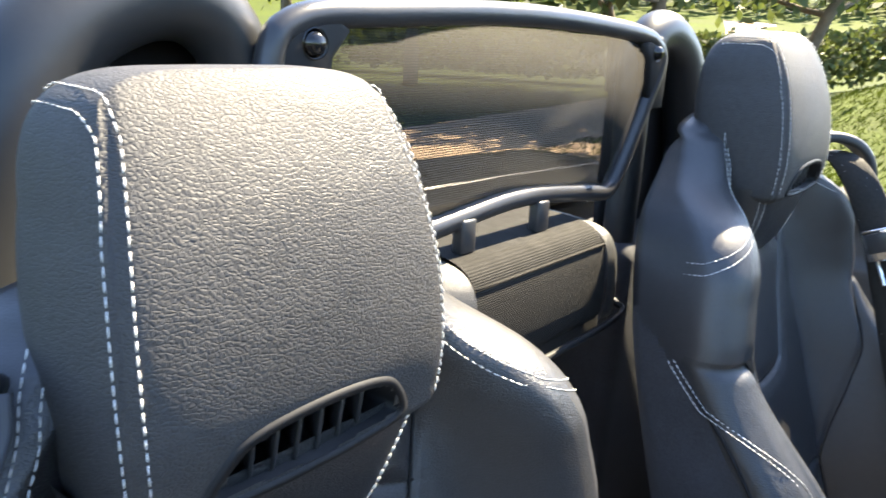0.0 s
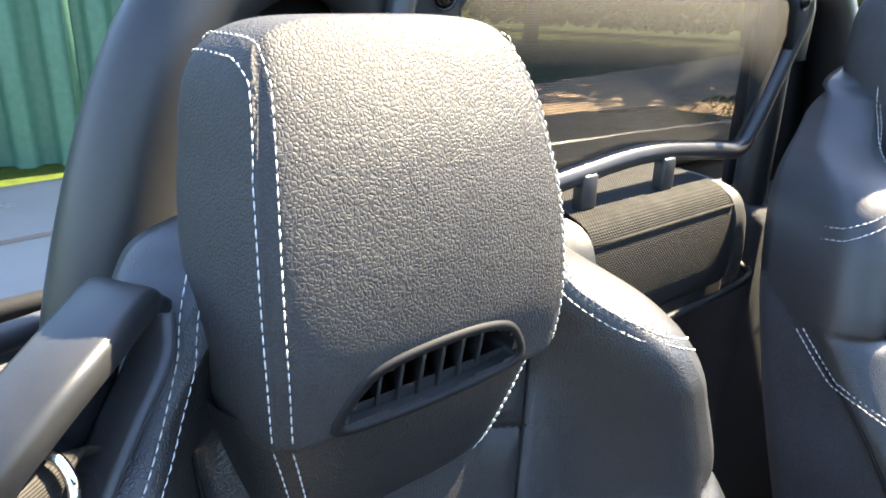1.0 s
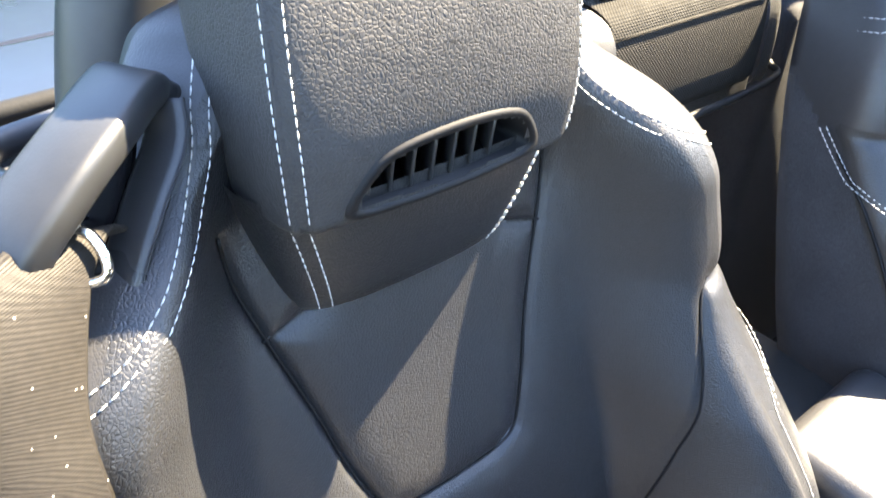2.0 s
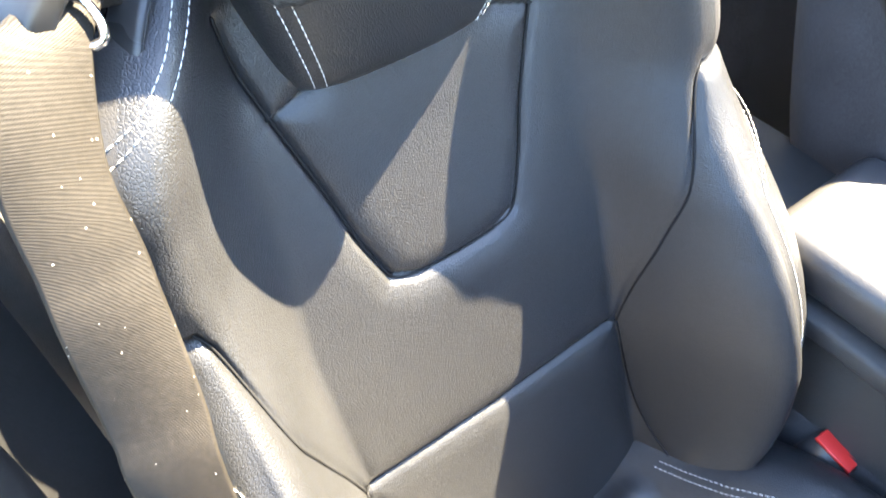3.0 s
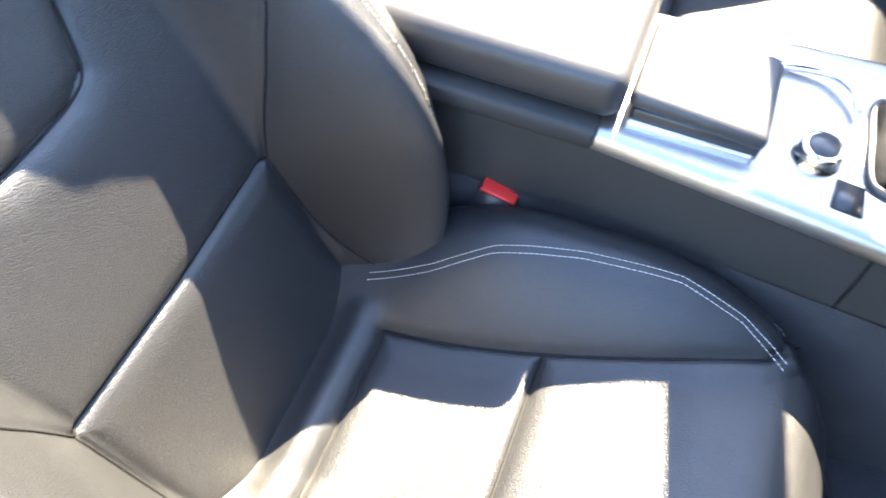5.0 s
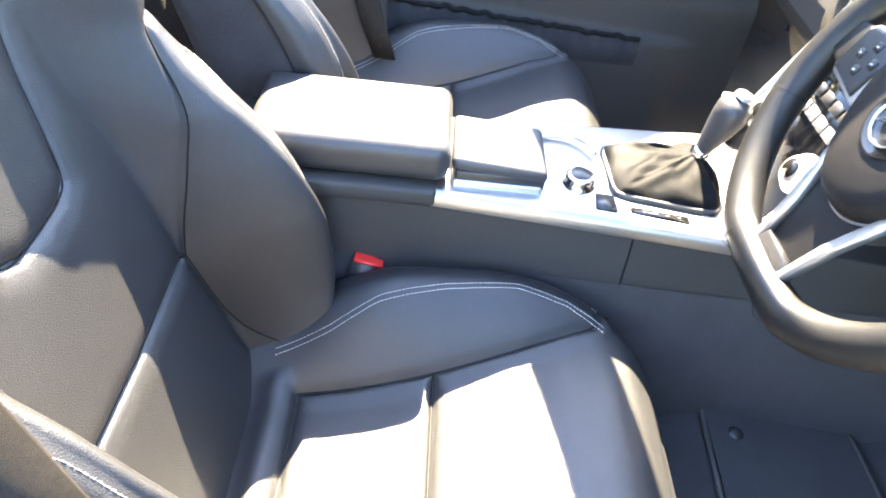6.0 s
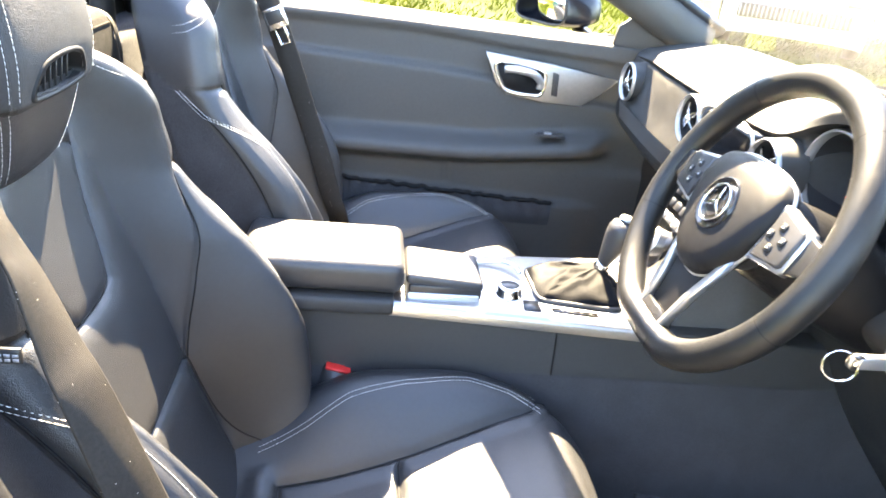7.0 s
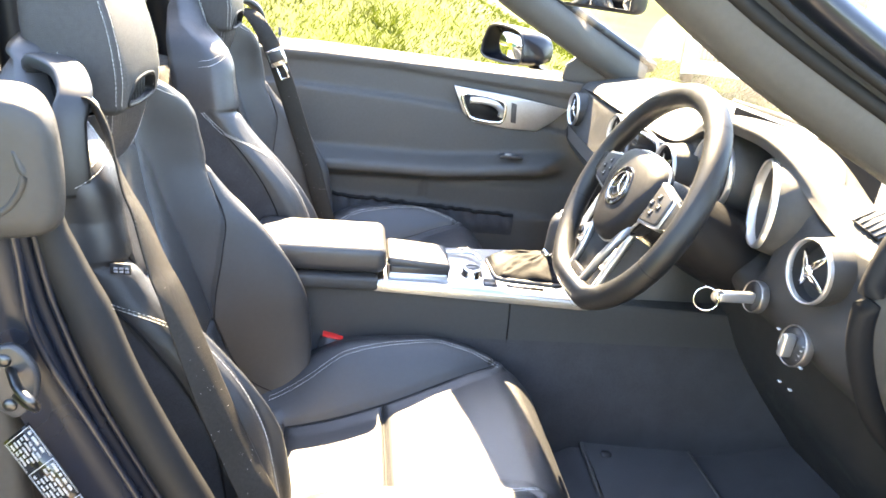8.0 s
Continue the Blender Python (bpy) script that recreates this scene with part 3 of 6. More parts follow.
    for u in np.linspace(-0.041, 0.034, 7):
        h = 0.0145 - 3.2 * u * u
        fin = box((-0.009, y0 + u - 0.0009, 0.958 - h), (0.014, y0 + u + 0.0009, 0.959 + h), 0.0004, 1)
        moved(fin, Matrix.Translation((0.002, y0 + u, 0.958)) @ Matrix.Rotation(radians(-24), 4, "Z") @ Matrix.Rotation(radians(-8), 4, "X") @ Matrix.Translation((-0.002, -(y0 + u), -0.958)))
        part("fin", fin, PLASTIC, vent)
    # padded neck band under the vent, wrapped round to the back
    nz, nu = 34, 121
    pts = np.zeros((nz, nu, 3))
    edge = lambda f: 0.078 + 0.021 * f
    face = lambda f: -0.022 + 0.032 * f + 0.006 * (1 - abs(2 * f - 1) ** 3)
    for i, f in enumerate(np.linspace(0, 1, nz)):
        for j, t in enumerate(np.linspace(-0.12, math.pi + 0.12, nu)):
            c, q = math.cos(t), math.sin(t)
            u = edge(f) * math.copysign(abs(c) ** 0.42, c)
            x = -0.070 + (face(f) + 0.070) * math.copysign(abs(q) ** 0.42, q)
            pts[i, j] = (x - 0.006 * math.exp(-f * 22), y0 + u, 0.860 + 0.090 * f - 0.007 * (1 - (u / 0.1) ** 2) * (1 - f))
    band = part("neck_band", grid(pts), LEATHER, seat)
    rows = []
    for side in (-1, 1):
        for du in (-0.0036, 0.0036):
            line = []
            for f in np.linspace(0.08, 0.97, 16):
                u = 0.058 + 0.025 * f + du
                w = max(0.0, 1 - (u / edge(f)) ** 4.76) ** (1 / 4.76)
                line.append((-0.070 + (face(f) + 0.070) * w + 0.0004, y0 + side * u, 0.860 + 0.090 * f - 0.007 * (1 - (u / 0.1) ** 2) * (1 - f)))
            rows.append(stitches(line, (0.9, side * 0.4, 0)))
    tagged(part("stitching", joined(*rows), THREAD, band, "white double stitching"), kind="stuff")


CUSH_Z = [(0.13, 0.335), (0.20, 0.342), (0.30, 0.356), (0.38, 0.376), (0.47, 0.404), (0.56, 0.432), (0.61, 0.436), (0.645, 0.420), (0.67, 0.388), (0.69, 0.33), (0.71, 0.25)]
CUSH_H = [(0.13, 0.235), (0.30, 0.252), (0.45, 0.252), (0.54, 0.240), (0.60, 0.215), (0.65, 0.170), (0.69, 0.12), (0.71, 0.10)]
CUSH_R = [(0.13, 0.050), (0.20, 0.066), (0.25, 0.088), (0.30, 0.101), (0.40, 0.086), (0.485, 0.062), (0.55, 0.030), (0.60, 0.010), (0.64, 0.0), (0.71, 0.0)]
CUSH_S = [(0.205, 0.100), (0.28, 0.107), (0.38, 0.123), (0.50, 0.150), (0.585, 0.176), (0.615, 0.205)]


def cushion_height(x, u):
    z, r, hw = interp(x, CUSH_Z), interp(x, CUSH_R), interp(x, CUSH_H)
    s0 = np.interp(x, [q[0] for q in CUSH_S], [q[1] for q in CUSH_S]) - 0.035
    t = np.clip((np.abs(u) - s0) / np.maximum(hw - 0.028 - s0, 0.01), 0, 1)
    puff = np.clip((np.abs(u) - s0 - 0.035) / np.maximum(hw - 0.028 - s0 - 0.035, 0.01), 0, 1)
    return z + r * t * t * (3 - 2 * t) + np.clip(r / 0.1, 0, 1) * 0.010 * np.sin(np.pi * puff)


def cushion(seat, y0):
    xs = np.concatenate([np.linspace(0.13, 0.60, 160), np.linspace(0.603, 0.64, 22), np.linspace(0.643, 0.68, 22)])
    nf, na, ns = 76, 9, 6
    rows = []
    for x in xs:
        hw = float(interp(x, CUSH_H))
        r = 0.028
        u = np.linspace(0, hw - r, nf)
        z = cushion_height(np.full(nf, x), u)
        d = near_line(np.full(nf, x), u, CUSH_S)
        d = np.minimum(d, np.where(u < 0.123, np.abs(x - 0.382), 9))
        d = np.minimum(d, np.where(u < 0.102, np.abs(x - 0.205), 9))
        z = z - seam_depth(d, 0.006, 0.004)
        z = z + 0.010 * np.exp(-(((x - 0.178) / 0.02) ** 2)) * np.clip((0.125 - u) / 0.02, 0, 1)
        a = np.linspace(0, np.pi / 2, na + 1)[1:]
        ua, za = hw - r + r * np.sin(a), z[-1] - r * (1 - np.cos(a))
        f = np.linspace(0, 1, ns + 1)[1:]
        us, zs = hw - 0.015 * f, za[-1] + (0.25 - za[-1]) * f
        hu, hz = np.r_[u, ua, us], np.r_[z, za, zs]
        rows.append(np.stack([np.full(2 * len(hu) - 1, x), y0 + np.r_[-hu[::-1], hu[1:]], np.r_[hz[::-1], hz[1:]]], 1))
    # the front edge turns down
    last = rows[-1]
    for f in np.linspace(0, 1, 12)[1:]:
        q = last.copy()
        q[:, 0] += 0.022 * math.sin(f * math.pi / 2)
        q[:, 2] = np.minimum(last[:, 2], last[:, 2] - (last[:, 2] - 0.25) * (1 - math.cos(f * math.pi / 2)))
        rows.append(q)
    p = np.array(rows)
    mid = (p[:-1, :-1] + p[1:, 1:]) / 2
    X, U = mid[..., 0], mid[..., 1] - y0
    col = np.abs(np.arange(p.shape[1] - 1) + 0.5 - (p.shape[1] - 1) / 2)
    top = (col < nf + na)[None, :] & np.ones_like(X, bool)
    line = np.interp(X, [q[0] for q in CUSH_S], [q[1] for q in CUSH_S])
    keep = np.full(X.shape, 5)
    keep[top] = 1
    keep[top & (X < 0.382) & (np.abs(U) < line)] = 0
    keep[top & (X < 0.205) & (np.abs(U) < 0.102)] = 4
    bol = top & (np.abs(U) > line) & (X < 0.613)
    keep[bol & (U > 0)] = 2
    keep[bol & (U <= 0)] = 3
    made = split_surface(p, keep, ["cushion_rear_panel", "cushion_front_panel", "cushion_bolster", "cushion_bolster_outer", "cushion_roll", "cushion_side"], True)
    for name, bm in made.items():
        part(name.replace("_outer", ""), bm, SIDE_LEATHER if name == "cushion_side" else LEATHER, seat)
    for side in (-1, 1):
        rows = []
        for du in (0.0, 0.007):
            line = []
            for x in np.linspace(0.17, 0.605, 70):
                u = float(np.interp(x, [0.17, 0.24, 0.30, 0.39, 0.485, 0.55, 0.605], [0.138, 0.157, 0.182, 0.200, 0.206, 0.193, 0.166])) + du
                line.append((x, y0 + side * u, float(cushion_height(np.array(x), np.array(u))) + 0.0006))
            rows.append(stitches(line, (0, -0.25 * side, 0.97), r=0.0006))
        tagged(part("stitching", joined(*rows), THREAD, seat, "white double stitching"), kind="stuff")
        edge = []
        for x in np.linspace(0.21, 0.60, 60):
            hw = float(interp(x, CUSH_H))
            zt = float(cushion_height(np.array(x), np.array(hw - 0.028)))
            edge.append((x, y0 + side * (hw - 0.006), zt - 0.0125))
        tagged(part("stitching", stitches(edge, (0, 0.6 * side, 0.8), r=0.0005), THREAD, seat), kind="stuff")


def seat_stitching(seat, y0):
    for side in (-1, 1):
        rows = []
        # double row along the shoulder wing
        for du in (-0.0045, 0.0045):
            line = [(0.103, 1.006), (0.110, 0.988), (0.116, 0.970), (0.129, 0.948), (0.146, 0.932), (0.162, 0.922)]
            sm = smooth_line([(u + du * 0.7, z + du * 0.7) for u, z in line], 40)
            pts, out = on_back(y0, [(side * u, z) for u, z in sm])
            # then round the edge and back along the outer side of the shoulder
            pts, out = [tuple(q) for q in pts], [tuple(q) for q in out]
            for a in np.linspace(0.10, math.pi / 2, 20):
                z = 0.920 - 0.032 * (a / (math.pi / 2)) ** 0.8 + du * (0.7 + 0.3 * a)
                hw = float(interp(z, HALF))
                xr = float(back_point(np.array(hw - R_EDGE), np.array(z)))
                pts.append((xr - R_EDGE * 0.9 * (1 - math.cos(a)) + 0.0005, y0 + side * (hw - R_EDGE + (R_EDGE + 0.0005) * math.sin(a)), z))
                out.append((math.cos(a), side * math.sin(a), 0.3))
            for f in np.linspace(0.1, 1, 10):
                pts.append((xr - R_EDGE * 0.9 - 0.042 * f, y0 + side * (hw + 0.0005 - 0.006 * f), z - 0.008 * f))
                out.append((0, side, 0.3))
            rows.append(stitches(pts, out, r=0.00045))
        # single row along the edge of the bolster
        edge, out = [], []
        for z in np.linspace(0.36, 0.795, 90):
            hw = float(interp(z, HALF))
            xr = float(back_point(np.array(hw - R_EDGE), np.array(z)))
            k = max(0, (z - 0.70) / 0.095) ** 1.5
            for_a = 0.20 + 1.35 * min(1, k * 2.2)
            edge.append((xr - R_EDGE * (1 - math.cos(for_a)) + 0.0006 - 0.036 * max(0, k - 0.3), y0 + side * (hw - R_EDGE + (R_EDGE + 0.0006) * math.sin(for_a) - 0.004 * max(0, k - 0.45)), z))
            out.append((math.cos(for_a), side * math.sin(for_a), 0))
        rows.append(stitches(edge, out, r=0.0006))
        edge2 = [(q[0] - 0.0034, q[1] + side * 0.0066, q[2]) for q in edge]
        rows.append(stitches(edge2, [(0.7, side * 0.7, 0)] * len(edge2), r=0.0006))
        tagged(part("stitching", joined(*rows), THREAD, seat, "white stitching"), kind="stuff")
        # lower seam of the side panel
        low = []
        for x, z in smooth_line([(0.010, 0.775, 0), (0.061, 0.727, 0), (0.113, 0.655, 0), (0.150, 0.57, 0), (0.168, 0.47, 0)], 40)[:, :2]:
            hw = float(interp(z, HALF))
            xr = float(back_point(np.array(hw - R_EDGE), np.array(z))) - R_EDGE
            f = max(0, min(1, (xr - x) / (xr - float(interp(z, BACK_X)) + 0.05)))
            low.append((x, y0 + side * (hw - 0.012 * f + 0.0008), z))
        part("crease", tube(low, 0.0017, 6), RUBBER, seat)


def seam_shade_lines(seat, y0):
    """Black tubes sunk where the covers meet, standing in for the shade in the seams."""
    for side in (-1, 1):
        for line, n in ((INSERT, 50), (BOLSTER, 40), (LUMBAR, 30), (WAIST, 24), (GORE, 12)):
            sm = smooth_line([(side * u, z, 0) for u, z in line], n)[:, :2]
            pts, _ = on_back(y0, [tuple(q) for q in sm], -0.0080)
            part("crease", tube(pts, 0.0011, 6), RUBBER, seat)
        line = [(x, y0 + side * u, float(cushion_height(np.array(x), np.array(u))) - 0.0094) for x, u in [(q[0], q[1]) for q in smooth_line([(a, b, 0) for a, b in CUSH_S], 50)]]
        part("crease", tube(line, 0.0016, 6), RUBBER, seat)
    for x, h in ((0.382, 0.122), (0.205, 0.100)):
        part("crease", tube([(x, y0 + u, float(cushion_height(np.array(x), np.array(u))) - 0.0094) for u in np.linspace(-h, h, 30)], 0.0016, 6), RUBBER, seat)


def seat_base(seat, y0):
    part("seat_frame", box((0.10, y0 - 0.215, 0.20), (0.66, y0 + 0.215, 0.275), 0.02, 3), PLASTIC, seat, "black plastic seat base")
    for side in (-1, 1):
        part("seat_rail", box((0.08, y0 + side * 0.18 - 0.02, 0.150), (0.70, y0 + side * 0.18 + 0.02, 0.202), 0.004), STEEL, seat, "dull steel seat rail")


def make_seat(name, y0, label):
    seat = thing(name, (0.3, y0, 0.168), label, "car seat", "front seats")
    backrest(seat, y0)
    headrest(seat, y0)
    cushion(seat, y0)
    seat_stitching(seat, y0)
    seam_shade_lines(seat, y0)
    seat_base(seat, y0)
    return seat


driver_seat = make_seat("bucket_seat", SEAT_Y, "black leather sports car seat with white stitching beside the open door")
passenger_seat = copy_thing(driver_seat, pose(0.3, 0.335, 0.168))
# the passenger seat stands a little higher
for ob in passenger_seat.children:
    ob.matrix_basis = Matrix.Translation((0.008, 0, 0.0 if ob.name.startswith("seat_") else 0.038))
tagged(passenger_seat, "black leather sports car seat with white stitching beside the closed door")
# the side towards the door is slimmer than the one towards the console
for ob in driver_seat.children:
    if ob.name.startswith(("cushion", "seat_")):
        continue
    ob.data = ob.data.copy()
    for v in ob.data.vertices:
        q = v.co.copy()
        u = SEAT_Y - q.y
        w = max(0, min(1, (q.z - 0.46) / 0.10)) * max(0, min(1, (0.905 - q.z) / 0.06))
        if u > 0.18 and w > 0:
            v.co.y += w * 0.25 * (u - 0.18)
tag = part("fabric_tag", box((0.040, -0.610, 0.792), (0.062, -0.6065, 0.805), 0.0005, 1), PLASTIC, driver_seat, "small woven tag sewn into the seam")
for x, z in ((0.044, 0.798), (0.050, 0.798), (0.056, 0.798), (0.044, 0.794), (0.050, 0.794), (0.056, 0.794)):
    part("print_bar", box((x, -0.6106, z), (x + 0.0042, -0.6098, z + 0.0026), 0), GREYPRINT, tag)


# ---- car: shell ----
def shell_surface(fn, us, vs):
    return np.array([[fn(u, v) for v in vs] for u in us], float)


car = thing("convertible_car", (0.3, 0, 0), "dark blue-black two-seat convertible with its roof folded away", "car")
# rear deck behind the seats, slightly crowned, with a shut line
xs = np.concatenate([np.linspace(-0.27, -0.41, 8), np.linspace(-0.413, -0.428, 6), np.linspace(-0.44, -0.60, 12), np.linspace(-0.61, -0.76, 14)])
deck = shell_surface(lambda x, y: (x, y, 0.905 + 0.02 * (1 - (y / 0.8) ** 2) - 7.0 * max(0, -x - 0.60) ** 2 - 0.25 * max(0, abs(y) - 0.68) ** 1.3 - (0.012 if abs(x + 0.420) < 0.004 else 0)), xs, np.linspace(-0.84, 0.84, 50))
part("rear_deck", grid(deck), PAINT, car, "glossy dark painted rear deck")
rear = shell_surface(lambda a, y: (-0.76 - 0.30 * math.sin(a * 1.5), y, 0.735 - 0.42 * a), np.linspace(0, 1, 8), np.linspace(-0.80, 0.80, 20))
part("rear_panel", grid(rear), PAINT, car)
part("deck_seal", tube(smooth_line([(-0.27, -0.62, 0.915), (-0.265, -0.3, 0.925), (-0.265, 0.3, 0.925), (-0.27, 0.62, 0.915)], 30), 0.008), RUBBER, car)
for s in (-1, 1):
    side = shell_surface(lambda x, a: (x, s * (0.84 + 0.05 * math.sin(a * 2.2)), 0.86 - 0.60 * a - 0.05 * max(0, x - 0.2)), np.linspace(-0.72, -0.1, 20), np.linspace(0, 1, 12))
    part("rear_wing", grid(side), PAINT, car)
    front = shell_surface(lambda x, a: (x, s * (0.80 + 0.08 * math.sin(a * 2.2)), 0.86 - 0.60 * a - 0.04 * (x - 1.05)), np.linspace(1.06, 2.2, 16), np.linspace(0, 1, 12))
    part("front_wing", grid(front), PAINT, car)
bonnet = shell_surface(lambda x, y: (x, y, 0.885 - 0.10 * (x - 1.32) ** 1.2 - 0.05 * (y / 0.8) ** 2), np.linspace(1.32, 2.25, 20), np.linspace(-0.80, 0.80, 30))
part("bonnet", grid(bonnet), PAINT, car)
part("sill", box((0.2, -0.83, 0.26), (1.12, -0.66, 0.36), 0.02, 3), PAINT, car, "black painted door sill")
part("sill_cover", box((0.25, -0.735, 0.352), (1.08, -0.655, 0.372), 0.006), PLASTIC, car)
# rear door post with its lip, seal and striker
POST = smooth_line([(0.000, 0.985), (0.020, 0.93), (0.030, 0.867), (0.035, 0.831), (0.043, 0.793), (0.064, 0.724), (0.094, 0.649), (0.129, 0.571), (0.174, 0.48), (0.24, 0.41), (0.34, 0.372), (0.45, 0.365)], 60)
jamb = np.array([[(x - 0.010 - 0.055 * f - 0.010 * math.sin(f * 9) * (0.3 < f < 0.70), -0.700 - 0.060 * f, z - 0.010 * f) for f in np.linspace(0, 1, 26)] for x, z in POST])
part("door_post", grid(jamb), PAINT, car, "black painted door post")
part("post_edge", tube([(x - 0.016, -0.716, z) for x, z in POST], 0.0035, 8), PAINT, car)
part("post_edge", tube([(x - 0.020 - 0.010 * math.exp(-(((z - 0.78) / 0.06) ** 2)), -0.742, z) for x, z in POST[:48]], 0.0035, 8), PAINT, car)
# inner trim of the post: shade put into its colour by the near-black rubber
inner = np.array([[(x - 0.01 - 0.04 * f, -0.700 + 0.05 * f, z) for f in np.linspace(0, 1, 6)] for x, z in POST])
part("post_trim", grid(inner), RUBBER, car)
part("door_seal", tube([(x + 0.006 - 0.016 * max(0, min(1, (z - 0.80) / 0.08)), -0.702, z) for x, z in POST], np.interp([q[1] for q in POST], [0.78, 0.9], [0.021, 0.015]), 14, flat=1.1), RUBBER, car, "black rubber door seal")
so = smooth_line([(-0.014, -0.768, 0.735), (0.004, -0.768, 0.718), (0.022, -0.768, 0.735), (0.027, -0.768, 0.768), (0.010, -0.768, 0.794), (-0.010, -0.768, 0.785), (-0.018, -0.768, 0.76)], 32, closed=True)
striker = part("door_striker", plate(so, 0.008, (0, -1, 0), 0.003, 3), PLASTIC, car, "dark door striker plate")
part("striker_loop", tube(smooth_line([(0.004, -0.772, 0.770), (0.022, -0.800, 0.768), (0.036, -0.812, 0.764), (0.038, -0.806, 0.752), (0.024, -0.790, 0.744), (0.006, -0.772, 0.742)], 30), 0.0042, 10), DARKSTEEL, striker, "steel loop")
for z in (0.733, 0.780):
    part("bolt", ring((0.002, -0.776, z), (0, -1, 0), [(0.0, 0.003), (0.005, 0.003), (0.0065, 0.001), (0.0065, 0)], 12), DARKSTEEL, striker)
# identification sticker on the post: dark ground, plain white bars
sticker = part("sticker", plate([(-0.015, -0.764, 0.682), (0.010, -0.764, 0.706), (0.0685, -0.764, 0.583), (0.0413, -0.764, 0.562)], 0.0008, (0, -1, 0), 0), GLOSS, car, "black sticker with white unreadable print")
rng = random.Random(4)
S0, S1, S2, S3 = (Vector(q) for q in ((-0.015, -0.765, 0.682), (0.010, -0.765, 0.706), (0.0413, -0.765, 0.562), (0.0685, -0.765, 0.583)))
def sticker_bar(s0, s1, w0, w1):
    """A bar from s0 to s1 along the sticker and w0 to w1 across it."""
    at = lambda s, w: S0.lerp(S2, s).lerp(S1.lerp(S3, s), w)
    part("print_bar", plate([at(s0, w0), at(s1, w0), at(s1, w1), at(s0, w1)], 0.0004, (0, -1, 0), 0), GREYPRINT, sticker)
for s0, s1 in ((0.02, 0.30), (0.32, 0.66), (0.68, 0.98)):
    for w in (0.03, 0.955):
        sticker_bar(s0, s1, w, w + 0.02)
    sticker_bar(s0, s0 + 0.006, 0.03, 0.97)
    for w in (0.12, 0.25, 0.38, 0.51, 0.64, 0.80):
        s = s0 + 0.03 + rng.choice([0, 0, 0.05])
        while s < s1 - 0.04:
            l = rng.choice([0.03, 0.05, 0.08])
            sticker_bar(s, min(s + l, s1 - 0.02), w, w + (0.055 if w < 0.7 else 0.09))
            s += l + 0.018
# cover over the top of the post
cap_line = smooth_line([(-0.125, 0.985), (-0.06, 1.004), (0.005, 1.012), (0.034, 1.008), (0.047, 0.990), (0.051, 0.965), (0.052, 0.93), (0.046, 0.897), (0.020, 0.884), (-0.06, 0.88), (-0.125, 0.90)], 56, closed=True)
cap_rows = []
for y, k in ((-0.676, 0.55), (-0.678, 0.86), (-0.683, 0.965), (-0.692, 1.0), (-0.712, 1.0), (-0.732, 0.99), (-0.744, 0.955), (-0.750, 0.89), (-0.753, 0.70), (-0.754, 0.02)):
    cap_rows.append([(-0.035 + (x + 0.035) * k - 0.40 * max(0, y + 0.735) * (x > -0.1), y - 0.10 * max(0, -x - 0.03), 0.947 + (z - 0.947) * k - 0.02 * (abs(y) - 0.70) * (abs(y) > 0.70)) for x, z, *_ in cap_line])
cover = part("post_cover", grid(np.array(cap_rows), closed_v=True), LOWDASH, car, "dark grey moulded cover over the door post")
part("cover_fold", tube(smooth_line([(0.020, -0.750, 0.966), (0.026, -0.752, 0.945), (0.018, -0.752, 0.925), (0.002, -0.752, 0.910), (-0.03, -0.752, 0.905)], 24), 0.0035, 8), LOWDASH, cover)
part("cover_clip", box((-0.030, -0.757, 0.952), (0.004, -0.748, 0.962), 0.003), RUBBER, cover)

# windscreen frame
for s in (-1, 1):
    line = smooth_line([(0.505, s * 0.614, 1.219), (0.55, s * 0.625, 1.186), (0.68, s * 0.645, 1.100), (0.87, s * 0.668, 1.003), (1.09, s * 0.70, 0.895)], 30)
    pil = part("windscreen_pillar", tube(line + np.array([0.035, 0, 0.012]), 0.048, 14, flat=0.72, up=(0, 1, 0)), PANEL, car, "dark trimmed windscreen pillar")
    part("outer_pillar", tube(line + np.array([0.075, s * 0.022, 0.045]), 0.036, 12, flat=0.55, up=(0.6, s * 0.3, 0.8)), PAINT, car, "blue-black painted windscreen pillar")
    part("pillar_seal", tube(line + np.array([0.008, s * 0.028, 0.028]), 0.009, 8), RUBBER, car)
    part("pillar_groove", tube(line + np.array([0.035, s * 0.046, 0.032]), 0.006, 8), RUBBER, car)
part("header", tube(smooth_line([(0.545, -0.615, 1.235), (0.608, -0.3, 1.262), (0.630, 0, 1.270), (0.608, 0.3, 1.262), (0.545, 0.615, 1.235)], 24), 0.052, 14, flat=0.45), PANEL, car, "windscreen header")
wsx = shell_surface(lambda a, y: (1.34 - 0.70 * a - (0.22 - 0.12 * a) * (y / 0.66) ** 2, y * (1 - 0.07 * a), 0.90 + 0.365 * a - 0.02 * (y / 0.64) ** 2), np.linspace(0, 1, 12), np.linspace(-0.665, 0.665, 24))
ws = part("windscreen", grid(wsx), GLASS, car, "clear windscreen")
ws.visible_shadow = False
part("scuttle", grid(shell_surface(lambda x, y: (x, y, 0.872 - 0.02 * (x - 1.25)), np.linspace(1.24, 1.36, 4), np.linspace(-0.74, 0.74, 12))), PLASTIC, car)
for y in (-0.35, 0.30):
    part("wiper", tube(smooth_line([(1.40, y - 0.28, 0.885), (1.385, y, 0.888), (1.38, y + 0.28, 0.884)], 20), 0.007, 8), RUBBER, car)

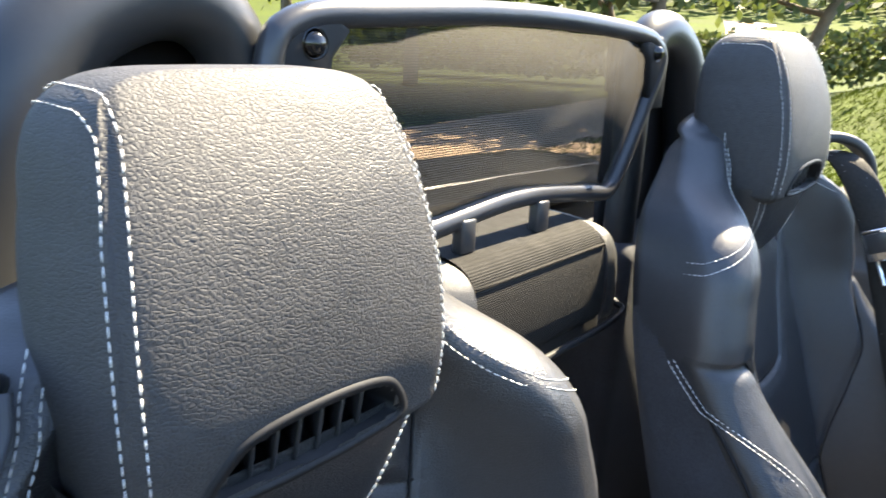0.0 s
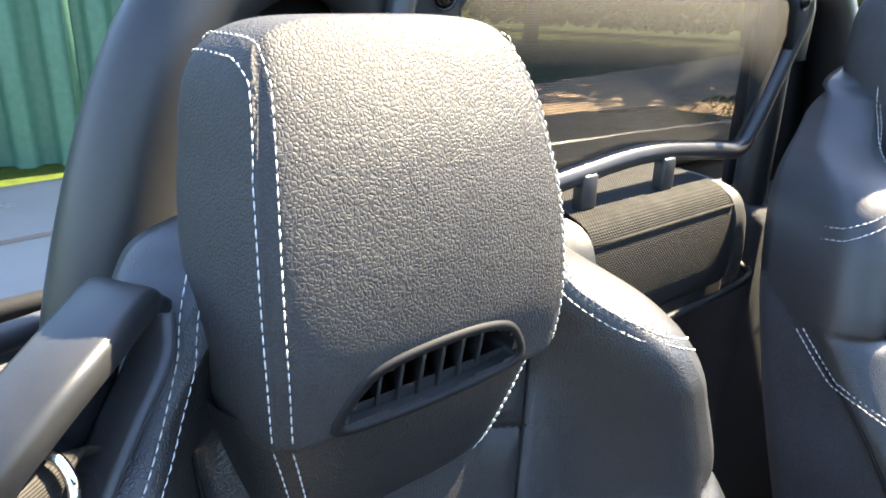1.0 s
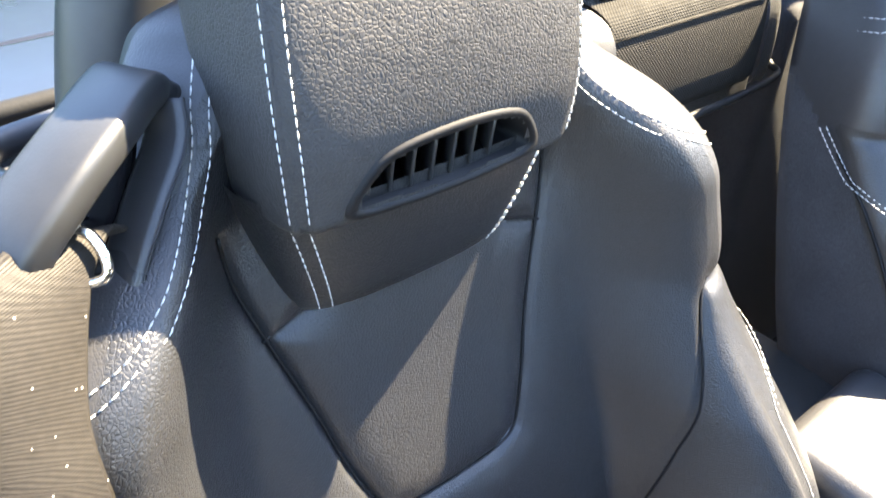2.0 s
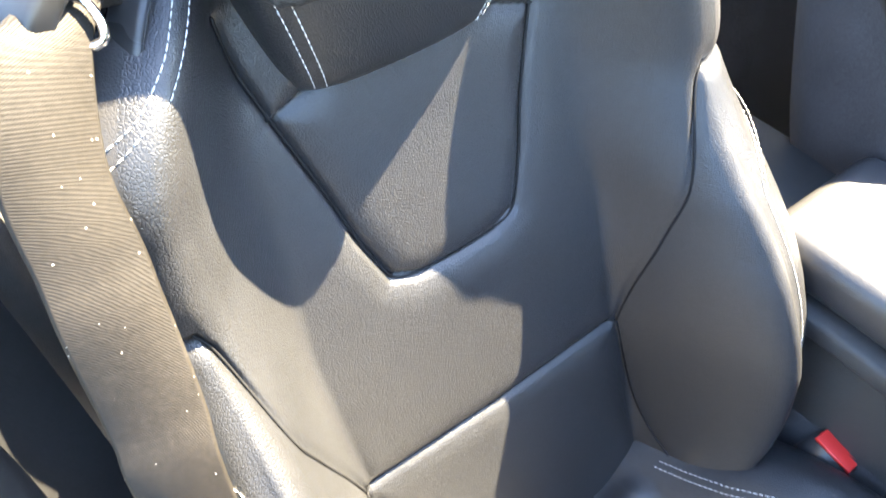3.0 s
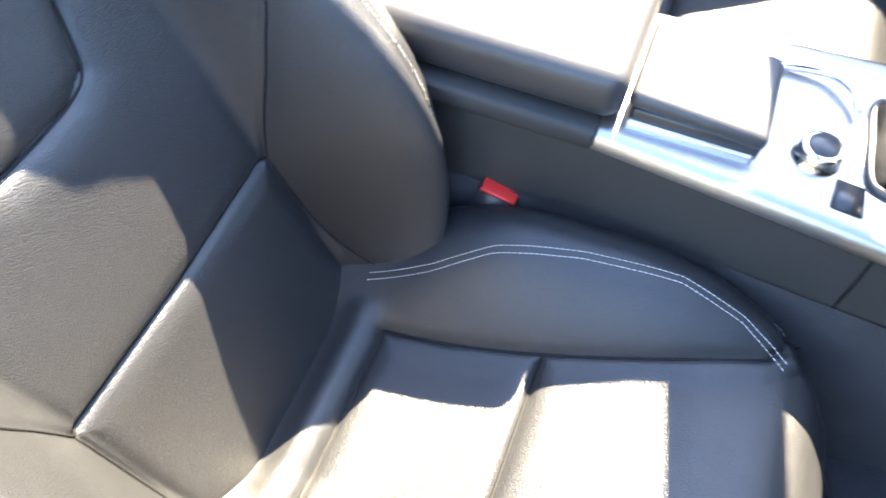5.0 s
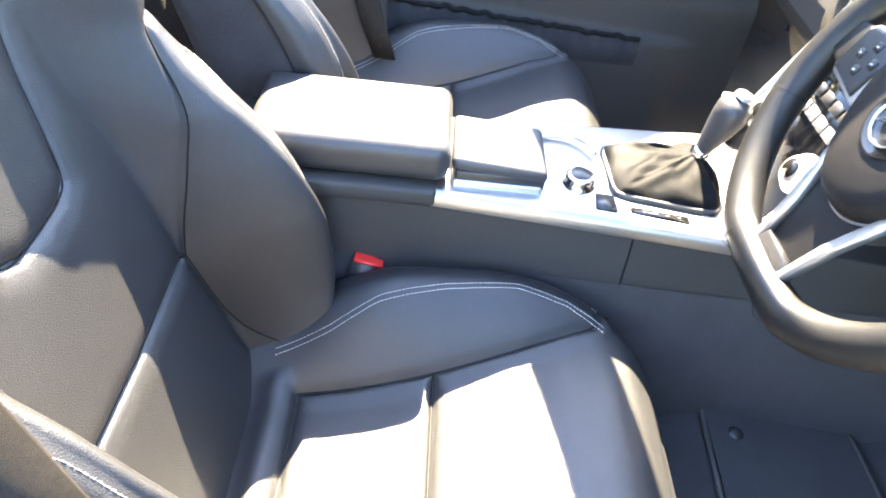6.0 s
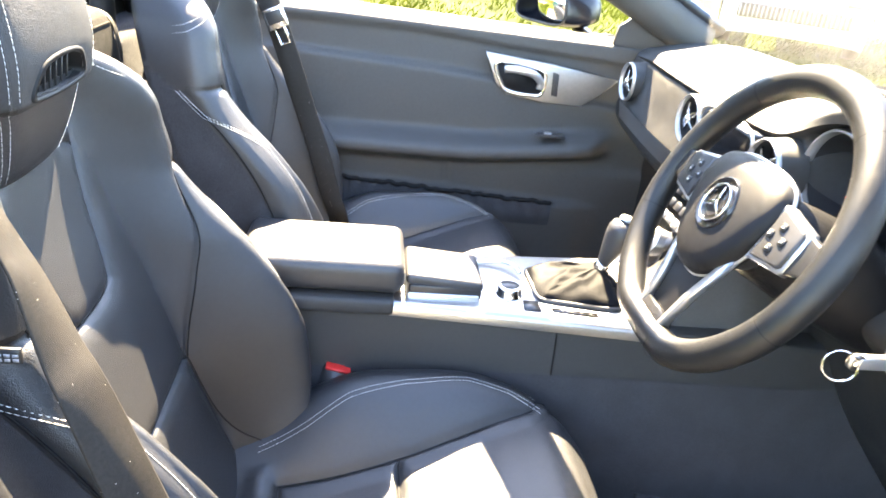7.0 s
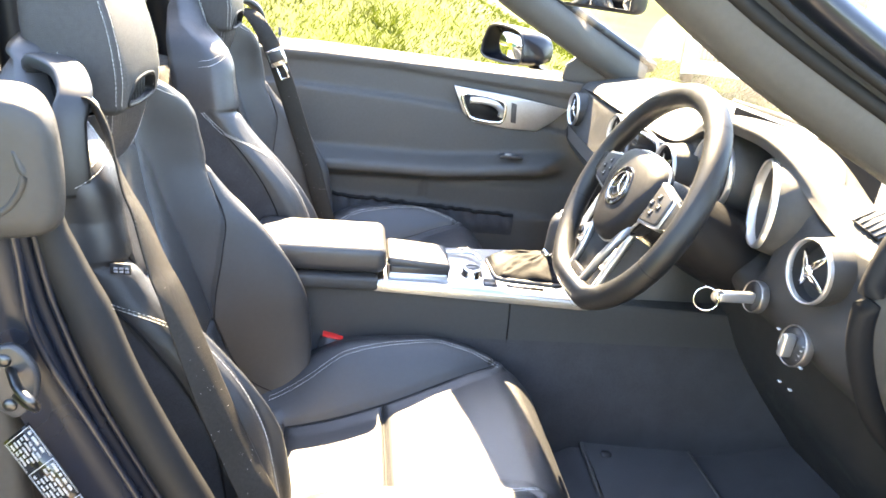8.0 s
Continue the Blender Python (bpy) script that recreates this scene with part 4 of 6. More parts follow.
# ---- floor and rear bulkhead ----
floor_me = grid(shell_surface(lambda x, y: (x, y, 0.168 + 0.062 * max(0, min(1, (x - 0.70) / 0.08)) + (0.32 * max(0, x - 1.05) ** 1.15) + 0.02 * math.exp(-((abs(y) - 0.64) / 0.03) ** 2)), np.concatenate([np.linspace(-0.30, 1.0, 20), np.linspace(1.03, 1.5, 16)]), np.linspace(-0.66, 0.66, 40)))
solid("floor", floor_me, CARPET, "black carpeted car floor", "floor", kind="structure")
solid("wall_bulkhead", box((-0.34, -0.64, 0.16), (-0.28, 0.64, 0.90), 0.02, 3), CARPET, "black carpeted bulkhead behind the seats", "wall", kind="structure")
for s in (-1, 1):
    solid("wall_side", box((-0.30, s * 0.66 - 0.02, 0.16), (-0.05, s * 0.66 + 0.02, 0.84), 0.015, 3), PANEL, "dark grey side trim beside the seat", "wall", kind="structure")
for s in (-1, 1):
    solid("wall_rear_trim", box((-0.278, s * 0.44 - 0.195, 0.17), (-0.145, s * 0.44 + 0.195, 0.885), 0.025, 3), CARPET, "black carpeted trim behind the seat", "wall", kind="structure")
mat = thing("floor_mat", (0.95, -0.35, 0.235), "black carpet floor mat with a stitched edge", "floor mat")
ol = smooth_line([(0.815, -0.168, 0), (0.838, -0.145, 0), (1.02, -0.172, 0), (1.045, -0.195, 0), (1.045, -0.53, 0), (1.02, -0.555, 0), (0.82, -0.555, 0), (0.80, -0.53, 0)], 64, closed=True)
zf = lambda x: 0.236 + 0.32 * max(0, x - 1.05) ** 1.15
part("mat_body", plate([(x, y, zf(x)) for x, y, _ in ol], 0.008, (0, 0, 1), 0.003), CARPET, mat)
part("fixing_stud", ring((0.858, -0.205, 0.245), (0, 0, 1), [(0, 0.004), (0.009, 0.004), (0.012, 0)], 20), PLASTIC, mat)
part("edging", tube([(x, y, zf(x) + 0.006) for x, y, _ in ol], 0.0045, 8, closed=True), PANEL, mat, "bound dark edge")

# ---- roll hoops, wind deflector, rear box ----
def roll_hoop(y0, s):
    hoop = thing("roll_hoop", (-0.17, y0, 0.90), "black padded roll hoop behind the seat", "roll hoop", "roll hoops")
    x = -0.178
    line = smooth_line([(x + 0.02, y0 - s * 0.150, 0.74), (x + 0.01, y0 - s * 0.140, 0.86), (x, y0 - s * 0.122, 0.95), (x - 0.004, y0 - s * 0.085, 1.06), (x - 0.006, y0 - s * 0.045, 1.125), (x - 0.006, y0 + s * 0.010, 1.152), (x - 0.006, y0 + s * 0.055, 1.140), (x - 0.004, y0 + s * 0.077, 1.09), (x, y0 + s * 0.080, 0.98), (x, y0 + s * 0.080, 0.86), (x, y0 + s * 0.080, 0.74)], 60)
    rad = np.interp(np.linspace(0, 1, 60), [0, 0.25, 0.5, 0.8, 1], [0.038, 0.034, 0.028, 0.021, 0.021])
    part("hoop", tube(line, rad, 24, flat=1.0, up=(1, 0, 0)), HOOP, hoop)
    fill = [(x - 0.03, q[1], q[2]) for q in line]
    part("back_cover", plate(fill, -0.01, (1, 0, 0), 0), RUBBER, hoop, "black inner cover")
    part("collar", tube(smooth_line([(x + 0.04, y0 - s * 0.10, 0.915), (x + 0.055, y0 - s * 0.15, 0.92), (x + 0.02, y0 - s * 0.20, 0.92), (x - 0.03, y0 - s * 0.20, 0.92), (x - 0.05, y0 - s * 0.15, 0.92)], 24), 0.010, 8), PLASTIC, hoop)
    return hoop


roll_hoop(-0.362, 1)
roll_hoop(0.362, -1)
defl = thing("wind_deflector", (-0.15, 0, 0.93), "black net wind deflector in a plastic frame between the hoops", "wind deflector")
outer = smooth_line([(-0.15, -0.285, 1.075), (-0.15, -0.287, 1.115), (-0.15, -0.268, 1.140), (-0.15, -0.20, 1.149), (-0.15, 0, 1.157), (-0.15, 0.20, 1.149), (-0.15, 0.262, 1.136), (-0.15, 0.276, 1.112), (-0.15, 0.248, 1.06), (-0.15, 0.204, 0.990), (-0.15, 0.178, 0.968), (-0.15, 0.12, 0.974), (-0.15, 0, 0.984), (-0.15, -0.12, 0.974), (-0.15, -0.178, 0.968), (-0.15, -0.204, 0.990)], 90, closed=True)
part("frame", tube(outer, 0.0105, 10, closed=True, up=(1, 0, 0)), PLASTIC, defl)
part("net", plate(outer, 0.0008, (1, 0, 0), 0), NET, defl, "fine black see-through net")
for s in (-1, 1):
    br = part("bracket", plate([(-0.158, s * 0.288, 1.06), (-0.158, s * 0.29, 1.12), (-0.158, s * 0.27, 1.146), (-0.158, s * 0.238, 1.148), (-0.158, s * 0.222, 1.136), (-0.158, s * 0.238, 1.118), (-0.158, s * 0.248, 1.06)], 0.016, (1, 0, 0), 0.005, 3), RUBBER, defl)
    part("lock_knob", ring((-0.142, s * 0.256, 1.127), (1, 0, 0), [(0.0, 0.006), (0.005, 0.0055), (0.0072, 0.003), (0.008, 0.0), (0.0095, 0.0), (0.0105, 0.0015), (0.0105, -0.003)], 24), GLOSS, br, "round black locking knob")
for y in (-0.085, 0.035):
    part("clip", box((-0.152, y - 0.010, 0.945), (-0.138, y + 0.010, 0.978), 0.003), PLASTIC, defl)
rbox = thing("rear_speaker_box", (-0.2, 0, 0.79), "black cloth-covered speaker box between the roll hoops", "speaker box")
prof = smooth_line([(-0.108, 0.836), (-0.102, 0.85), (-0.102, 0.89), (-0.108, 0.924), (-0.126, 0.942), (-0.17, 0.948), (-0.27, 0.950)], 30)
part("cloth_cover", grid(np.array([[(x, y, z - 0.02 * max(0, abs(y) - 0.15) ** 1.0) for y in np.linspace(-0.112, 0.112, 40)] for x, z in prof])), GRILLE, rbox, "woven dark cloth")
for s in (-1, 1):
    part("end_cheek", grid(np.array([[(x + 0.003 - 0.02 * f * f, s * (0.1135 + 0.058 * f), z - 0.003 - 0.02 * f * f) for f in np.linspace(0, 1, 8)] for x, z in prof])), SOFT, rbox)
part("lower_lip", tube(smooth_line([(-0.116, -0.168, 0.842), (-0.098, -0.14, 0.830), (-0.098, 0.14, 0.830), (-0.116, 0.168, 0.842)], 30), 0.004, 10), RUBBER, rbox)
part("seam", tube([(-0.1065, y, 0.925) for y in np.linspace(-0.111, 0.111, 8)], 0.0010, 6), GRILLE, rbox)
part("back_plate", box((-0.28, -0.165, 0.79), (-0.128, 0.165, 0.92), 0.01), SOFT, rbox)

# ---- centre console ----
console = thing("centre_console", (0.5, 0, 0.168), "dark centre console with armrest and aluminium trim", "centre console")
ye = lambda x: 0.094 + 0.11 * max(0, x - 0.36) ** 1.05
yf = lambda x: 0.082 + 0.07 * max(0, x - 0.36)
xs = np.linspace(-0.05, 1.30, 70)
cs = lambda x: (0.444 + 0.055 * max(0, x - 0.31) - 0.165) / 0.392
low_l = np.array([[(x, -ye(x) - 0.024 + 0.028 * f**3, 0.165 + 0.392 * f) for f in np.linspace(0, cs(x) + 0.012, 10)] for x in xs])
low_r = np.array([[(x, yf(x) + 0.024 - 0.028 * f**3, 0.165 + 0.392 * f) for f in np.linspace(0, cs(x) + 0.012, 10)] for x in xs])
part("lower_side", joined(grid(low_l), grid(low_r)), CARPET, console, "black carpeted lower sides")
sec = np.array([[(x, -ye(x) - 0.022 + 0.028 * f**3, 0.165 + 0.392 * f) for f in np.linspace(cs(x), 1, 8)] + [(x, -ye(x) + 0.010, 0.560), (x, yf(x), 0.560)] + [(x, yf(x) + 0.022 - 0.028 * f**3, 0.165 + 0.392 * f) for f in np.linspace(1, cs(x), 8)] for x in xs])
part("body", grid(sec), LOWDASH, console)
part("shut_line", tube([(0.628, -ye(0.628) - 0.0225 + 0.028 * f**3, 0.165 + 0.392 * f) for f in np.linspace(0.75, 0.97, 12)], 0.0016, 6), RUBBER, console)
part("rear_ledge", box((-0.05, -0.108, 0.548), (0.362, 0.09, 0.574), 0.006), SOFT, console)
def soft_block(lo, hi, r, name, mat, parent, label=""):
    return part(name, box(lo, hi, r, 5), mat, parent, label)
soft_block((0.115, -0.098, 0.577), (0.3765, 0.066, 0.634), 0.019, "armrest_lid", SIDE_LEATHER, console, "black leather-covered armrest lid")
soft_block((0.382, -0.086, 0.566), (0.500, 0.030, 0.580), 0.004, "tray_base", SILVER, console)
part("tray_body", box((0.385, -0.083, 0.572), (0.503, 0.027, 0.593), 0.003), PLASTIC, console, "dark tray body under the lid")
lid = box((0.3785, -0.084, 0.5915), (0.506, 0.028, 0.612), 0.009, 4)
for v in lid.verts:
    if v.co.z > 0.59:
        v.co.z -= 0.010 * max(0, (v.co.x - 0.40) / 0.106) ** 1.5
part("tray_lid", lid, SIDE_LEATHER, console, "small black padded lid")
tx = np.concatenate([np.linspace(0.356, 0.765, 42), 0.765 + 0.052 * np.sin(np.linspace(0.1, math.pi / 2, 14))])
tuck = lambda x: 0.052 * (1 - math.sqrt(max(0, 1 - (max(0, x - 0.765) / 0.052) ** 2)))
trim = np.array([[(x, tuck(x) - ye(x) - 0.008, 0.546), (x, tuck(x) - ye(x) - 0.010, 0.560), (x, tuck(x) - ye(x) - 0.006, 0.567), (x, tuck(x) - ye(x) + 0.002, 0.570), (x, yf(x) - 0.004, 0.570), (x, yf(x) + 0.005, 0.566), (x, yf(x) + 0.007, 0.552)] for x in tx])
part("aluminium_trim", grid(trim), ALU, console, "brushed aluminium console trim")
part("trim_end", tube([(0.356, -ye(0.356) - 0.008, 0.556), (0.353, -0.05, 0.562), (0.353, 0.04, 0.562)], 0.007, 8), ALU, console)
knob = part("rotary_controller", ring((0.555, -0.052, 0.570), (0, 0, 1), [(0.0, 0.016), (0.015, 0.0165), (0.0190, 0.015), (0.0205, 0.012), (0.0205, 0.005), (0.0225, 0.003), (0.0235, 0.0)], 36), CHROME, console, "silver rotary controller knob")
part("knob_top", ring((0.555, -0.052, 0.5855), (0, 0, 1), [(0, 0.0022), (0.014, 0.0022), (0.0155, 0.0)], 30), PLASTIC, knob)
part("selector_plate", plate([(0.572, -0.105, 0.571), (0.60, -0.108, 0.571), (0.60, -0.075, 0.571), (0.575, -0.072, 0.571)], 0.001, (0, 0, 1), 0), PLASTIC, console)
part("cup_rail", tube(smooth_line([(0.505, 0.05, 0.574), (0.55, 0.052, 0.578), (0.575, 0.035, 0.580), (0.583, 0.01, 0.578)], 24), 0.004, 8), CHROME, console, "thin chrome cup holder rail")
slot = part("gear_display", plate([(0.618, -0.106, 0.571), (0.694, -0.118, 0.571), (0.694, -0.105, 0.571), (0.618, -0.094, 0.571)], 0.001, (0, 0, 1), 0), GLOSS, console, "small black gear display")
for i in range(4):
    part("print_bar", box((0.634 + 0.015 * i, -0.1045 - 0.0022 * i, 0.572), (0.638 + 0.015 * i, -0.1015 - 0.0022 * i, 0.5725), 0), DIMPRINT, slot)
# gaiter and gear lever
base = [(0.600, 0.030), (0.600, -0.020), (0.602, -0.062), (0.614, -0.074), (0.66, -0.083), (0.72, -0.092), (0.738, -0.086), (0.746, -0.06), (0.748, 0.02), (0.742, 0.044), (0.70, 0.046), (0.62, 0.040)]
bl = smooth_line([(x, y, 0) for x, y in base], 60, closed=True)
gait = []
for i, f in enumerate(np.linspace(0, 1, 16)):
    c = np.array([0.722, -0.006])
    row = []
    for k, (x, y, _) in enumerate(bl):
        q = c + (np.array([x, y]) - c) * (1 - 0.885 * f**1.05)
        a = 2 * math.pi * k / 60
        w = 0.006 * math.sin(f * math.pi) * math.sin(5 * a + 6 * f) + 0.004 * math.sin(f * math.pi * 2) * math.sin(9 * a)
        q = q + (q - c) / (np.linalg.norm(q - c) + 1e-6) * w
        row.append((q[0], q[1], 0.5765 + 0.032 * f**0.6 + 0.0035 * math.sin(6 * a + 8 * f) * math.sin(f * math.pi) + 0.0010 * math.sin(13 * a - 7 * f) * math.sin(f * math.pi)))
    gait.append(row)
lever = thing("gear_lever", (0.70, 0, 0.57), "black leather gear lever with gaiter and silver collar", "gear lever")
part("gaiter", grid(np.array(gait), closed_v=True), GAITER, lever, "creased black leather gaiter")
part("gaiter_frame", tube([(x, y, 0.573) for x, y, _ in bl], 0.0045, 8, closed=True), PLASTIC, lever)
ax = Vector((0.30, 0, 1)).normalized()
part("collar", ring((0.718, -0.006, 0.600), ax, [(0.010, -0.006), (0.0135, -0.004), (0.0135, 0.014), (0.0105, 0.018)], 24), CHROME, lever, "silver collar")
part("lever_knob", ring((0.722, -0.006, 0.614), ax, [(0.011, 0), (0.014, 0.012), (0.0195, 0.036), (0.0235, 0.056), (0.0245, 0.068), (0.021, 0.080), (0.012, 0.086), (0, 0.088)], 30, squash=(1.12, 0.92)), SIDE_LEATHER, lever, "black leather knob")
part("knob_cap", ring((0.7485, -0.006, 0.700), ax, [(0, 0.006), (0.010, 0.005), (0.0135, 0.002), (0.0145, -0.002)], 24), SILVER, lever)
# centre stack
stack = thing("centre_stack", (0.86, 0, 0.57), "dark centre stack with silver edges and rows of buttons", "control panel")
p0, p1 = np.array([0.80, 0.570]), np.array([0.905, 0.795])
def on_stack(f, y, out=0.0):
    q = p0 + (p1 - p0) * f
    n = np.array([-(p1 - p0)[1], (p1 - p0)[0]])
    n /= np.linalg.norm(n)
    q = q + n * out
    return (q[0], y, q[1])
part("face", plate([on_stack(0, -0.105), on_stack(1, -0.105), on_stack(1, 0.105), on_stack(0, 0.105)], -0.03, (-0.9, 0, 0.42), 0), GLOSS, stack)
for s in (-1, 1):
    part("silver_edge", tube([on_stack(f, s * 0.108, 0.004) for f in np.linspace(-0.05, 1.0, 12)], 0.009, 10), SILVER, stack, "silver edge strip")
nrm = Vector((-(p1 - p0)[1], 0, (p1 - p0)[0])).normalized()
for r, f in enumerate((0.50, 0.60, 0.70, 0.80)):
    for k in range(7):
        y = -0.081 + 0.027 * k
        part("button", plate([on_stack(f - 0.030, y - 0.011, 0.002), on_stack(f + 0.030, y - 0.011, 0.002), on_stack(f + 0.030, y + 0.011, 0.002), on_stack(f - 0.030, y + 0.011, 0.002)], 0.004, nrm, 0.0012, 1), SILVER if r == 0 else PLASTIC, stack)
for y in (-0.07, 0.07):
    d = part("dial", ring(on_stack(0.28, y, 0.0), nrm, [(0, 0.018), (0.017, 0.018), (0.020, 0.015), (0.021, 0.004), (0.028, 0.003), (0.029, 0)], 32), SILVER, stack, "round silver-rimmed climate dial")
    part("dial_face", ring(on_stack(0.28, y, 0.0185), nrm, [(0, 0.0005), (0.0135, 0.0005), (0.0135, 0)], 24), GLOSS, d)
for s in (-1, 1):
    part("skirt", plate([(0.80, s * 0.112, 0.20), (1.1, s * 0.112, 0.20), (1.1, s * 0.112, 0.8), (0.905, s * 0.112, 0.79), (0.80, s * 0.112, 0.565)], 0.01, (0, -s, 0), 0), PANEL, stack)

# ---- dashboard ----
dash = thing("dashboard", (1.0, 0, 0.7), "black soft-touch dashboard with round silver air vents", "dashboard")
def dash_x(y):
    return 0.872 + 0.10 * y * y
def cowl(y):
    return math.exp(-(abs((y + 0.312) / 0.165) ** 3.2))
def dash_row(y):
    x, c = dash_x(y), cowl(y)
    e = 0.012 * max(0, y - 0.5) / 0.16 + 0.055 * max(0, (-y - 0.47) / 0.195) ** 1.4
    return smooth_line([(1.33, 0.893), (1.20, 0.915), (1.08, 0.912 + 0.035 * c), (x + 0.085 - 0.015 * c, 0.908 + 0.064 * c - e), (x + 0.052 - 0.03 * c, 0.900 + 0.068 * c - e), (x + 0.034 - 0.012 * c, 0.884 + 0.064 * c - e)], 26)
ys = np.linspace(-0.665, 0.665, 110)
part("dash_top", grid(np.array([[(x, y, z) for x, z in dash_row(y)] for y in ys])), SOFT, dash, "soft black dashboard top")
def face_row(y):
    x, c = dash_x(y), cowl(y)
    top = dash_row(y)[-1]
    hollow = 0.085 * (c > 0.5) * min(1, (c - 0.5) * 4)
    low = 0.05 * math.exp(-((y + 0.34) / 0.2) ** 2)
    return smooth_line([tuple(top), (top[0] + 0.012 + hollow, top[1] - 0.012), (x + 0.034 + hollow, 0.868), (x + 0.022 + hollow * 0.7, 0.80), (x + 0.010 + low * 0.3, 0.745), (x + 0.026 + low * 0.6, 0.700), (x + 0.085 + low, 0.650), (x + 0.17, 0.600), (x + 0.24, 0.46), (x + 0.40, 0.26)], 50)
part("dash_face", grid(np.array([[(x, y, z) for x, z in face_row(y)] for y in ys])), LOWDASH, dash)
part("trim_strip", grid(np.array([[(dash_x(y) + 0.004 - 0.003 * math.cos(f * 3), y, 0.772 - 0.04 * f) for f in np.linspace(0, 1, 5)] for y in np.linspace(0.13, 0.60, 40)])), ALU, dash, "aluminium trim strip")
part("dash_end", plate([(x, -0.664, z) for x, z in [*map(tuple, dash_row(-0.665)), *map(tuple, face_row(-0.665))]] + [(1.33, -0.664, 0.3)], 0.006, (0, -1, 0), 0), PANEL, dash)
def air_vent(y, z, r=0.0435, blades=3):
    x = dash_x(y) + 0.004
    v = part("air_vent", ring((x, y, z), (-1, 0, 0), [(r * 1.03, -0.006), (r * 1.025, 0.004), (r * 0.99, 0.008), (r * 0.955, 0.006), (r * 0.94, -0.001)], 44), SILVER, dash, "round silver-ringed air vent")
    part("vent_body", ring((x, y, z), (-1, 0, 0), [(r * 1.12, -0.04), (r * 1.05, -0.012), (r * 1.035, 0.0)], 40), SOFT, v)
    part("vent_duct", ring((x, y, z), (-1, 0, 0), [(r * 0.945, 0.0), (r * 0.86, -0.03)], 36), PLASTIC, v)
    part("vent_back", ring((x + 0.024, y, z), (-1, 0, 0), [(0, 0), (r * 0.8, 0.0), (r * 0.8, -0.004)], 30), RUBBER, v)
    for k in range(blades + 1):
        a = radians(45 + 90 * k + (y * 20))
        d = Vector((0, math.cos(a), math.sin(a)))
        e = Vector((0, -math.sin(a), math.cos(a)))
        c = Vector((x - 0.003, y, z))
        part("blade", plate([c - e * 0.0030, c + d * r * 0.35 - e * 0.0050 + Vector((0.003, 0, 0)), c + d * r * 0.86 - e * 0.0015 + Vector((0.010, 0, 0)), c + d * r * 0.86 + e * 0.0015 + Vector((0.010, 0, 0)), c + d * r * 0.35 + e * 0.0050 + Vector((0.003, 0, 0)), c + e * 0.0030], 0.004, (-1, 0, 0), 0.001, 1), CHROME, v)
    part("vent_hub", ring((x - 0.004, y, z), (-1, 0, 0), [(0, 0.006), (0.006, 0.005), (0.0085, 0)], 16), CHROME, v)
for y, z in ((-0.562, 0.824), (-0.136, 0.846), (0.136, 0.846), (0.562, 0.824)):
    air_vent(y, z)
# display between the middle vents
part("display", box((dash_x(0) + 0.004, -0.080, 0.800), (dash_x(0) + 0.03, 0.080, 0.880), 0.006), GLOSS, dash, "black glossy display screen")
part("display_rim", tube(smooth_line([(dash_x(0) + 0.003, -0.082, 0.80), (dash_x(0) + 0.003, -0.082, 0.882), (dash_x(0) + 0.003, 0.082, 0.882), (dash_x(0) + 0.003, 0.082, 0.80)], 40), 0.003, 6), SILVER, dash)
# instrument tubes
def instrument(y, start, turn):
    x, z, r = 0.925, 0.866, 0.066
    pod = part("instrument", ring((x, y, z), (-1, 0, 0), [(r * 1.05, 0.0), (r * 1.04, 0.010), (r * 1.0, 0.014), (r * 0.96, 0.011), (r * 0.945, 0.0)], 48), SILVER, dash, "round instrument in a silver tube")
    part("pod_collar", ring((x, y, z), (-1, 0, 0), [(r * 1.30, -0.075), (r * 1.16, -0.02), (r * 1.07, 0.004), (r * 1.045, 0.004)], 40), SOFT, pod, "soft black collar")
    part("pod_wall", ring((x, y, z), (-1, 0, 0), [(r * 0.95, 0.001), (r * 0.90, -0.02), (r * 0.82, -0.052)], 40), PLASTIC, pod)
    part("dial_face", ring((x + 0.05, y, z), (-1, 0, 0), [(0, 0), (r * 0.84, 0.0), (r * 0.84, -0.002)], 40), DIAL, pod)
    for k in range(25):
        a = radians(225 - 270 * k / 24)
        l = 0.010 if k % 3 == 0 else 0.006
        d, e = Vector((0, -math.cos(a), math.sin(a))), Vector((0, -math.sin(a), -math.cos(a)))
        c = Vector((x + 0.0485, y, z))
        part("tick", plate([c + d * (r * 0.76) - e * 0.0006, c + d * (r * 0.76 - l) - e * 0.0006, c + d * (r * 0.76 - l) + e * 0.0006, c + d * (r * 0.76) + e * 0.0006], 0.0006, (-1, 0, 0), 0), WHITE, pod)
    a = radians(start)
    d, e = Vector((0, -math.cos(a), math.sin(a))), Vector((0, -math.sin(a), -math.cos(a)))
    c = Vector((x + 0.046, y, z))
    part("needle", plate([c - d * 0.010 - e * 0.0016, c + d * r * 0.7 - e * 0.0006, c + d * r * 0.7 + e * 0.0006, c - d * 0.010 + e * 0.0016], 0.001, (-1, 0, 0), 0), RED, pod, "thin red needle")
    part("needle_cap", ring((x + 0.046, y, z), (-1, 0, 0), [(0, 0.006), (0.008, 0.005), (0.010, 0)], 18), PLASTIC, pod)
    swing = Matrix.Translation((x, y, z)) @ Matrix.Rotation(radians(turn), 4, "Z") @ Matrix.Translation((-x, -y, -z))
    for ob in (pod, *pod.children):
        ob.data.transform(swing)
instrument(-0.232, 225, 0)
instrument(-0.404, 225, -20)
part("binnacle_back", grid(np.array([[(1.0, y, z) for z in np.linspace(0.76, 0.965, 6)] for y in np.linspace(-0.52, -0.11, 12)])), RUBBER, dash)
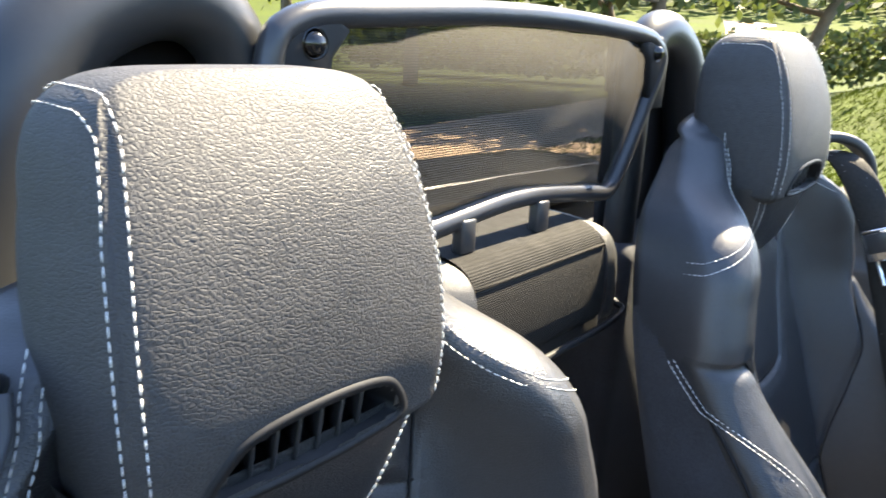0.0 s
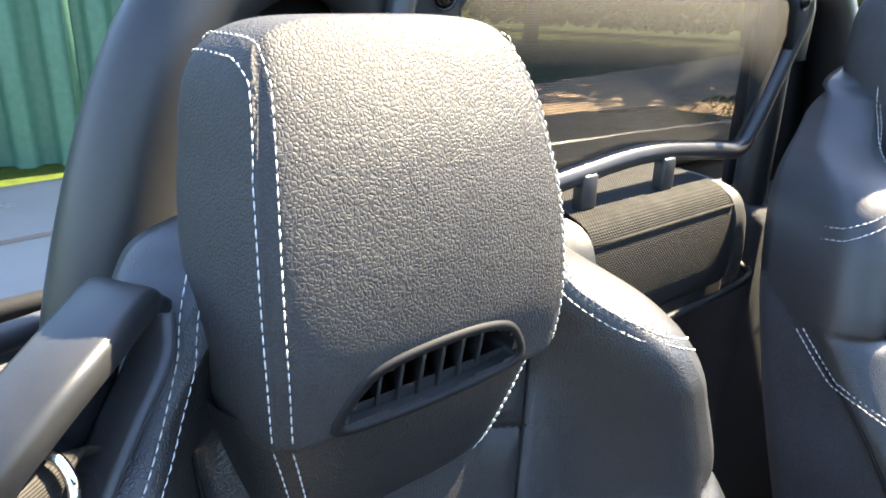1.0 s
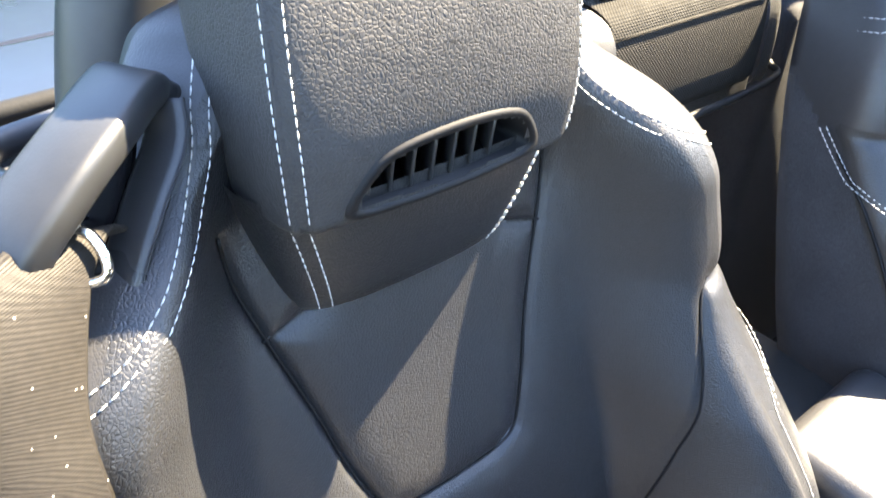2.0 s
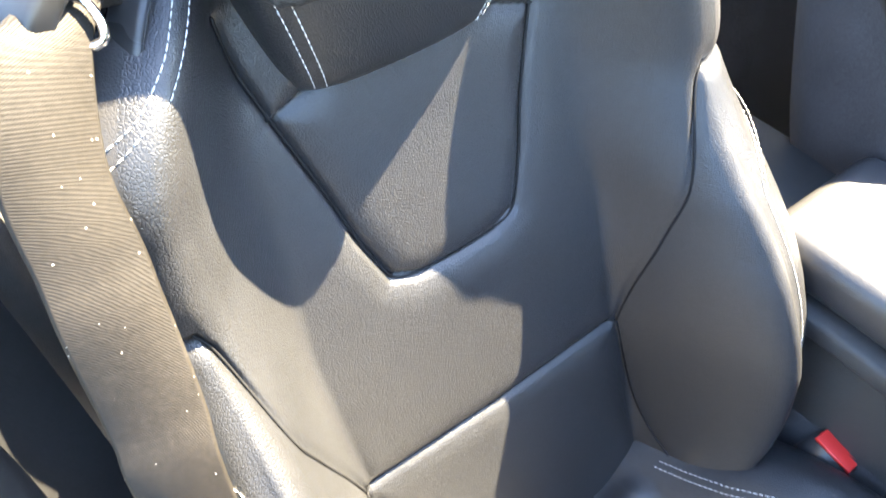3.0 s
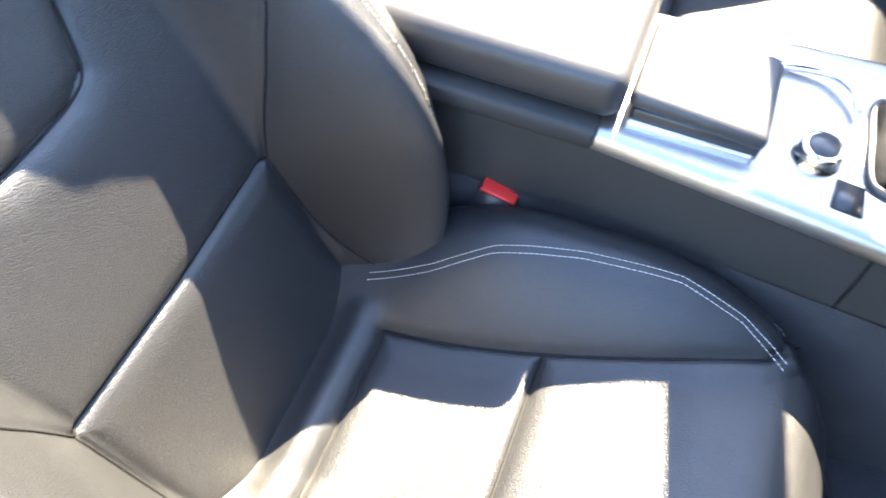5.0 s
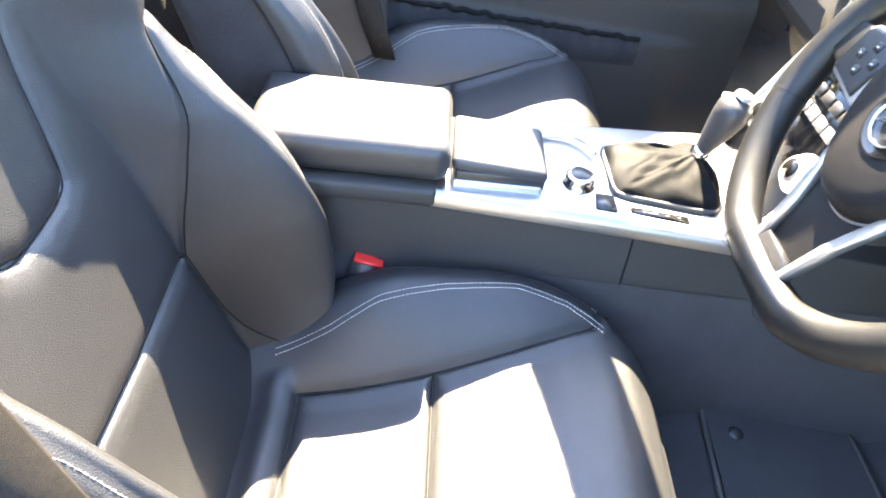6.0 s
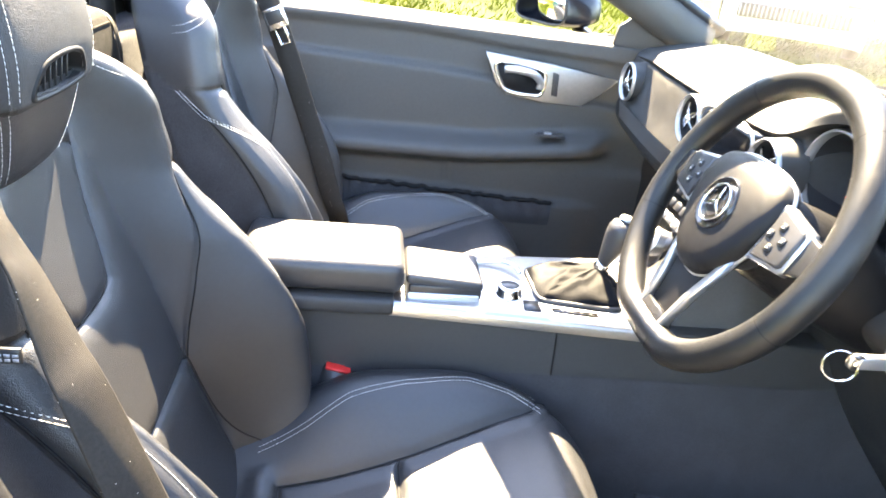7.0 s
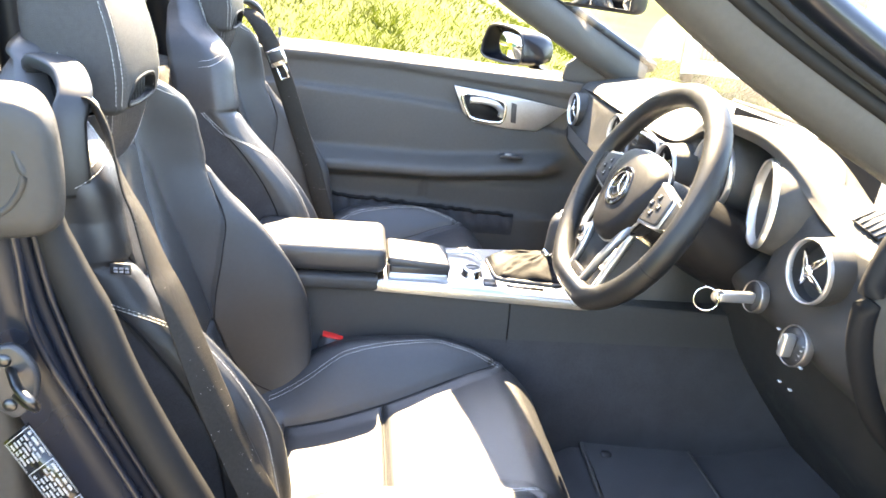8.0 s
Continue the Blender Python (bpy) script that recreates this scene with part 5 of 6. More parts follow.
# driver-side demister, light switch, lock
dem = part("demister_vent", plate([(0.955, -0.545, 0.893), (1.035, -0.505, 0.909), (1.05, -0.555, 0.903), (0.968, -0.585, 0.880)], 0.003, (0, 0, 1), 0.001), PLASTIC, dash, "slatted black demister vent")
for k in range(5):
    f = (k + 0.5) / 5
    a = Vector((0.955, -0.545, 0.897)).lerp(Vector((0.968, -0.585, 0.884)), f)
    b = Vector((1.035, -0.505, 0.913)).lerp(Vector((1.05, -0.555, 0.907)), f)
    part("slat", tube([a, b], 0.0018, 6), SOFT, dem)
def dash_knob(c, r, name, label):
    x, y, z = c
    k = part(name, ring(c, (-1, 0, 0.12), [(r, -0.01), (r * 1.02, 0.002), (r * 0.98, 0.0035), (r * 0.94, 0.002), (r * 0.93, -0.002), (0, -0.002)], 36), STEEL, dash, label)
    part("dial_face", ring((x - 0.001, y, z), (-1, 0, 0.12), [(0, 0.001), (r * 0.925, 0.001), (r * 0.925, -0.003)], 30), PLASTIC, k)
    return k
sw = dash_knob((0.914, -0.566, 0.714), 0.029, "light_switch", "round light switch with a silver grip")
part("grip", box((0.894, -0.572, 0.697), (0.913, -0.560, 0.732), 0.004), SILVER, sw)
for k in range(4):
    part("print_mark", box((0.9105, -0.5895 + 0.0012 * k, 0.724 - 0.008 * k), (0.9120, -0.5865 + 0.0012 * k, 0.7262 - 0.008 * k), 0), GREYPRINT, sw)
for dy, dz in ((-0.036, -0.012), (-0.03, -0.05), (-0.005, -0.052), (0.03, 0.012)):
    part("print_mark", box((0.9045, -0.566 + dy - 0.0028, 0.712 + dz - 0.001), (0.9085, -0.566 + dy + 0.0028, 0.712 + dz + 0.001), 0), GREYPRINT, dash)
lock = dash_knob((0.900, -0.470, 0.742), 0.024, "ignition_lock", "silver-ringed ignition lock")
# steering column
col_n = Vector((-math.cos(radians(24.6)), 0, math.sin(radians(24.6))))
WC = Vector((0.745, -0.321, 0.840))
part("column_shroud", ring(tuple(WC - col_n * 0.03), tuple(-col_n), [(0.0, 0), (0.050, 0.0), (0.058, 0.012), (0.064, 0.06), (0.070, 0.13), (0.074, 0.22)], 36, squash=(1.0, 0.92)), PAD, dash, "dark steering column shroud")
part("stalk", tube(smooth_line([WC + Vector((0.06, 0.05, -0.02)), WC + Vector((0.05, 0.11, 0.0)), WC + Vector((0.045, 0.165, 0.012))], 12), np.linspace(0.006, 0.009, 12), 10), PLASTIC, dash, "black control stalk")

key = thing("car_key", (0.86, -0.472, 0.74), "silver car key in the lock with a split ring", "key")
part("key_body", box((0.842, -0.478, 0.732), (0.901, -0.466, 0.749), 0.004), SILVER, key)
part("key_bow", ring((0.842, -0.474, 0.741), (0, 1, 0), [(0.004, -0.003), (0.010, -0.003), (0.010, 0.003), (0.004, 0.003), (0.004, -0.003)], 20), STEEL, key)
part("split_ring", ring((0.822, -0.478, 0.738), (-0.35, -0.9, 0.15), [(0.0165, -0.0012), (0.0185, -0.0012), (0.0185, 0.0012), (0.0165, 0.0012), (0.0165, -0.0012)], 40), CHROME, key, "silver split ring")

# ---- steering wheel ----
wheel = thing("steering_wheel", tuple(WC), "black leather three-spoke steering wheel with silver spokes", "steering wheel")
e_up = Vector((math.sin(radians(24.6)), 0, math.cos(radians(24.6))))
e_right = Vector((0, -1, 0))
def on_wheel(a, b, c=0.0):
    """A place on the wheel: a to the driver's right, b up its plane, c towards the driver."""
    return WC + e_right * a + e_up * b + col_n * c
rimline = [on_wheel(0.1795 * math.cos(t), 0.1795 * math.sin(t) if math.sin(t) > -0.93 else -0.1795 * 0.93 - 0.3 * (abs(math.sin(t)) - 0.93) * 0.1795) for t in np.linspace(0, 2 * np.pi, 96, endpoint=False)]
part("rim", tube(rimline, 0.0192, 20, closed=True, up=tuple(col_n)), RIM, wheel, "black leather rim")
for t in (52, 128, 200, 340, 285, 255):
    q = radians(t)
    d = Vector(on_wheel(math.cos(q), math.sin(q))) - WC
    part("rim_seam", ring(tuple(WC + d * 0.1795), tuple(e_right * -math.sin(q) + e_up * math.cos(q)), [(0.0190, -0.0009), (0.0195, 0), (0.0190, 0.0009)], 24), RUBBER, wheel)
def wheel_piece(outline, c0, thick, name, mat, parent, label="", bevel=0.003, seg=3):
    return part(name, plate([on_wheel(a, b, c0) for a, b in outline], thick, col_n, bevel, seg), mat, parent, label)
shield = smooth_line([(-0.070, 0.050), (-0.045, 0.064), (0, 0.067), (0.045, 0.064), (0.070, 0.050), (0.078, 0.020), (0.066, -0.020), (0.045, -0.055), (0.022, -0.072), (0, -0.076), (-0.022, -0.072), (-0.045, -0.055), (-0.066, -0.020), (-0.078, 0.020)], 72, closed=True)
lay = []
for f, k in ((1.0, 0.0), (0.995, 0.010), (0.96, 0.020), (0.88, 0.026), (0.70, 0.030), (0.45, 0.0325), (0.2, 0.0335), (0.02, 0.034)):
    lay.append([tuple(on_wheel(a * f * 1.10, b * f * 1.08, k - 0.004)) for a, b in [(q[0], q[1]) for q in np.c_[shield, np.zeros(len(shield))][:, :2]]])
pad = part("airbag_pad", grid(np.array(lay), closed_v=True), PAD, wheel, "black airbag pad")
part("pad_edge", tube([on_wheel(q[0] * 1.085, q[1] * 1.07, 0.003) for q in shield], 0.0026, 8, closed=True, up=tuple(col_n)), SILVER, pad, "silver edge round the pad")
# plain three-armed badge
part("badge_recess", ring(tuple(on_wheel(0, 0.004, 0.0292)), tuple(col_n), [(0.0345, -0.001), (0.0335, 0.0016), (0.0318, 0.0016), (0.030, 0.0004), (0, 0.0004)], 44), GLOSS, pad, "dark round recess")
part("badge_ring", ring(tuple(on_wheel(0, 0.004, 0.030)), tuple(col_n), [(0.0230, 0), (0.0230, 0.0025), (0.0240, 0.0033), (0.0250, 0.0025), (0.0250, 0)], 44), CHROME, pad, "silver ring badge")
for t in (90, 210, 330):
    q = radians(t)
    o = on_wheel(0, 0.004, 0.0305)
    d, e = e_right * math.cos(q) + e_up * math.sin(q), e_right * -math.sin(q) + e_up * math.cos(q)
    part("badge_arm", plate([o - e * 0.0036, o + d * 0.023, o + e * 0.0036, o - d * 0.003], 0.0025, col_n, 0.0008, 1), CHROME, pad)
for s in (-1, 1):
    sp = wheel_piece([(s * 0.074, 0.046), (s * 0.086, 0.049), (s * 0.136, 0.040), (s * 0.142, 0.034), (s * 0.142, -0.008), (s * 0.136, -0.014), (s * 0.078, -0.022), (s * 0.080, 0.01)], 0.0, 0.012, "spoke", SILVER, wheel, "satin silver spoke")
    blk = wheel_piece([(s * 0.086, 0.0445), (s * 0.133, 0.0365), (s * 0.1375, 0.032), (s * 0.1375, -0.006), (s * 0.133, -0.0100), (s * 0.086, -0.0165)], 0.0115, 0.004, "button_block", PLASTIC, sp, "black button block")
    for i, (da, db) in enumerate(((0, 0.013), (0, -0.013), (-0.012, 0), (0.012, 0))):
        a, b = s * 0.106 + da, 0.014 + db
        wheel_piece([(a - 0.0045, b - 0.0045), (a + 0.0045, b - 0.0045), (a + 0.0045, b + 0.0045), (a - 0.0045, b + 0.0045)], 0.0155, 0.0018, "button", DIAL, blk, bevel=0.0008, seg=1)
        wheel_piece([(a - 0.0018, b - 0.0006), (a + 0.0018, b - 0.0006), (a + 0.0018, b + 0.0006), (a - 0.0018, b + 0.0006)], 0.0174, 0.0003, "print_mark", WHITE, blk, bevel=0)
    wheel_piece([(s * 0.138, 0.037), (s * 0.170, 0.032), (s * 0.172, 0.000), (s * 0.138, -0.011)], -0.002, 0.012, "spoke_end", RIM, sp, "black spoke end")
    wheel_piece([(s * 0.070, 0.030), (s * 0.15, 0.022), (s * 0.15, 0.004), (s * 0.066, -0.012)], -0.010, 0.011, "spoke_core", PLASTIC, sp)
    # lower fork
    wheel_piece([(s * 0.050, -0.052), (s * 0.066, -0.036), (s * 0.046, -0.100), (s * 0.034, -0.162), (s * 0.023, -0.164), (s * 0.033, -0.104)], 0.0, 0.010, "lower_spoke", SILVER, wheel, "satin silver lower spoke")
wheel_piece([(-0.024, -0.140), (0.024, -0.140), (0.030, -0.166), (-0.030, -0.166)], -0.001, 0.0105, "fork_bridge", PLASTIC, wheel)
wheel_piece([(-0.052, -0.050), (0.052, -0.050), (0.034, -0.104), (0.024, -0.152), (-0.024, -0.152), (-0.034, -0.104)], -0.008, 0.010, "fork_infill", PAD, wheel)
part("hub_back", ring(tuple(on_wheel(0, 0, -0.05)), tuple(col_n), [(0.05, 0), (0.06, 0.03), (0.062, 0.05), (0.0, 0.05)], 30), PLASTIC, wheel)

# ---- passenger door ----
door = thing("passenger_door", (0.45, 0.72, 0.36), "closed passenger door with dark grey panel and silver handle plate", "car door")
def door_y(x, z):
    o = 0.0
    o += 0.010 * (1 / (1 + math.exp(-(z - (0.878 - 0.085 * max(0, (x - 0.4)) ** 1.1)) / 0.004)))
    w = 1 / (1 + math.exp(-(x - 0.14) / 0.03)) / (1 + math.exp((x - 0.90) / 0.02))
    za = 0.597 + 0.05 * max(0, (x - 0.55)) ** 1.2 * 2.2
    o += 0.072 * w * math.exp(-(abs((z - za) / 0.030) ** 3))
    o += 0.020 / (1 + math.exp((z - 0.815 + 0.05 * x + 0.12 * max(0, x - 0.35) ** 2) / 0.0035))
    o += 0.016 / (1 + math.exp((z - 0.56) / 0.006))
    o += 0.020 * w * (1 / (1 + math.exp((z - 0.500 + 0.06 * (x - 0.3)) / 0.004)))
    o -= 0.006 * math.exp(-((x - 0.515) / 0.003) ** 2) * (0.50 < z < 0.57)
    o -= 0.004 * math.exp(-((z - 0.345) / 0.004) ** 2)
    return 0.706 - o
zs = np.concatenate([np.linspace(0.20, 0.44, 14), np.linspace(0.45, 0.925, 130)])
xs = np.linspace(-0.14, 1.04, 120)
part("door_panel", grid(np.array([[(x, door_y(x, z) + max(0, z - 0.895) * 1.2, z - 0.03 * max(0, x - 0.2) * (z > 0.84) * (z - 0.84) / 0.085 * 1.2) for z in zs] for x in xs])), PANEL, door, "dark grey moulded door panel")
part("window_sill", grid(np.array([[(x, 0.735 + 0.075 * f, 0.918 - 0.036 * max(0, x - 0.2) + 0.006 * math.sin(f * math.pi) - 0.022 * f) for f in np.linspace(0, 1, 8)] for x in np.linspace(-0.14, 1.04, 30)])), PLASTIC, door, "black window sill strip")
part("door_skin", grid(np.array([[(x, 0.812 + 0.05 * math.sin(f * 2.6), 0.912 - 0.036 * max(0, x - 0.2) - 0.60 * f) for f in np.linspace(0, 1, 14)] for x in np.linspace(-0.14, 1.06, 30)])), PAINT, door)
hp = part("handle_plate", plate([(0.578, 0.688, 0.842), (0.75, 0.688, 0.826), (0.925, 0.688, 0.800), (0.88, 0.688, 0.757), (0.838, 0.688, 0.728), (0.74, 0.688, 0.730), (0.645, 0.688, 0.742), (0.612, 0.688, 0.768)], 0.010, (0, -1, 0), 0.003, 3), ALU, door, "brushed silver handle plate")
hl = smooth_line([(0.606, 0.676, 0.818), (0.66, 0.676, 0.822), (0.722, 0.676, 0.810), (0.735, 0.676, 0.790), (0.730, 0.676, 0.752), (0.70, 0.676, 0.746), (0.645, 0.676, 0.752), (0.626, 0.676, 0.768)], 48, closed=True)
part("handle_rim", tube(hl, 0.0055, 8, closed=True, up=(0, 1, 0)), CHROME, hp, "chrome handle surround")
part("handle_recess", plate(hl, 0.0015, (0, -1, 0), 0), RUBBER, hp)
part("handle_lever", tube(smooth_line([(0.628, 0.672, 0.806), (0.66, 0.664, 0.808), (0.70, 0.662, 0.802), (0.722, 0.668, 0.782), (0.722, 0.670, 0.765)], 20), 0.0075, 10, flat=1.3), SILVER, hp, "silver pull lever")
part("lock_switch", plate([(0.752, 0.677, 0.808), (0.768, 0.677, 0.804), (0.772, 0.677, 0.748), (0.756, 0.677, 0.750)], 0.003, (0, -1, 0), 0.001), PLASTIC, hp)
# elastic map pocket
pk = []
for x in np.linspace(0.20, 0.80, 90):
    t = 0.498 - 0.06 * (x - 0.3) + 0.0018 * math.sin(x * 97 + 2.4 * math.sin(x * 31)) + 0.0012 * math.sin(x * 211)
    pk.append([(x, 0.652 - 0.010 * math.sin(f * math.pi) + 0.003 * math.sin(x * 150 + f * 3) * f, 0.40 + (t - 0.40) * f) for f in np.linspace(0, 1, 12)])
part("map_pocket", grid(np.array(pk)), CARPET, door, "gathered black elastic map pocket")
part("pocket_edge", tube([(q[-1][0], q[-1][1] - 0.001, q[-1][2]) for q in pk], 0.006, 8), RUBBER, door)
wsw = part("window_switch", box((0.73, 0.630, 0.652), (0.80, 0.655, 0.660), 0.002), PLASTIC, door)
part("switch_lever", box((0.745, 0.634, 0.659), (0.765, 0.648, 0.664), 0.001), SILVER, wsw)
part("sill_pin", ring((0.075, 0.745, 0.928), (0, 0, 1), [(0, 0.022), (0.004, 0.022), (0.005, 0.0)], 12), PLASTIC, door)
part("corner_cover", plate([(0.90, 0.715, 0.885), (1.10, 0.715, 0.855), (1.06, 0.70, 0.90), (0.98, 0.69, 0.955), (0.94, 0.695, 0.965), (0.905, 0.71, 0.93)], 0.012, (0, -1, 0), 0.003), PANEL, door)

mir = thing("door_mirror", (0.85, 0.80, 0.88), "black folding door mirror on the passenger door", "mirror")
mo = smooth_line([(0, 0.115 - 0.0, -0.045), (0, 0.10, 0.035), (0, 0.06, 0.058), (0, -0.02, 0.060), (0, -0.085, 0.045), (0, -0.105, 0.0), (0, -0.095, -0.045), (0, 0.0, -0.055)], 44, closed=True)
def mir_pt(q, k, dx):
    return (0.76 + dx - 0.42 * (q[1] * k), 0.955 + q[1] * k, 0.945 + q[2] * k)
part("housing", grid(np.array([[mir_pt(q, k, dx) for q in mo] for k, dx in ((0.96, 0.0), (1.0, 0.008), (1.02, 0.03), (0.95, 0.07), (0.75, 0.11), (0.45, 0.135), (0.03, 0.145))]), closed_v=True), PAINT, mir, "glossy black mirror housing")
part("mirror_glass", plate([mir_pt(q, 0.92, 0.010) for q in mo], 0.002, (-0.92, -0.39, 0), 0), MIRROR, mir)
part("mirror_rim", tube([mir_pt(q, 0.965, 0.0) for q in mo], 0.004, 8, closed=True, up=(1, 0, 0)), PLASTIC, mir)
part("mirror_foot", tube(smooth_line([(0.86, 0.955, 0.90), (0.88, 0.88, 0.878), (0.92, 0.80, 0.885)], 12), 0.022, 10, flat=0.6), PLASTIC, mir)
rvm = thing("rear_view_mirror", (0.745, 0.0, 1.13), "black frameless rear view mirror", "mirror")
part("mirror_case", moved(box((-0.018, -0.115, -0.033), (0.018, 0.115, 0.033), 0.016, 4), pose(0.745, 0, 1.138, 0, 0, 20)), PLASTIC, rvm)
part("mirror_face", moved(box((-0.0205, -0.105, -0.026), (-0.0185, 0.105, 0.026), 0.0008, 1), pose(0.745, 0, 1.138, 0, 0, 20)), MIRROR, rvm)
part("mirror_stem", tube(smooth_line([(0.755, 0, 1.145), (0.785, 0, 1.16), (0.815, 0, 1.165)], 10), 0.009, 10), PLASTIC, rvm)

# ---- belts ----
def ribbon(line, across, width=0.047, thick=0.0014, n=50):
    """A flat webbing strip along a line, lying across the given directions."""
    p = smooth_line(line, n)
    w = smooth_line(across, n)
    w /= np.linalg.norm(w, axis=1)[:, None]
    t = np.gradient(p, axis=0)
    t /= np.linalg.norm(t, axis=1)[:, None]
    nn = np.cross(t, w)
    nn /= np.linalg.norm(nn, axis=1)[:, None]
    h = width / 2
    sec = []
    for k in range(n):
        sec.append([p[k] - w[k] * h, p[k] - w[k] * (h - 0.002) + nn[k] * thick, p[k] + w[k] * (h - 0.002) + nn[k] * thick, p[k] + w[k] * h, p[k] + w[k] * (h - 0.002) - nn[k] * thick, p[k] - w[k] * (h - 0.002) - nn[k] * thick])
    return grid(np.array(sec), closed_v=True)


belt = thing("seat_belt", (0.1, -0.62, 0.5), "dusty dark grey seat belt hanging beside the driver seat", "seat belt", "seat belts")
line = [(-0.008, -0.548, 0.962), (0.006, -0.556, 0.972), (0.023, -0.569, 0.967), (0.037, -0.581, 0.946), (0.047, -0.591, 0.920), (0.058, -0.595, 0.886), (0.069, -0.599, 0.864), (0.079, -0.603, 0.836), (0.092, -0.6085, 0.799), (0.109, -0.616, 0.764), (0.151, -0.628, 0.644), (0.185, -0.637, 0.56), (0.225, -0.650, 0.46), (0.27, -0.664, 0.24)]
acr = [(-0.4, 0.86, -0.3)] * 4 + [(-0.29, 0.88, -0.37), (-0.12, 0.95, -0.28), (-0.06, 0.97, -0.2), (0.035, 1, -0.05), (0.17, 0.98, 0), (0.33, 0.94, -0.05), (0.57, 0.82, 0), (0.66, 0.75, 0), (0.85, 0.5, 0), (1, 0.1, 0)]
part("webbing", ribbon(line, acr, 0.048), WEBBING, belt, "dusty woven webbing")
part("floor_anchor", box((0.25, -0.672, 0.20), (0.29, -0.652, 0.255), 0.005), STEEL, belt, "steel belt anchor")
arm = thing("belt_guide", (-0.05, -0.54, 0.90), "black plastic belt guide arm beside the headrest", "belt guide", "belt guides")
def bar(line, across, width, depth, n=40):
    """A bar of rounded rectangular section; its upper face lies on the line."""
    p, w = smooth_line(line, n), smooth_line(across, n)
    t = np.gradient(p, axis=0)
    t /= np.linalg.norm(t, axis=1)[:, None]
    w -= t * (w * t).sum(1)[:, None]
    w /= np.linalg.norm(w, axis=1)[:, None]
    d = np.cross(t, w)
    h, r = width / 2, 0.004
    sec = [(-h, -r), (-h + r * 0.3, -r * 0.3), (-h + r, 0), (h - r, 0), (h - r * 0.3, -r * 0.3), (h, -r), (h, -depth + r), (h - r, -depth), (-h + r, -depth), (-h, -depth + r)]
    return grid(np.array([[p[k] + w[k] * a + d[k] * b for a, b in sec] for k in range(n)]), closed_v=True, cap=True)


part("guide_arm", bar([(-0.062, -0.494, 1.000), (-0.048, -0.506, 1.010), (-0.017, -0.533, 1.006), (-0.001, -0.556, 0.995), (0.006, -0.575, 0.980), (0.004, -0.589, 0.955), (0.007, -0.598, 0.905), (0.008, -0.600, 0.875)], [(0.85, 0.45, 0.0)] * 8, 0.034, 0.016), HOOP, arm, "flat black plastic arm")
part("guide_leg", bar([(-0.040, -0.498, 0.997), (-0.032, -0.503, 0.982), (-0.020, -0.521, 0.962), (-0.008, -0.541, 0.935), (0.000, -0.560, 0.885)], [(0.80, 0.55, 0.0)] * 5, 0.022, 0.007, 30), PLASTIC, arm)
part("guide_plate", plate([(-0.050, -0.503, 0.994), (-0.024, -0.535, 0.984), (-0.008, -0.562, 0.952), (-0.004, -0.570, 0.89), (-0.016, -0.548, 0.92), (-0.034, -0.518, 0.962)], 0.004, (0.55, -0.8, 0), 0.001), GLOSS, arm, "shiny black inner plate")
tongue = thing("belt_tongue", (0.0, -0.55, 0.97), "chrome belt tongue on the webbing", "belt tongue", "belt tongues")
def tongue_plate(o, a, b, n):
    o, a, b = Vector(o), Vector(a).normalized(), Vector(b).normalized()
    sq = lambda w, h0, h1: [o + a * -w + b * h0, o + a * w + b * h0, o + a * w * 0.7 + b * h1, o + a * -w * 0.7 + b * h1]
    bm1 = tube(smooth_line(sq(0.0135, -0.008, 0.009), 24, closed=True), 0.0024, 8, closed=True, up=n)
    return bm1
part("tongue_loop", tongue_plate((0.008, -0.556, 0.966), (0.5, 0.84, 0.0), (-0.45, 0.25, 1), (0.8, -0.5, 0.5)), CHROME, tongue)
# passenger side: webbing, tongue, guide
pb = thing("seat_belt", (0.1, 0.62, 0.5), "dark grey seat belt hanging beside the passenger seat", "seat belt", "seat belts")
line = [(-0.06, 0.52, 0.98), (-0.01, 0.515, 1.004), (0.036, 0.505, 0.992), (0.092, 0.490, 0.905), (0.158, 0.492, 0.718), (0.196, 0.484, 0.613), (0.222, 0.478, 0.525), (0.248, 0.490, 0.44), (0.262, 0.655, 0.24)]
part("webbing", ribbon(line, [(0.6, 0.8, 0.1), (0.7, 0.6, 0.1), (0.9, 0.3, 0.0), (0.95, 0.15, 0.0), (0.95, 0.1, 0), (0.95, 0.1, 0), (0.95, 0, 0), (0.95, -0.2, 0), (1, -0.2, 0)], 0.048), WEBBING, pb, "dark woven webbing")
part("floor_anchor", box((0.24, 0.645, 0.20), (0.28, 0.665, 0.255), 0.005), STEEL, pb, "steel belt anchor")
pa = thing("belt_guide", (-0.05, 0.52, 0.90), "black plastic belt guide arm beside the passenger headrest", "belt guide", "belt guides")
part("guide_arm", bar([(-0.045, 0.470, 0.985), (-0.022, 0.490, 1.012), (0.006, 0.515, 1.020), (0.032, 0.535, 1.008), (0.046, 0.550, 0.975), (0.048, 0.560, 0.92)], [(0.8, -0.55, 0)] * 6, 0.026, 0.014), HOOP, pa, "flat black plastic arm")
part("guide_leg", bar([(-0.040, 0.470, 0.975), (-0.012, 0.505, 0.955), (0.010, 0.535, 0.90)], [(0.8, -0.55, 0)] * 3, 0.018, 0.007, 20), PLASTIC, pa)
pt = thing("belt_tongue", (0.095, 0.484, 0.90), "chrome belt tongue with dark grip on the webbing", "belt tongue", "belt tongues")
TM = Matrix.Translation((0.098, 0.482, 0.897)) @ Matrix.Rotation(radians(-24), 4, "Y")
part("tongue_grip", moved(box((-0.022, -0.007, -0.018), (0.022, 0.005, 0.026), 0.004), TM), CHROME, pt)
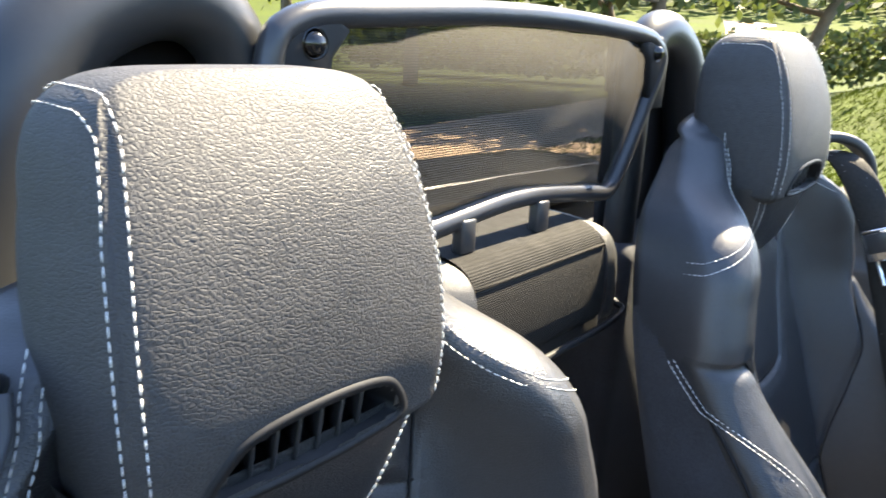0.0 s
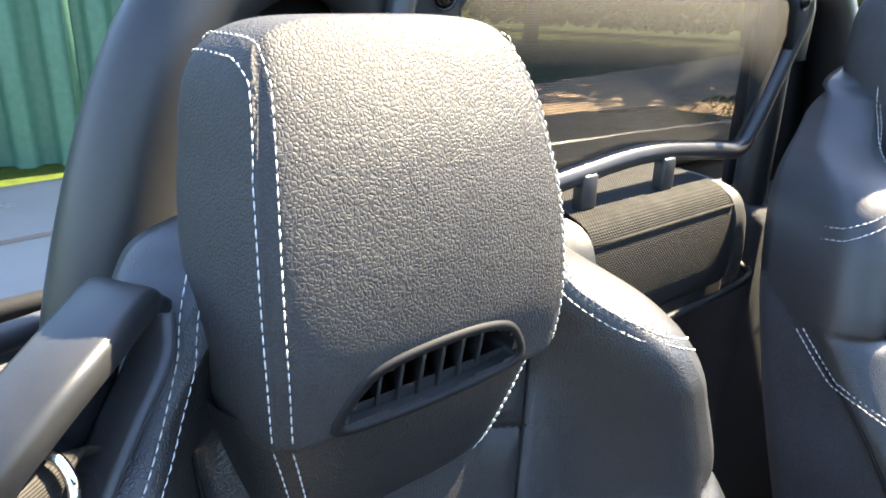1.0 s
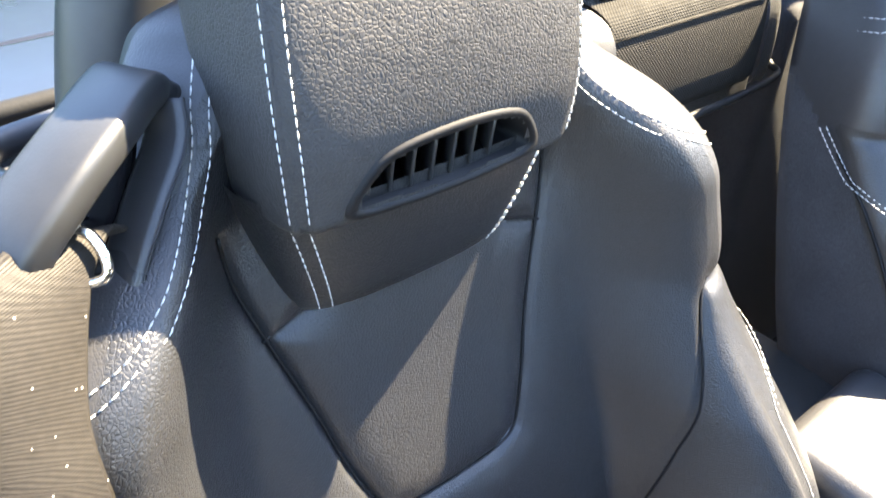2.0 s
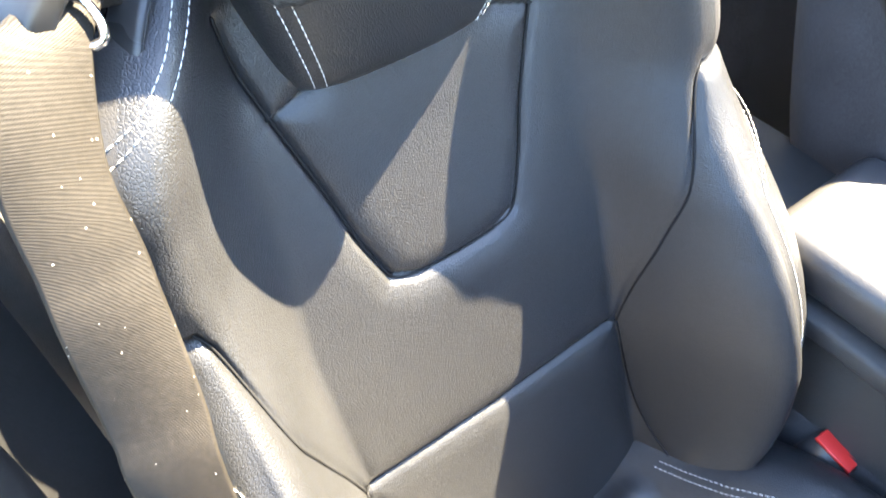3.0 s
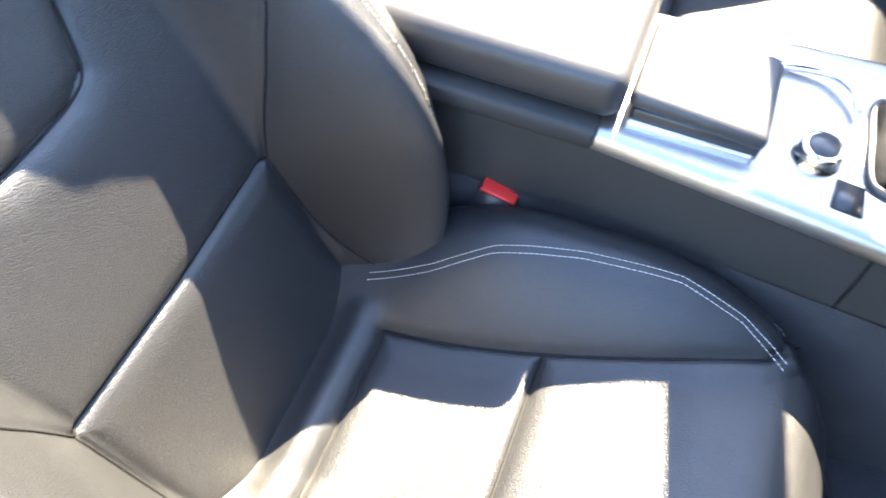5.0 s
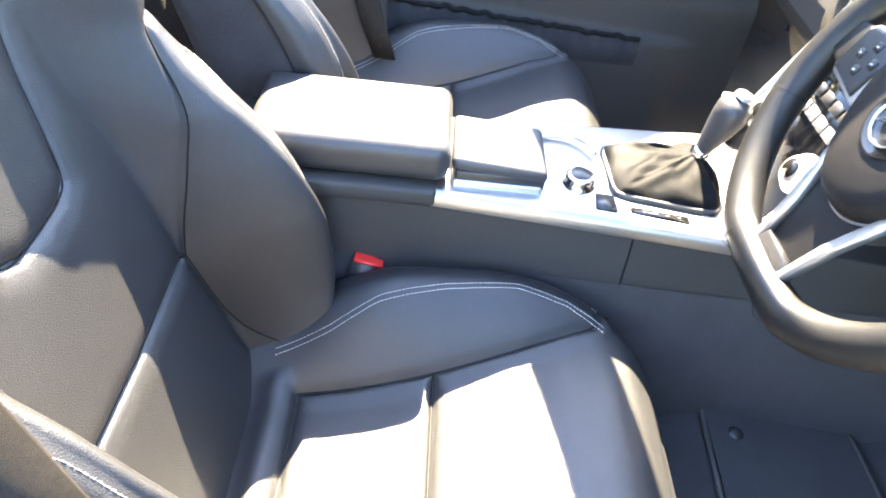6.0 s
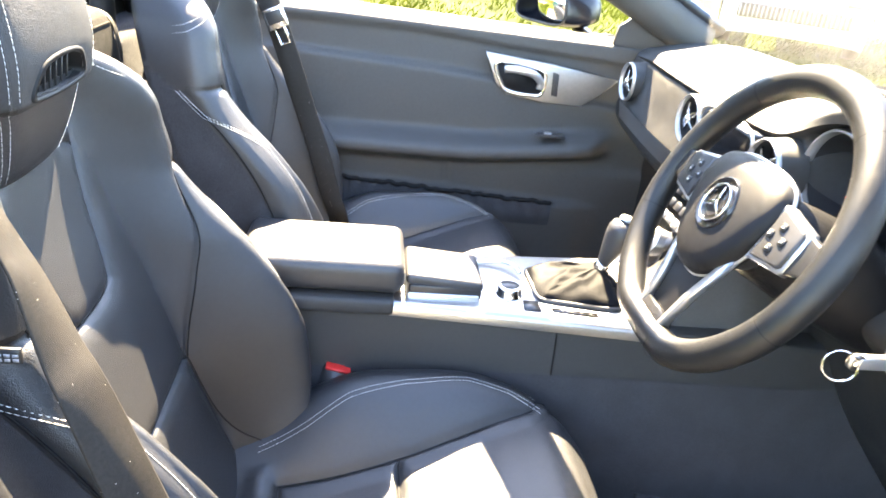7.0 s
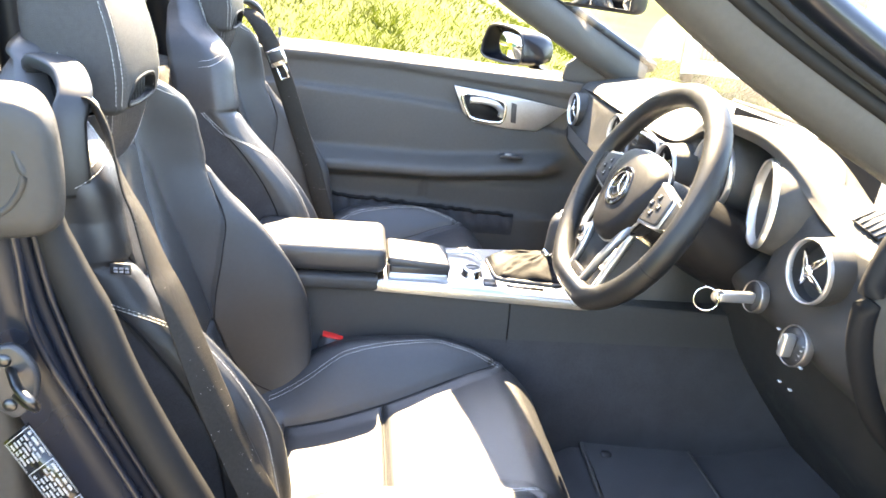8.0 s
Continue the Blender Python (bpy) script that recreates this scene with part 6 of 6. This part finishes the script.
part("grip_inlay", moved(box((-0.017, -0.0095, -0.006), (0.017, -0.006, 0.020), 0.001), TM), PLASTIC, pt, "dark grip")
part("tongue_loop", moved(tube([(-0.010, -0.002, -0.016), (0.010, -0.002, -0.016), (0.010, -0.002, -0.050), (-0.010, -0.002, -0.050)], 0.0038, 8, closed=True, up=(0, 1, 0)), TM), CHROME, pt)
buck = thing("belt_buckle", (0.25, -0.10, 0.38), "black belt buckle with a red release button", "belt buckle")
ax = Vector((0.22, -0.03, 0.97)).normalized()
def along(o, f, a=0.0, b=0.0):
    s = ax.cross(Vector((1, 0, 0))).normalized()
    r = s.cross(ax)
    return Vector(o) + ax * f + s * a + r * b
O = Vector((0.258, -0.106, 0.350))
blk = bmesh.new()
vs = [[blk.verts.new(along(O, f, b * 0.015, a * w)) for a, b in ((-1, -1), (1, -1), (1, 1), (-1, 1))] for f, w in ((0.0, 0.017), (0.05, 0.022), (0.098, 0.024))]
for i in range(2):
    for k in range(4):
        blk.faces.new((vs[i][k], vs[i][(k + 1) % 4], vs[i + 1][(k + 1) % 4], vs[i + 1][k]))
blk.faces.new(vs[0][::-1])
blk.faces.new(vs[2])
bmesh.ops.recalc_face_normals(blk, faces=blk.faces)
bmesh.ops.bevel(blk, geom=blk.edges[:], offset=0.003, segments=2, affect="EDGES")
part("buckle_case", blk, PLASTIC, buck)
part("release_button", plate([along(O, 0.0985, -0.012, -0.0205), along(O, 0.0985, 0.010, -0.0205), along(O, 0.0985, 0.010, 0.0205), along(O, 0.0985, -0.012, 0.0205)], 0.004, ax, 0.0015), RED, buck, "red release button")
part("buckle_stalk", tube([tuple(along(O, f)) for f in np.linspace(-0.10, 0.0, 8)], 0.010, 10), RUBBER, buck, "ribbed black sleeve")
for f in np.linspace(-0.06, -0.005, 7):
    part("sleeve_rib", ring(tuple(along(O, f)), tuple(ax), [(0.010, -0.002), (0.0125, 0), (0.010, 0.002)], 16), RUBBER, buck)
# front edge of the door opening
FP = smooth_line([(0.925, 0.945), (0.905, 0.90), (0.898, 0.83), (0.912, 0.765), (0.965, 0.675), (1.04, 0.60), (1.07, 0.50), (1.06, 0.40)], 40)
part("front_post", grid(np.array([[(x + 0.012 + 0.07 * f, -0.672 - 0.12 * f, z) for f in np.linspace(0, 1, 10)] for x, z in FP])), PANEL, car, "dark trimmed front door post")
part("door_seal", tube([(x + 0.006, -0.675, z) for x, z in FP], 0.013, 12, flat=1.2), RUBBER, car, "black rubber door seal")

# ---- outside ----
def ground_z(x, y):
    b = min(1, max(0, (y - 6.6) / 5.0))
    w = 1 / (1 + math.exp(-max(-40, min(40, (x + 1.0 + 0.10 * y) / 0.8))))
    far = math.hypot(x, y)
    w = w / (1 + math.exp(max(-40, min(40, (x - 2.6) / 0.7))))
    return 1.25 * b * b * (3 - 2 * b) * w + 0.05 * noise.noise((x * 0.25, y * 0.25, 0)) * min(1, max(0, (far - 3) / 4)) + 5.5 * max(0, min(1, (far - 22) / 45)) ** 1.3
gx = np.concatenate([-np.geomspace(900, 6, 24), np.linspace(-5.8, 10, 60), np.geomspace(10.3, 900, 24)])
gy = np.concatenate([-np.geomspace(900, 6, 22), np.linspace(-5.8, 12, 70), np.geomspace(12.3, 900, 24)])
GRASS = material("sunlit_grass", (0.036, 0.050, 0.006), 0.95, spec=0.1, vary=0.4, scale=3.0, bump=1.0, bump_scale=60, tint=(0.048, 0.066, 0.009))
ROAD = material("pale_gravel_road", (0.34, 0.24, 0.15), 0.95, vary=0.12, scale=12, bump=1.0, bump_scale=90)
solid("ground", grid(np.array([[(x, y, ground_z(x, y)) for y in gy] for x in gx])), GRASS, "bright sunlit grass", "grass", kind="structure")
rd = []
for s in np.linspace(-2.0, 40, 90):
    c = np.array([-3.4 - 0.13 * s - 0.004 * s * s * (s > 0), 5.0 + s])
    rd.append([(c[0] + w, c[1], ground_z(c[0] + w, c[1]) + 0.03 - 0.012 * abs(w) / 2) for w in np.linspace(-2.4, 0.7, 12)])
solid("road", grid(np.array(rd)), ROAD, "pale tan gravel drive in the sun", "road", kind="structure")
DRIVE = material("grey_drive", (0.20, 0.185, 0.165), 0.9, vary=0.2, scale=14, bump=1.0, bump_scale=120)
solid("pavement", grid(np.array([[(x, y, 0.012 + ground_z(x, y)) for y in np.linspace(-4, 1.5, 12)] for x in np.linspace(-1.1, 5, 14)])), DRIVE, "grey gravel standing under the car", "pavement", kind="structure")
# grass blades on the bank beside the car
BLADE = leafy(material("grass_blade", (0.034, 0.050, 0.005), 0.9, spec=0.08, vary=0.4, scale=1.5, tint=(0.056, 0.074, 0.009)))
rng = np.random.default_rng(7)
n = 64000
bx, by = rng.uniform(-4, 9, n), 1.7 + 10.0 * rng.random(n) ** 1.6
clump = np.array([noise.noise((a * 0.9, b * 0.9, 3.0)) for a, b in zip(bx, by)])
verts, faces = [], []
for a, b, c, r1, r2, r3 in zip(bx, by, clump, rng.random(n), rng.random(n), rng.random(n)):
    h = 0.03 + 0.045 * r1 + 0.10 * max(0, c)
    w = 0.004 + 0.006 * r2
    t = r3 * 6.28
    z0 = ground_z(a, b)
    dx, dy = math.cos(t) * w, math.sin(t) * w
    lx, ly = (r1 - 0.5) * h * 2.2, (r2 - 0.5) * h * 2.2
    k = len(verts)
    verts += [(a - dx, b - dy, z0), (a + dx, b + dy, z0), (a + lx * 0.4 + dx * 0.6, b + ly * 0.4 + dy * 0.6, z0 + h * 0.6), (a + lx, b + ly, z0 + h)]
    faces += [(k, k + 1, k + 2), (k, k + 2, k + 3)]
solid("grass_blades", from_arrays(verts, faces), BLADE, "long sunlit grass blades on the bank", "grass", kind="stuff", smooth=False)

# corrugated green fence
FENCE = material("green_painted_steel", (0.055, 0.135, 0.090), 0.5, vary=0.15, scale=6, bump=0.1, bump_scale=60)
fence = thing("corrugated_fence", (-4.3, 0.3, 0), "dark green corrugated steel fence standing on grass", "fence")
o, d = np.array([-4.42, 0.86]), np.array([-0.30, -0.95])
d /= np.linalg.norm(d)
nrm2 = np.array([-d[1], d[0]])
for k in range(8):
    rows = []
    for s in np.linspace(0, 1.0, 49):
        q = o + d * (k * 1.0 + s) + nrm2 * 0.045 * np.clip(1.8 * math.sin(s * 2 * math.pi * 4), -1, 1)
        rows.append([(q[0], q[1], z) for z in (-0.02, 1.2, 2.4)])
    part("sheet", grid(np.array(rows)), FENCE, fence)
    q = o + d * (k + 0.5) - nrm2 * 0.05
    part("post", box((q[0] - 0.04, q[1] - 0.04, -0.05), (q[0] + 0.04, q[1] + 0.04, 2.3), 0.005, 1), FENCE, fence)

# trees
BARK = material("tree_bark", (0.11, 0.085, 0.06), 0.9, vary=0.35, scale=14, bump=1.0, bump_scale=30)
LEAF = leafy(material("green_leaf", (0.05, 0.085, 0.018), 0.55, vary=0.4, scale=1.5, tint=(0.11, 0.13, 0.03)))
GOLD = leafy(material("yellow_leaf", (0.28, 0.19, 0.03), 0.55, vary=0.4, scale=1.5, tint=(0.36, 0.30, 0.06)))
def make_tree(name, x, y, height, spread, seed, label, leaf, clear=0.25, leaves=2600, size=0.16):
    rg = random.Random(seed)
    z0 = ground_z(x, y) - 0.05
    tree = thing(name, (x, y, z0), label, "tree", "trees round the drive")
    bms, tips = [], []
    def limb(a, dirn, length, r, depth):
        pts = [a]
        v = Vector(dirn).normalized()
        for k in range(5):
            v = (v + Vector((rg.uniform(-1, 1), rg.uniform(-1, 1), rg.uniform(-0.3, 0.7))) * 0.22).normalized()
            pts.append(pts[-1] + v * length / 5)
        bms.append(tube([tuple(p) for p in pts], list(np.linspace(r, r * 0.45, 6)), 7))
        if depth > 0:
            for k in range(2, 6):
                for _ in range(2 if depth > 1 else 1):
                    t = rg.uniform(0, 6.28)
                    limb(pts[k], (math.cos(t), math.sin(t), rg.uniform(0.05, 0.8)), length * rg.uniform(0.4, 0.65), r * 0.42, depth - 1)
        tips.extend(pts[2:])
    trunk_top = height * 0.62
    limb(Vector((x, y, z0)), (rg.uniform(-0.06, 0.06), rg.uniform(-0.06, 0.06), 1), trunk_top, height * 0.022, 2)
    for k in range(5):
        t = rg.uniform(0, 6.28)
        limb(Vector((x, y, z0 + height * rg.uniform(clear, 0.5))), (math.cos(t), math.sin(t), 0.45), spread * 0.9, height * 0.009, 1)
    part("trunk", joined(*bms), BARK, tree)
    verts, faces = [], []
    for _ in range(leaves):
        c = rg.choice(tips)
        if c.z < z0 + height * clear:
            c = c + Vector((0, 0, height * clear * 0.7))
        p = c + Vector((rg.gauss(0, 1), rg.gauss(0, 1), rg.gauss(0, 0.8))) * spread * 0.16
        u = Vector((rg.gauss(0, 1), rg.gauss(0, 1), rg.gauss(0, 1))).normalized()
        v = u.orthogonal().normalized()
        s = size * rg.uniform(0.6, 1.4)
        k = len(verts)
        verts += [p - u * s, p + v * s * 0.5, p + u * s, p - v * s * 0.5]
        faces.append((k, k + 1, k + 2, k + 3))
    part("crown", from_arrays(verts, faces), leaf, tree, smooth=False)
    return tree
make_tree("tree", -10.9, 10.8, 8, 4.0, 1, "broad green tree with a bare lower trunk", LEAF, 0.34, 9000, 0.2)
make_tree("tree", -6.2, 13.2, 8, 3.6, 2, "green tree with a thick bare trunk beside the drive", LEAF, 0.34, 9000, 0.2)
make_tree("tree", -8.2, 15.0, 8, 4.0, 3, "green tree beyond the drive", LEAF, 0.34, 4200)
make_tree("tree", -4.9, 17.6, 8, 4.0, 5, "green tree on the bank", LEAF, 0.3, 3600)
make_tree("tree", -6.7, 2.0, 3.4, 1.7, 4, "small golden autumn tree beside the fence", GOLD, 0.12, 4200, 0.07)
make_tree("tree", -17.0, 12.0, 9, 4.5, 6, "green tree behind the drive", LEAF, 0.24, 3000)
# hedge
rg = random.Random(9)
verts, faces = [], []
for _ in range(9000):
    s = rg.uniform(0, 1)
    p = Vector((-16 + 14 * s + rg.gauss(0, 0.35), 13.5 + 7 * s + rg.gauss(0, 0.4), 0.15 + 1.3 * rg.random() ** 0.8))
    p.z += ground_z(p.x, p.y)
    u = Vector((rg.gauss(0, 1), rg.gauss(0, 1), rg.gauss(0, 1))).normalized()
    v = u.orthogonal().normalized()
    q = 0.11 * rg.uniform(0.6, 1.4)
    k = len(verts)
    verts += [p - u * q, p + v * q * 0.5, p + u * q, p - v * q * 0.5]
    faces.append((k, k + 1, k + 2, k + 3))
solid("hedge", from_arrays(verts, faces), LEAF, "rough green hedge along the field", "hedge", kind="stuff", smooth=False)

# far woods on the rise behind the drive
rg = random.Random(12)
verts, faces = [], []
for _ in range(9000):
    t, r = rg.uniform(radians(88), radians(190)), rg.uniform(52, 66)
    x, y = r * math.cos(t), r * math.sin(t)
    p = Vector((x, y, ground_z(x, y) + (2.0 + 5.5 * abs(noise.noise((t * 9, 0.5, 2.0))) + 2.0) * rg.random() ** 0.8))
    u = Vector((rg.gauss(0, 1), rg.gauss(0, 1), rg.gauss(0, 1))).normalized()
    v = u.orthogonal().normalized()
    q = 0.55 * rg.uniform(0.6, 1.4)
    k = len(verts)
    verts += [p - u * q, p + v * q * 0.6, p + u * q, p - v * q * 0.6]
    faces.append((k, k + 1, k + 2, k + 3))
solid("far_woods", from_arrays(verts, faces), LEAF, "yellow-green woods on the rise behind the field", "woods", kind="stuff", smooth=False)

# corrugated shed beyond the bank
SHEET = material("grey_ribbed_sheet", (0.42, 0.44, 0.46), 0.5, vary=0.1, scale=4, bump=0.1, bump_scale=40)
shed = thing("metal_shed", (9.4, 6.9, 0.0), "pale grey corrugated metal shed", "shed")
o, d = np.array([7.35, 8.35]), np.array([0.81, -0.58])
for k in range(4):
    rows = []
    for s in np.linspace(0, 1.2, 61):
        q = o + d * (k * 1.2 + s) + np.array([-0.58, -0.81]) * 0.018 * np.clip(1.8 * math.sin(s * 2 * math.pi * 10 / 1.2), -1, 1)
        rows.append([(q[0], q[1], z) for z in (-0.1, 4.2)])
    part("wall_sheet", grid(np.array(rows)), SHEET, shed)
part("roof", plate([(7.2, 8.2, 4.2), (11.4, 5.2, 4.2), (13.0, 7.4, 4.6), (8.8, 10.4, 4.6)], 0.06, (0, 0, 1), 0.01), SHEET, shed)

# white car parked on the grass, its front towards the drive
WPAINT = material("white_car_paint", (0.78, 0.78, 0.77), 0.3, vary=0.03, coat=1.0)
wcar = thing("parked_car", (5.35, 7.5, 0.0), "white parked car with a dark ribbed grille on the grass", "car")
WM = Matrix.Translation((5.35, 7.5, 0.05)) @ Matrix.Rotation(radians(-29), 4, "Z")
def wpart(name, bm, mat, parent, label=""):
    return part(name, moved(bm, WM), mat, parent, label)
prof = smooth_line([(0.0, 0.20), (-0.06, 0.42), (-0.02, 0.66), (0.10, 0.80), (0.5, 0.90), (1.05, 0.98)], 30)
wpart("front_body", grid(np.array([[(-s * 0.85, x + 0.16 * abs(s) ** 3, z - 0.05 * s**4) for s in np.linspace(-1, 1, 40)] for x, z in prof])), WPAINT, wcar)
wpart("cabin", grid(np.array([[(-s * (0.80 - 0.13 * f), 1.05 + 0.75 * f + 0.10 * abs(s) ** 2, 0.97 + 0.50 * math.sin(f * 1.57)) for s in np.linspace(-1, 1, 20)] for f in np.linspace(0, 1, 10)])), GLOSS, wcar, "dark windscreen")
wpart("roof", grid(np.array([[(-s * 0.67, 1.8 + f, 1.47 - 0.04 * s * s) for s in np.linspace(-1, 1, 14)] for f in np.linspace(0, 1.4, 6)])), WPAINT, wcar)
for s in (-1, 1):
    wpart("body_side", grid(np.array([[(s * (0.86 + 0.03 * math.sin(f * 3)), x, 0.22 + 0.73 * f) for f in np.linspace(0, 1, 8)] for x in np.linspace(0.16, 3.6, 20)])), WPAINT, wcar)
    hl = wpart("headlight", box((s * 0.66 - 0.13, -0.02, 0.62), (s * 0.66 + 0.13, 0.16, 0.74), 0.03, 3), CHROME, wcar, "clear headlight")
    for y in (0.75, 3.0):
        w = wpart("wheel", ring((s * 0.80, y, 0.30), (s, 0, 0), [(0.19, 0.06), (0.27, 0.08), (0.31, 0.05), (0.31, -0.09), (0.2, -0.1)], 30), RUBBER, wcar)
        wpart("rim", ring((s * 0.80, y, 0.30), (s, 0, 0), [(0, 0.05), (0.15, 0.055), (0.195, 0.065)], 24), SILVER, w)
gr = wpart("grille", box((-0.66, -0.085, 0.38), (0.66, 0.02, 0.55), 0.03, 3), RUBBER, wcar, "dark ribbed grille")
for k in range(25):
    wpart("rib", box((-0.63 + 0.0525 * k - 0.008, -0.100, 0.395), (-0.63 + 0.0525 * k + 0.008, -0.08, 0.535), 0.003, 1), GREYPRINT, gr)

# driver's door, swung open
od = thing("driver_door", (1.06, -0.76, 0.36), "open driver door with dark grey inner panel", "car door")
OM = Matrix.Translation((1.06, -0.76, 0)) @ Matrix.Rotation(radians(62), 4, "Z")
def opart(name, bm, mat, label=""):
    return part(name, moved(bm, OM), mat, od, label)
opart("door_panel", grid(np.array([[(-x, 0.05 + 0.05 * math.exp(-(((z - 0.60) / 0.035) ** 4)) * (0.15 < x < 0.95) - max(0, z - 0.87) * 0.9, z) for z in np.linspace(0.22, 0.92, 50)] for x in np.linspace(0.02, 1.12, 40)])), PANEL, "dark grey moulded door panel")
opart("door_skin", grid(np.array([[(-x, -0.06 - 0.05 * math.sin(f * 2.6), 0.92 - 0.66 * f) for f in np.linspace(0, 1, 12)] for x in np.linspace(0.0, 1.14, 20)])), PAINT)
opart("window_sill", box((-1.12, -0.065, 0.900), (-0.02, 0.012, 0.925), 0.006), RUBBER)
for x in (0.0, 1.12):
    opart("door_edge", box((-x - 0.01, -0.075, 0.24), (-x + 0.01, 0.05, 0.90), 0.005), PAINT)
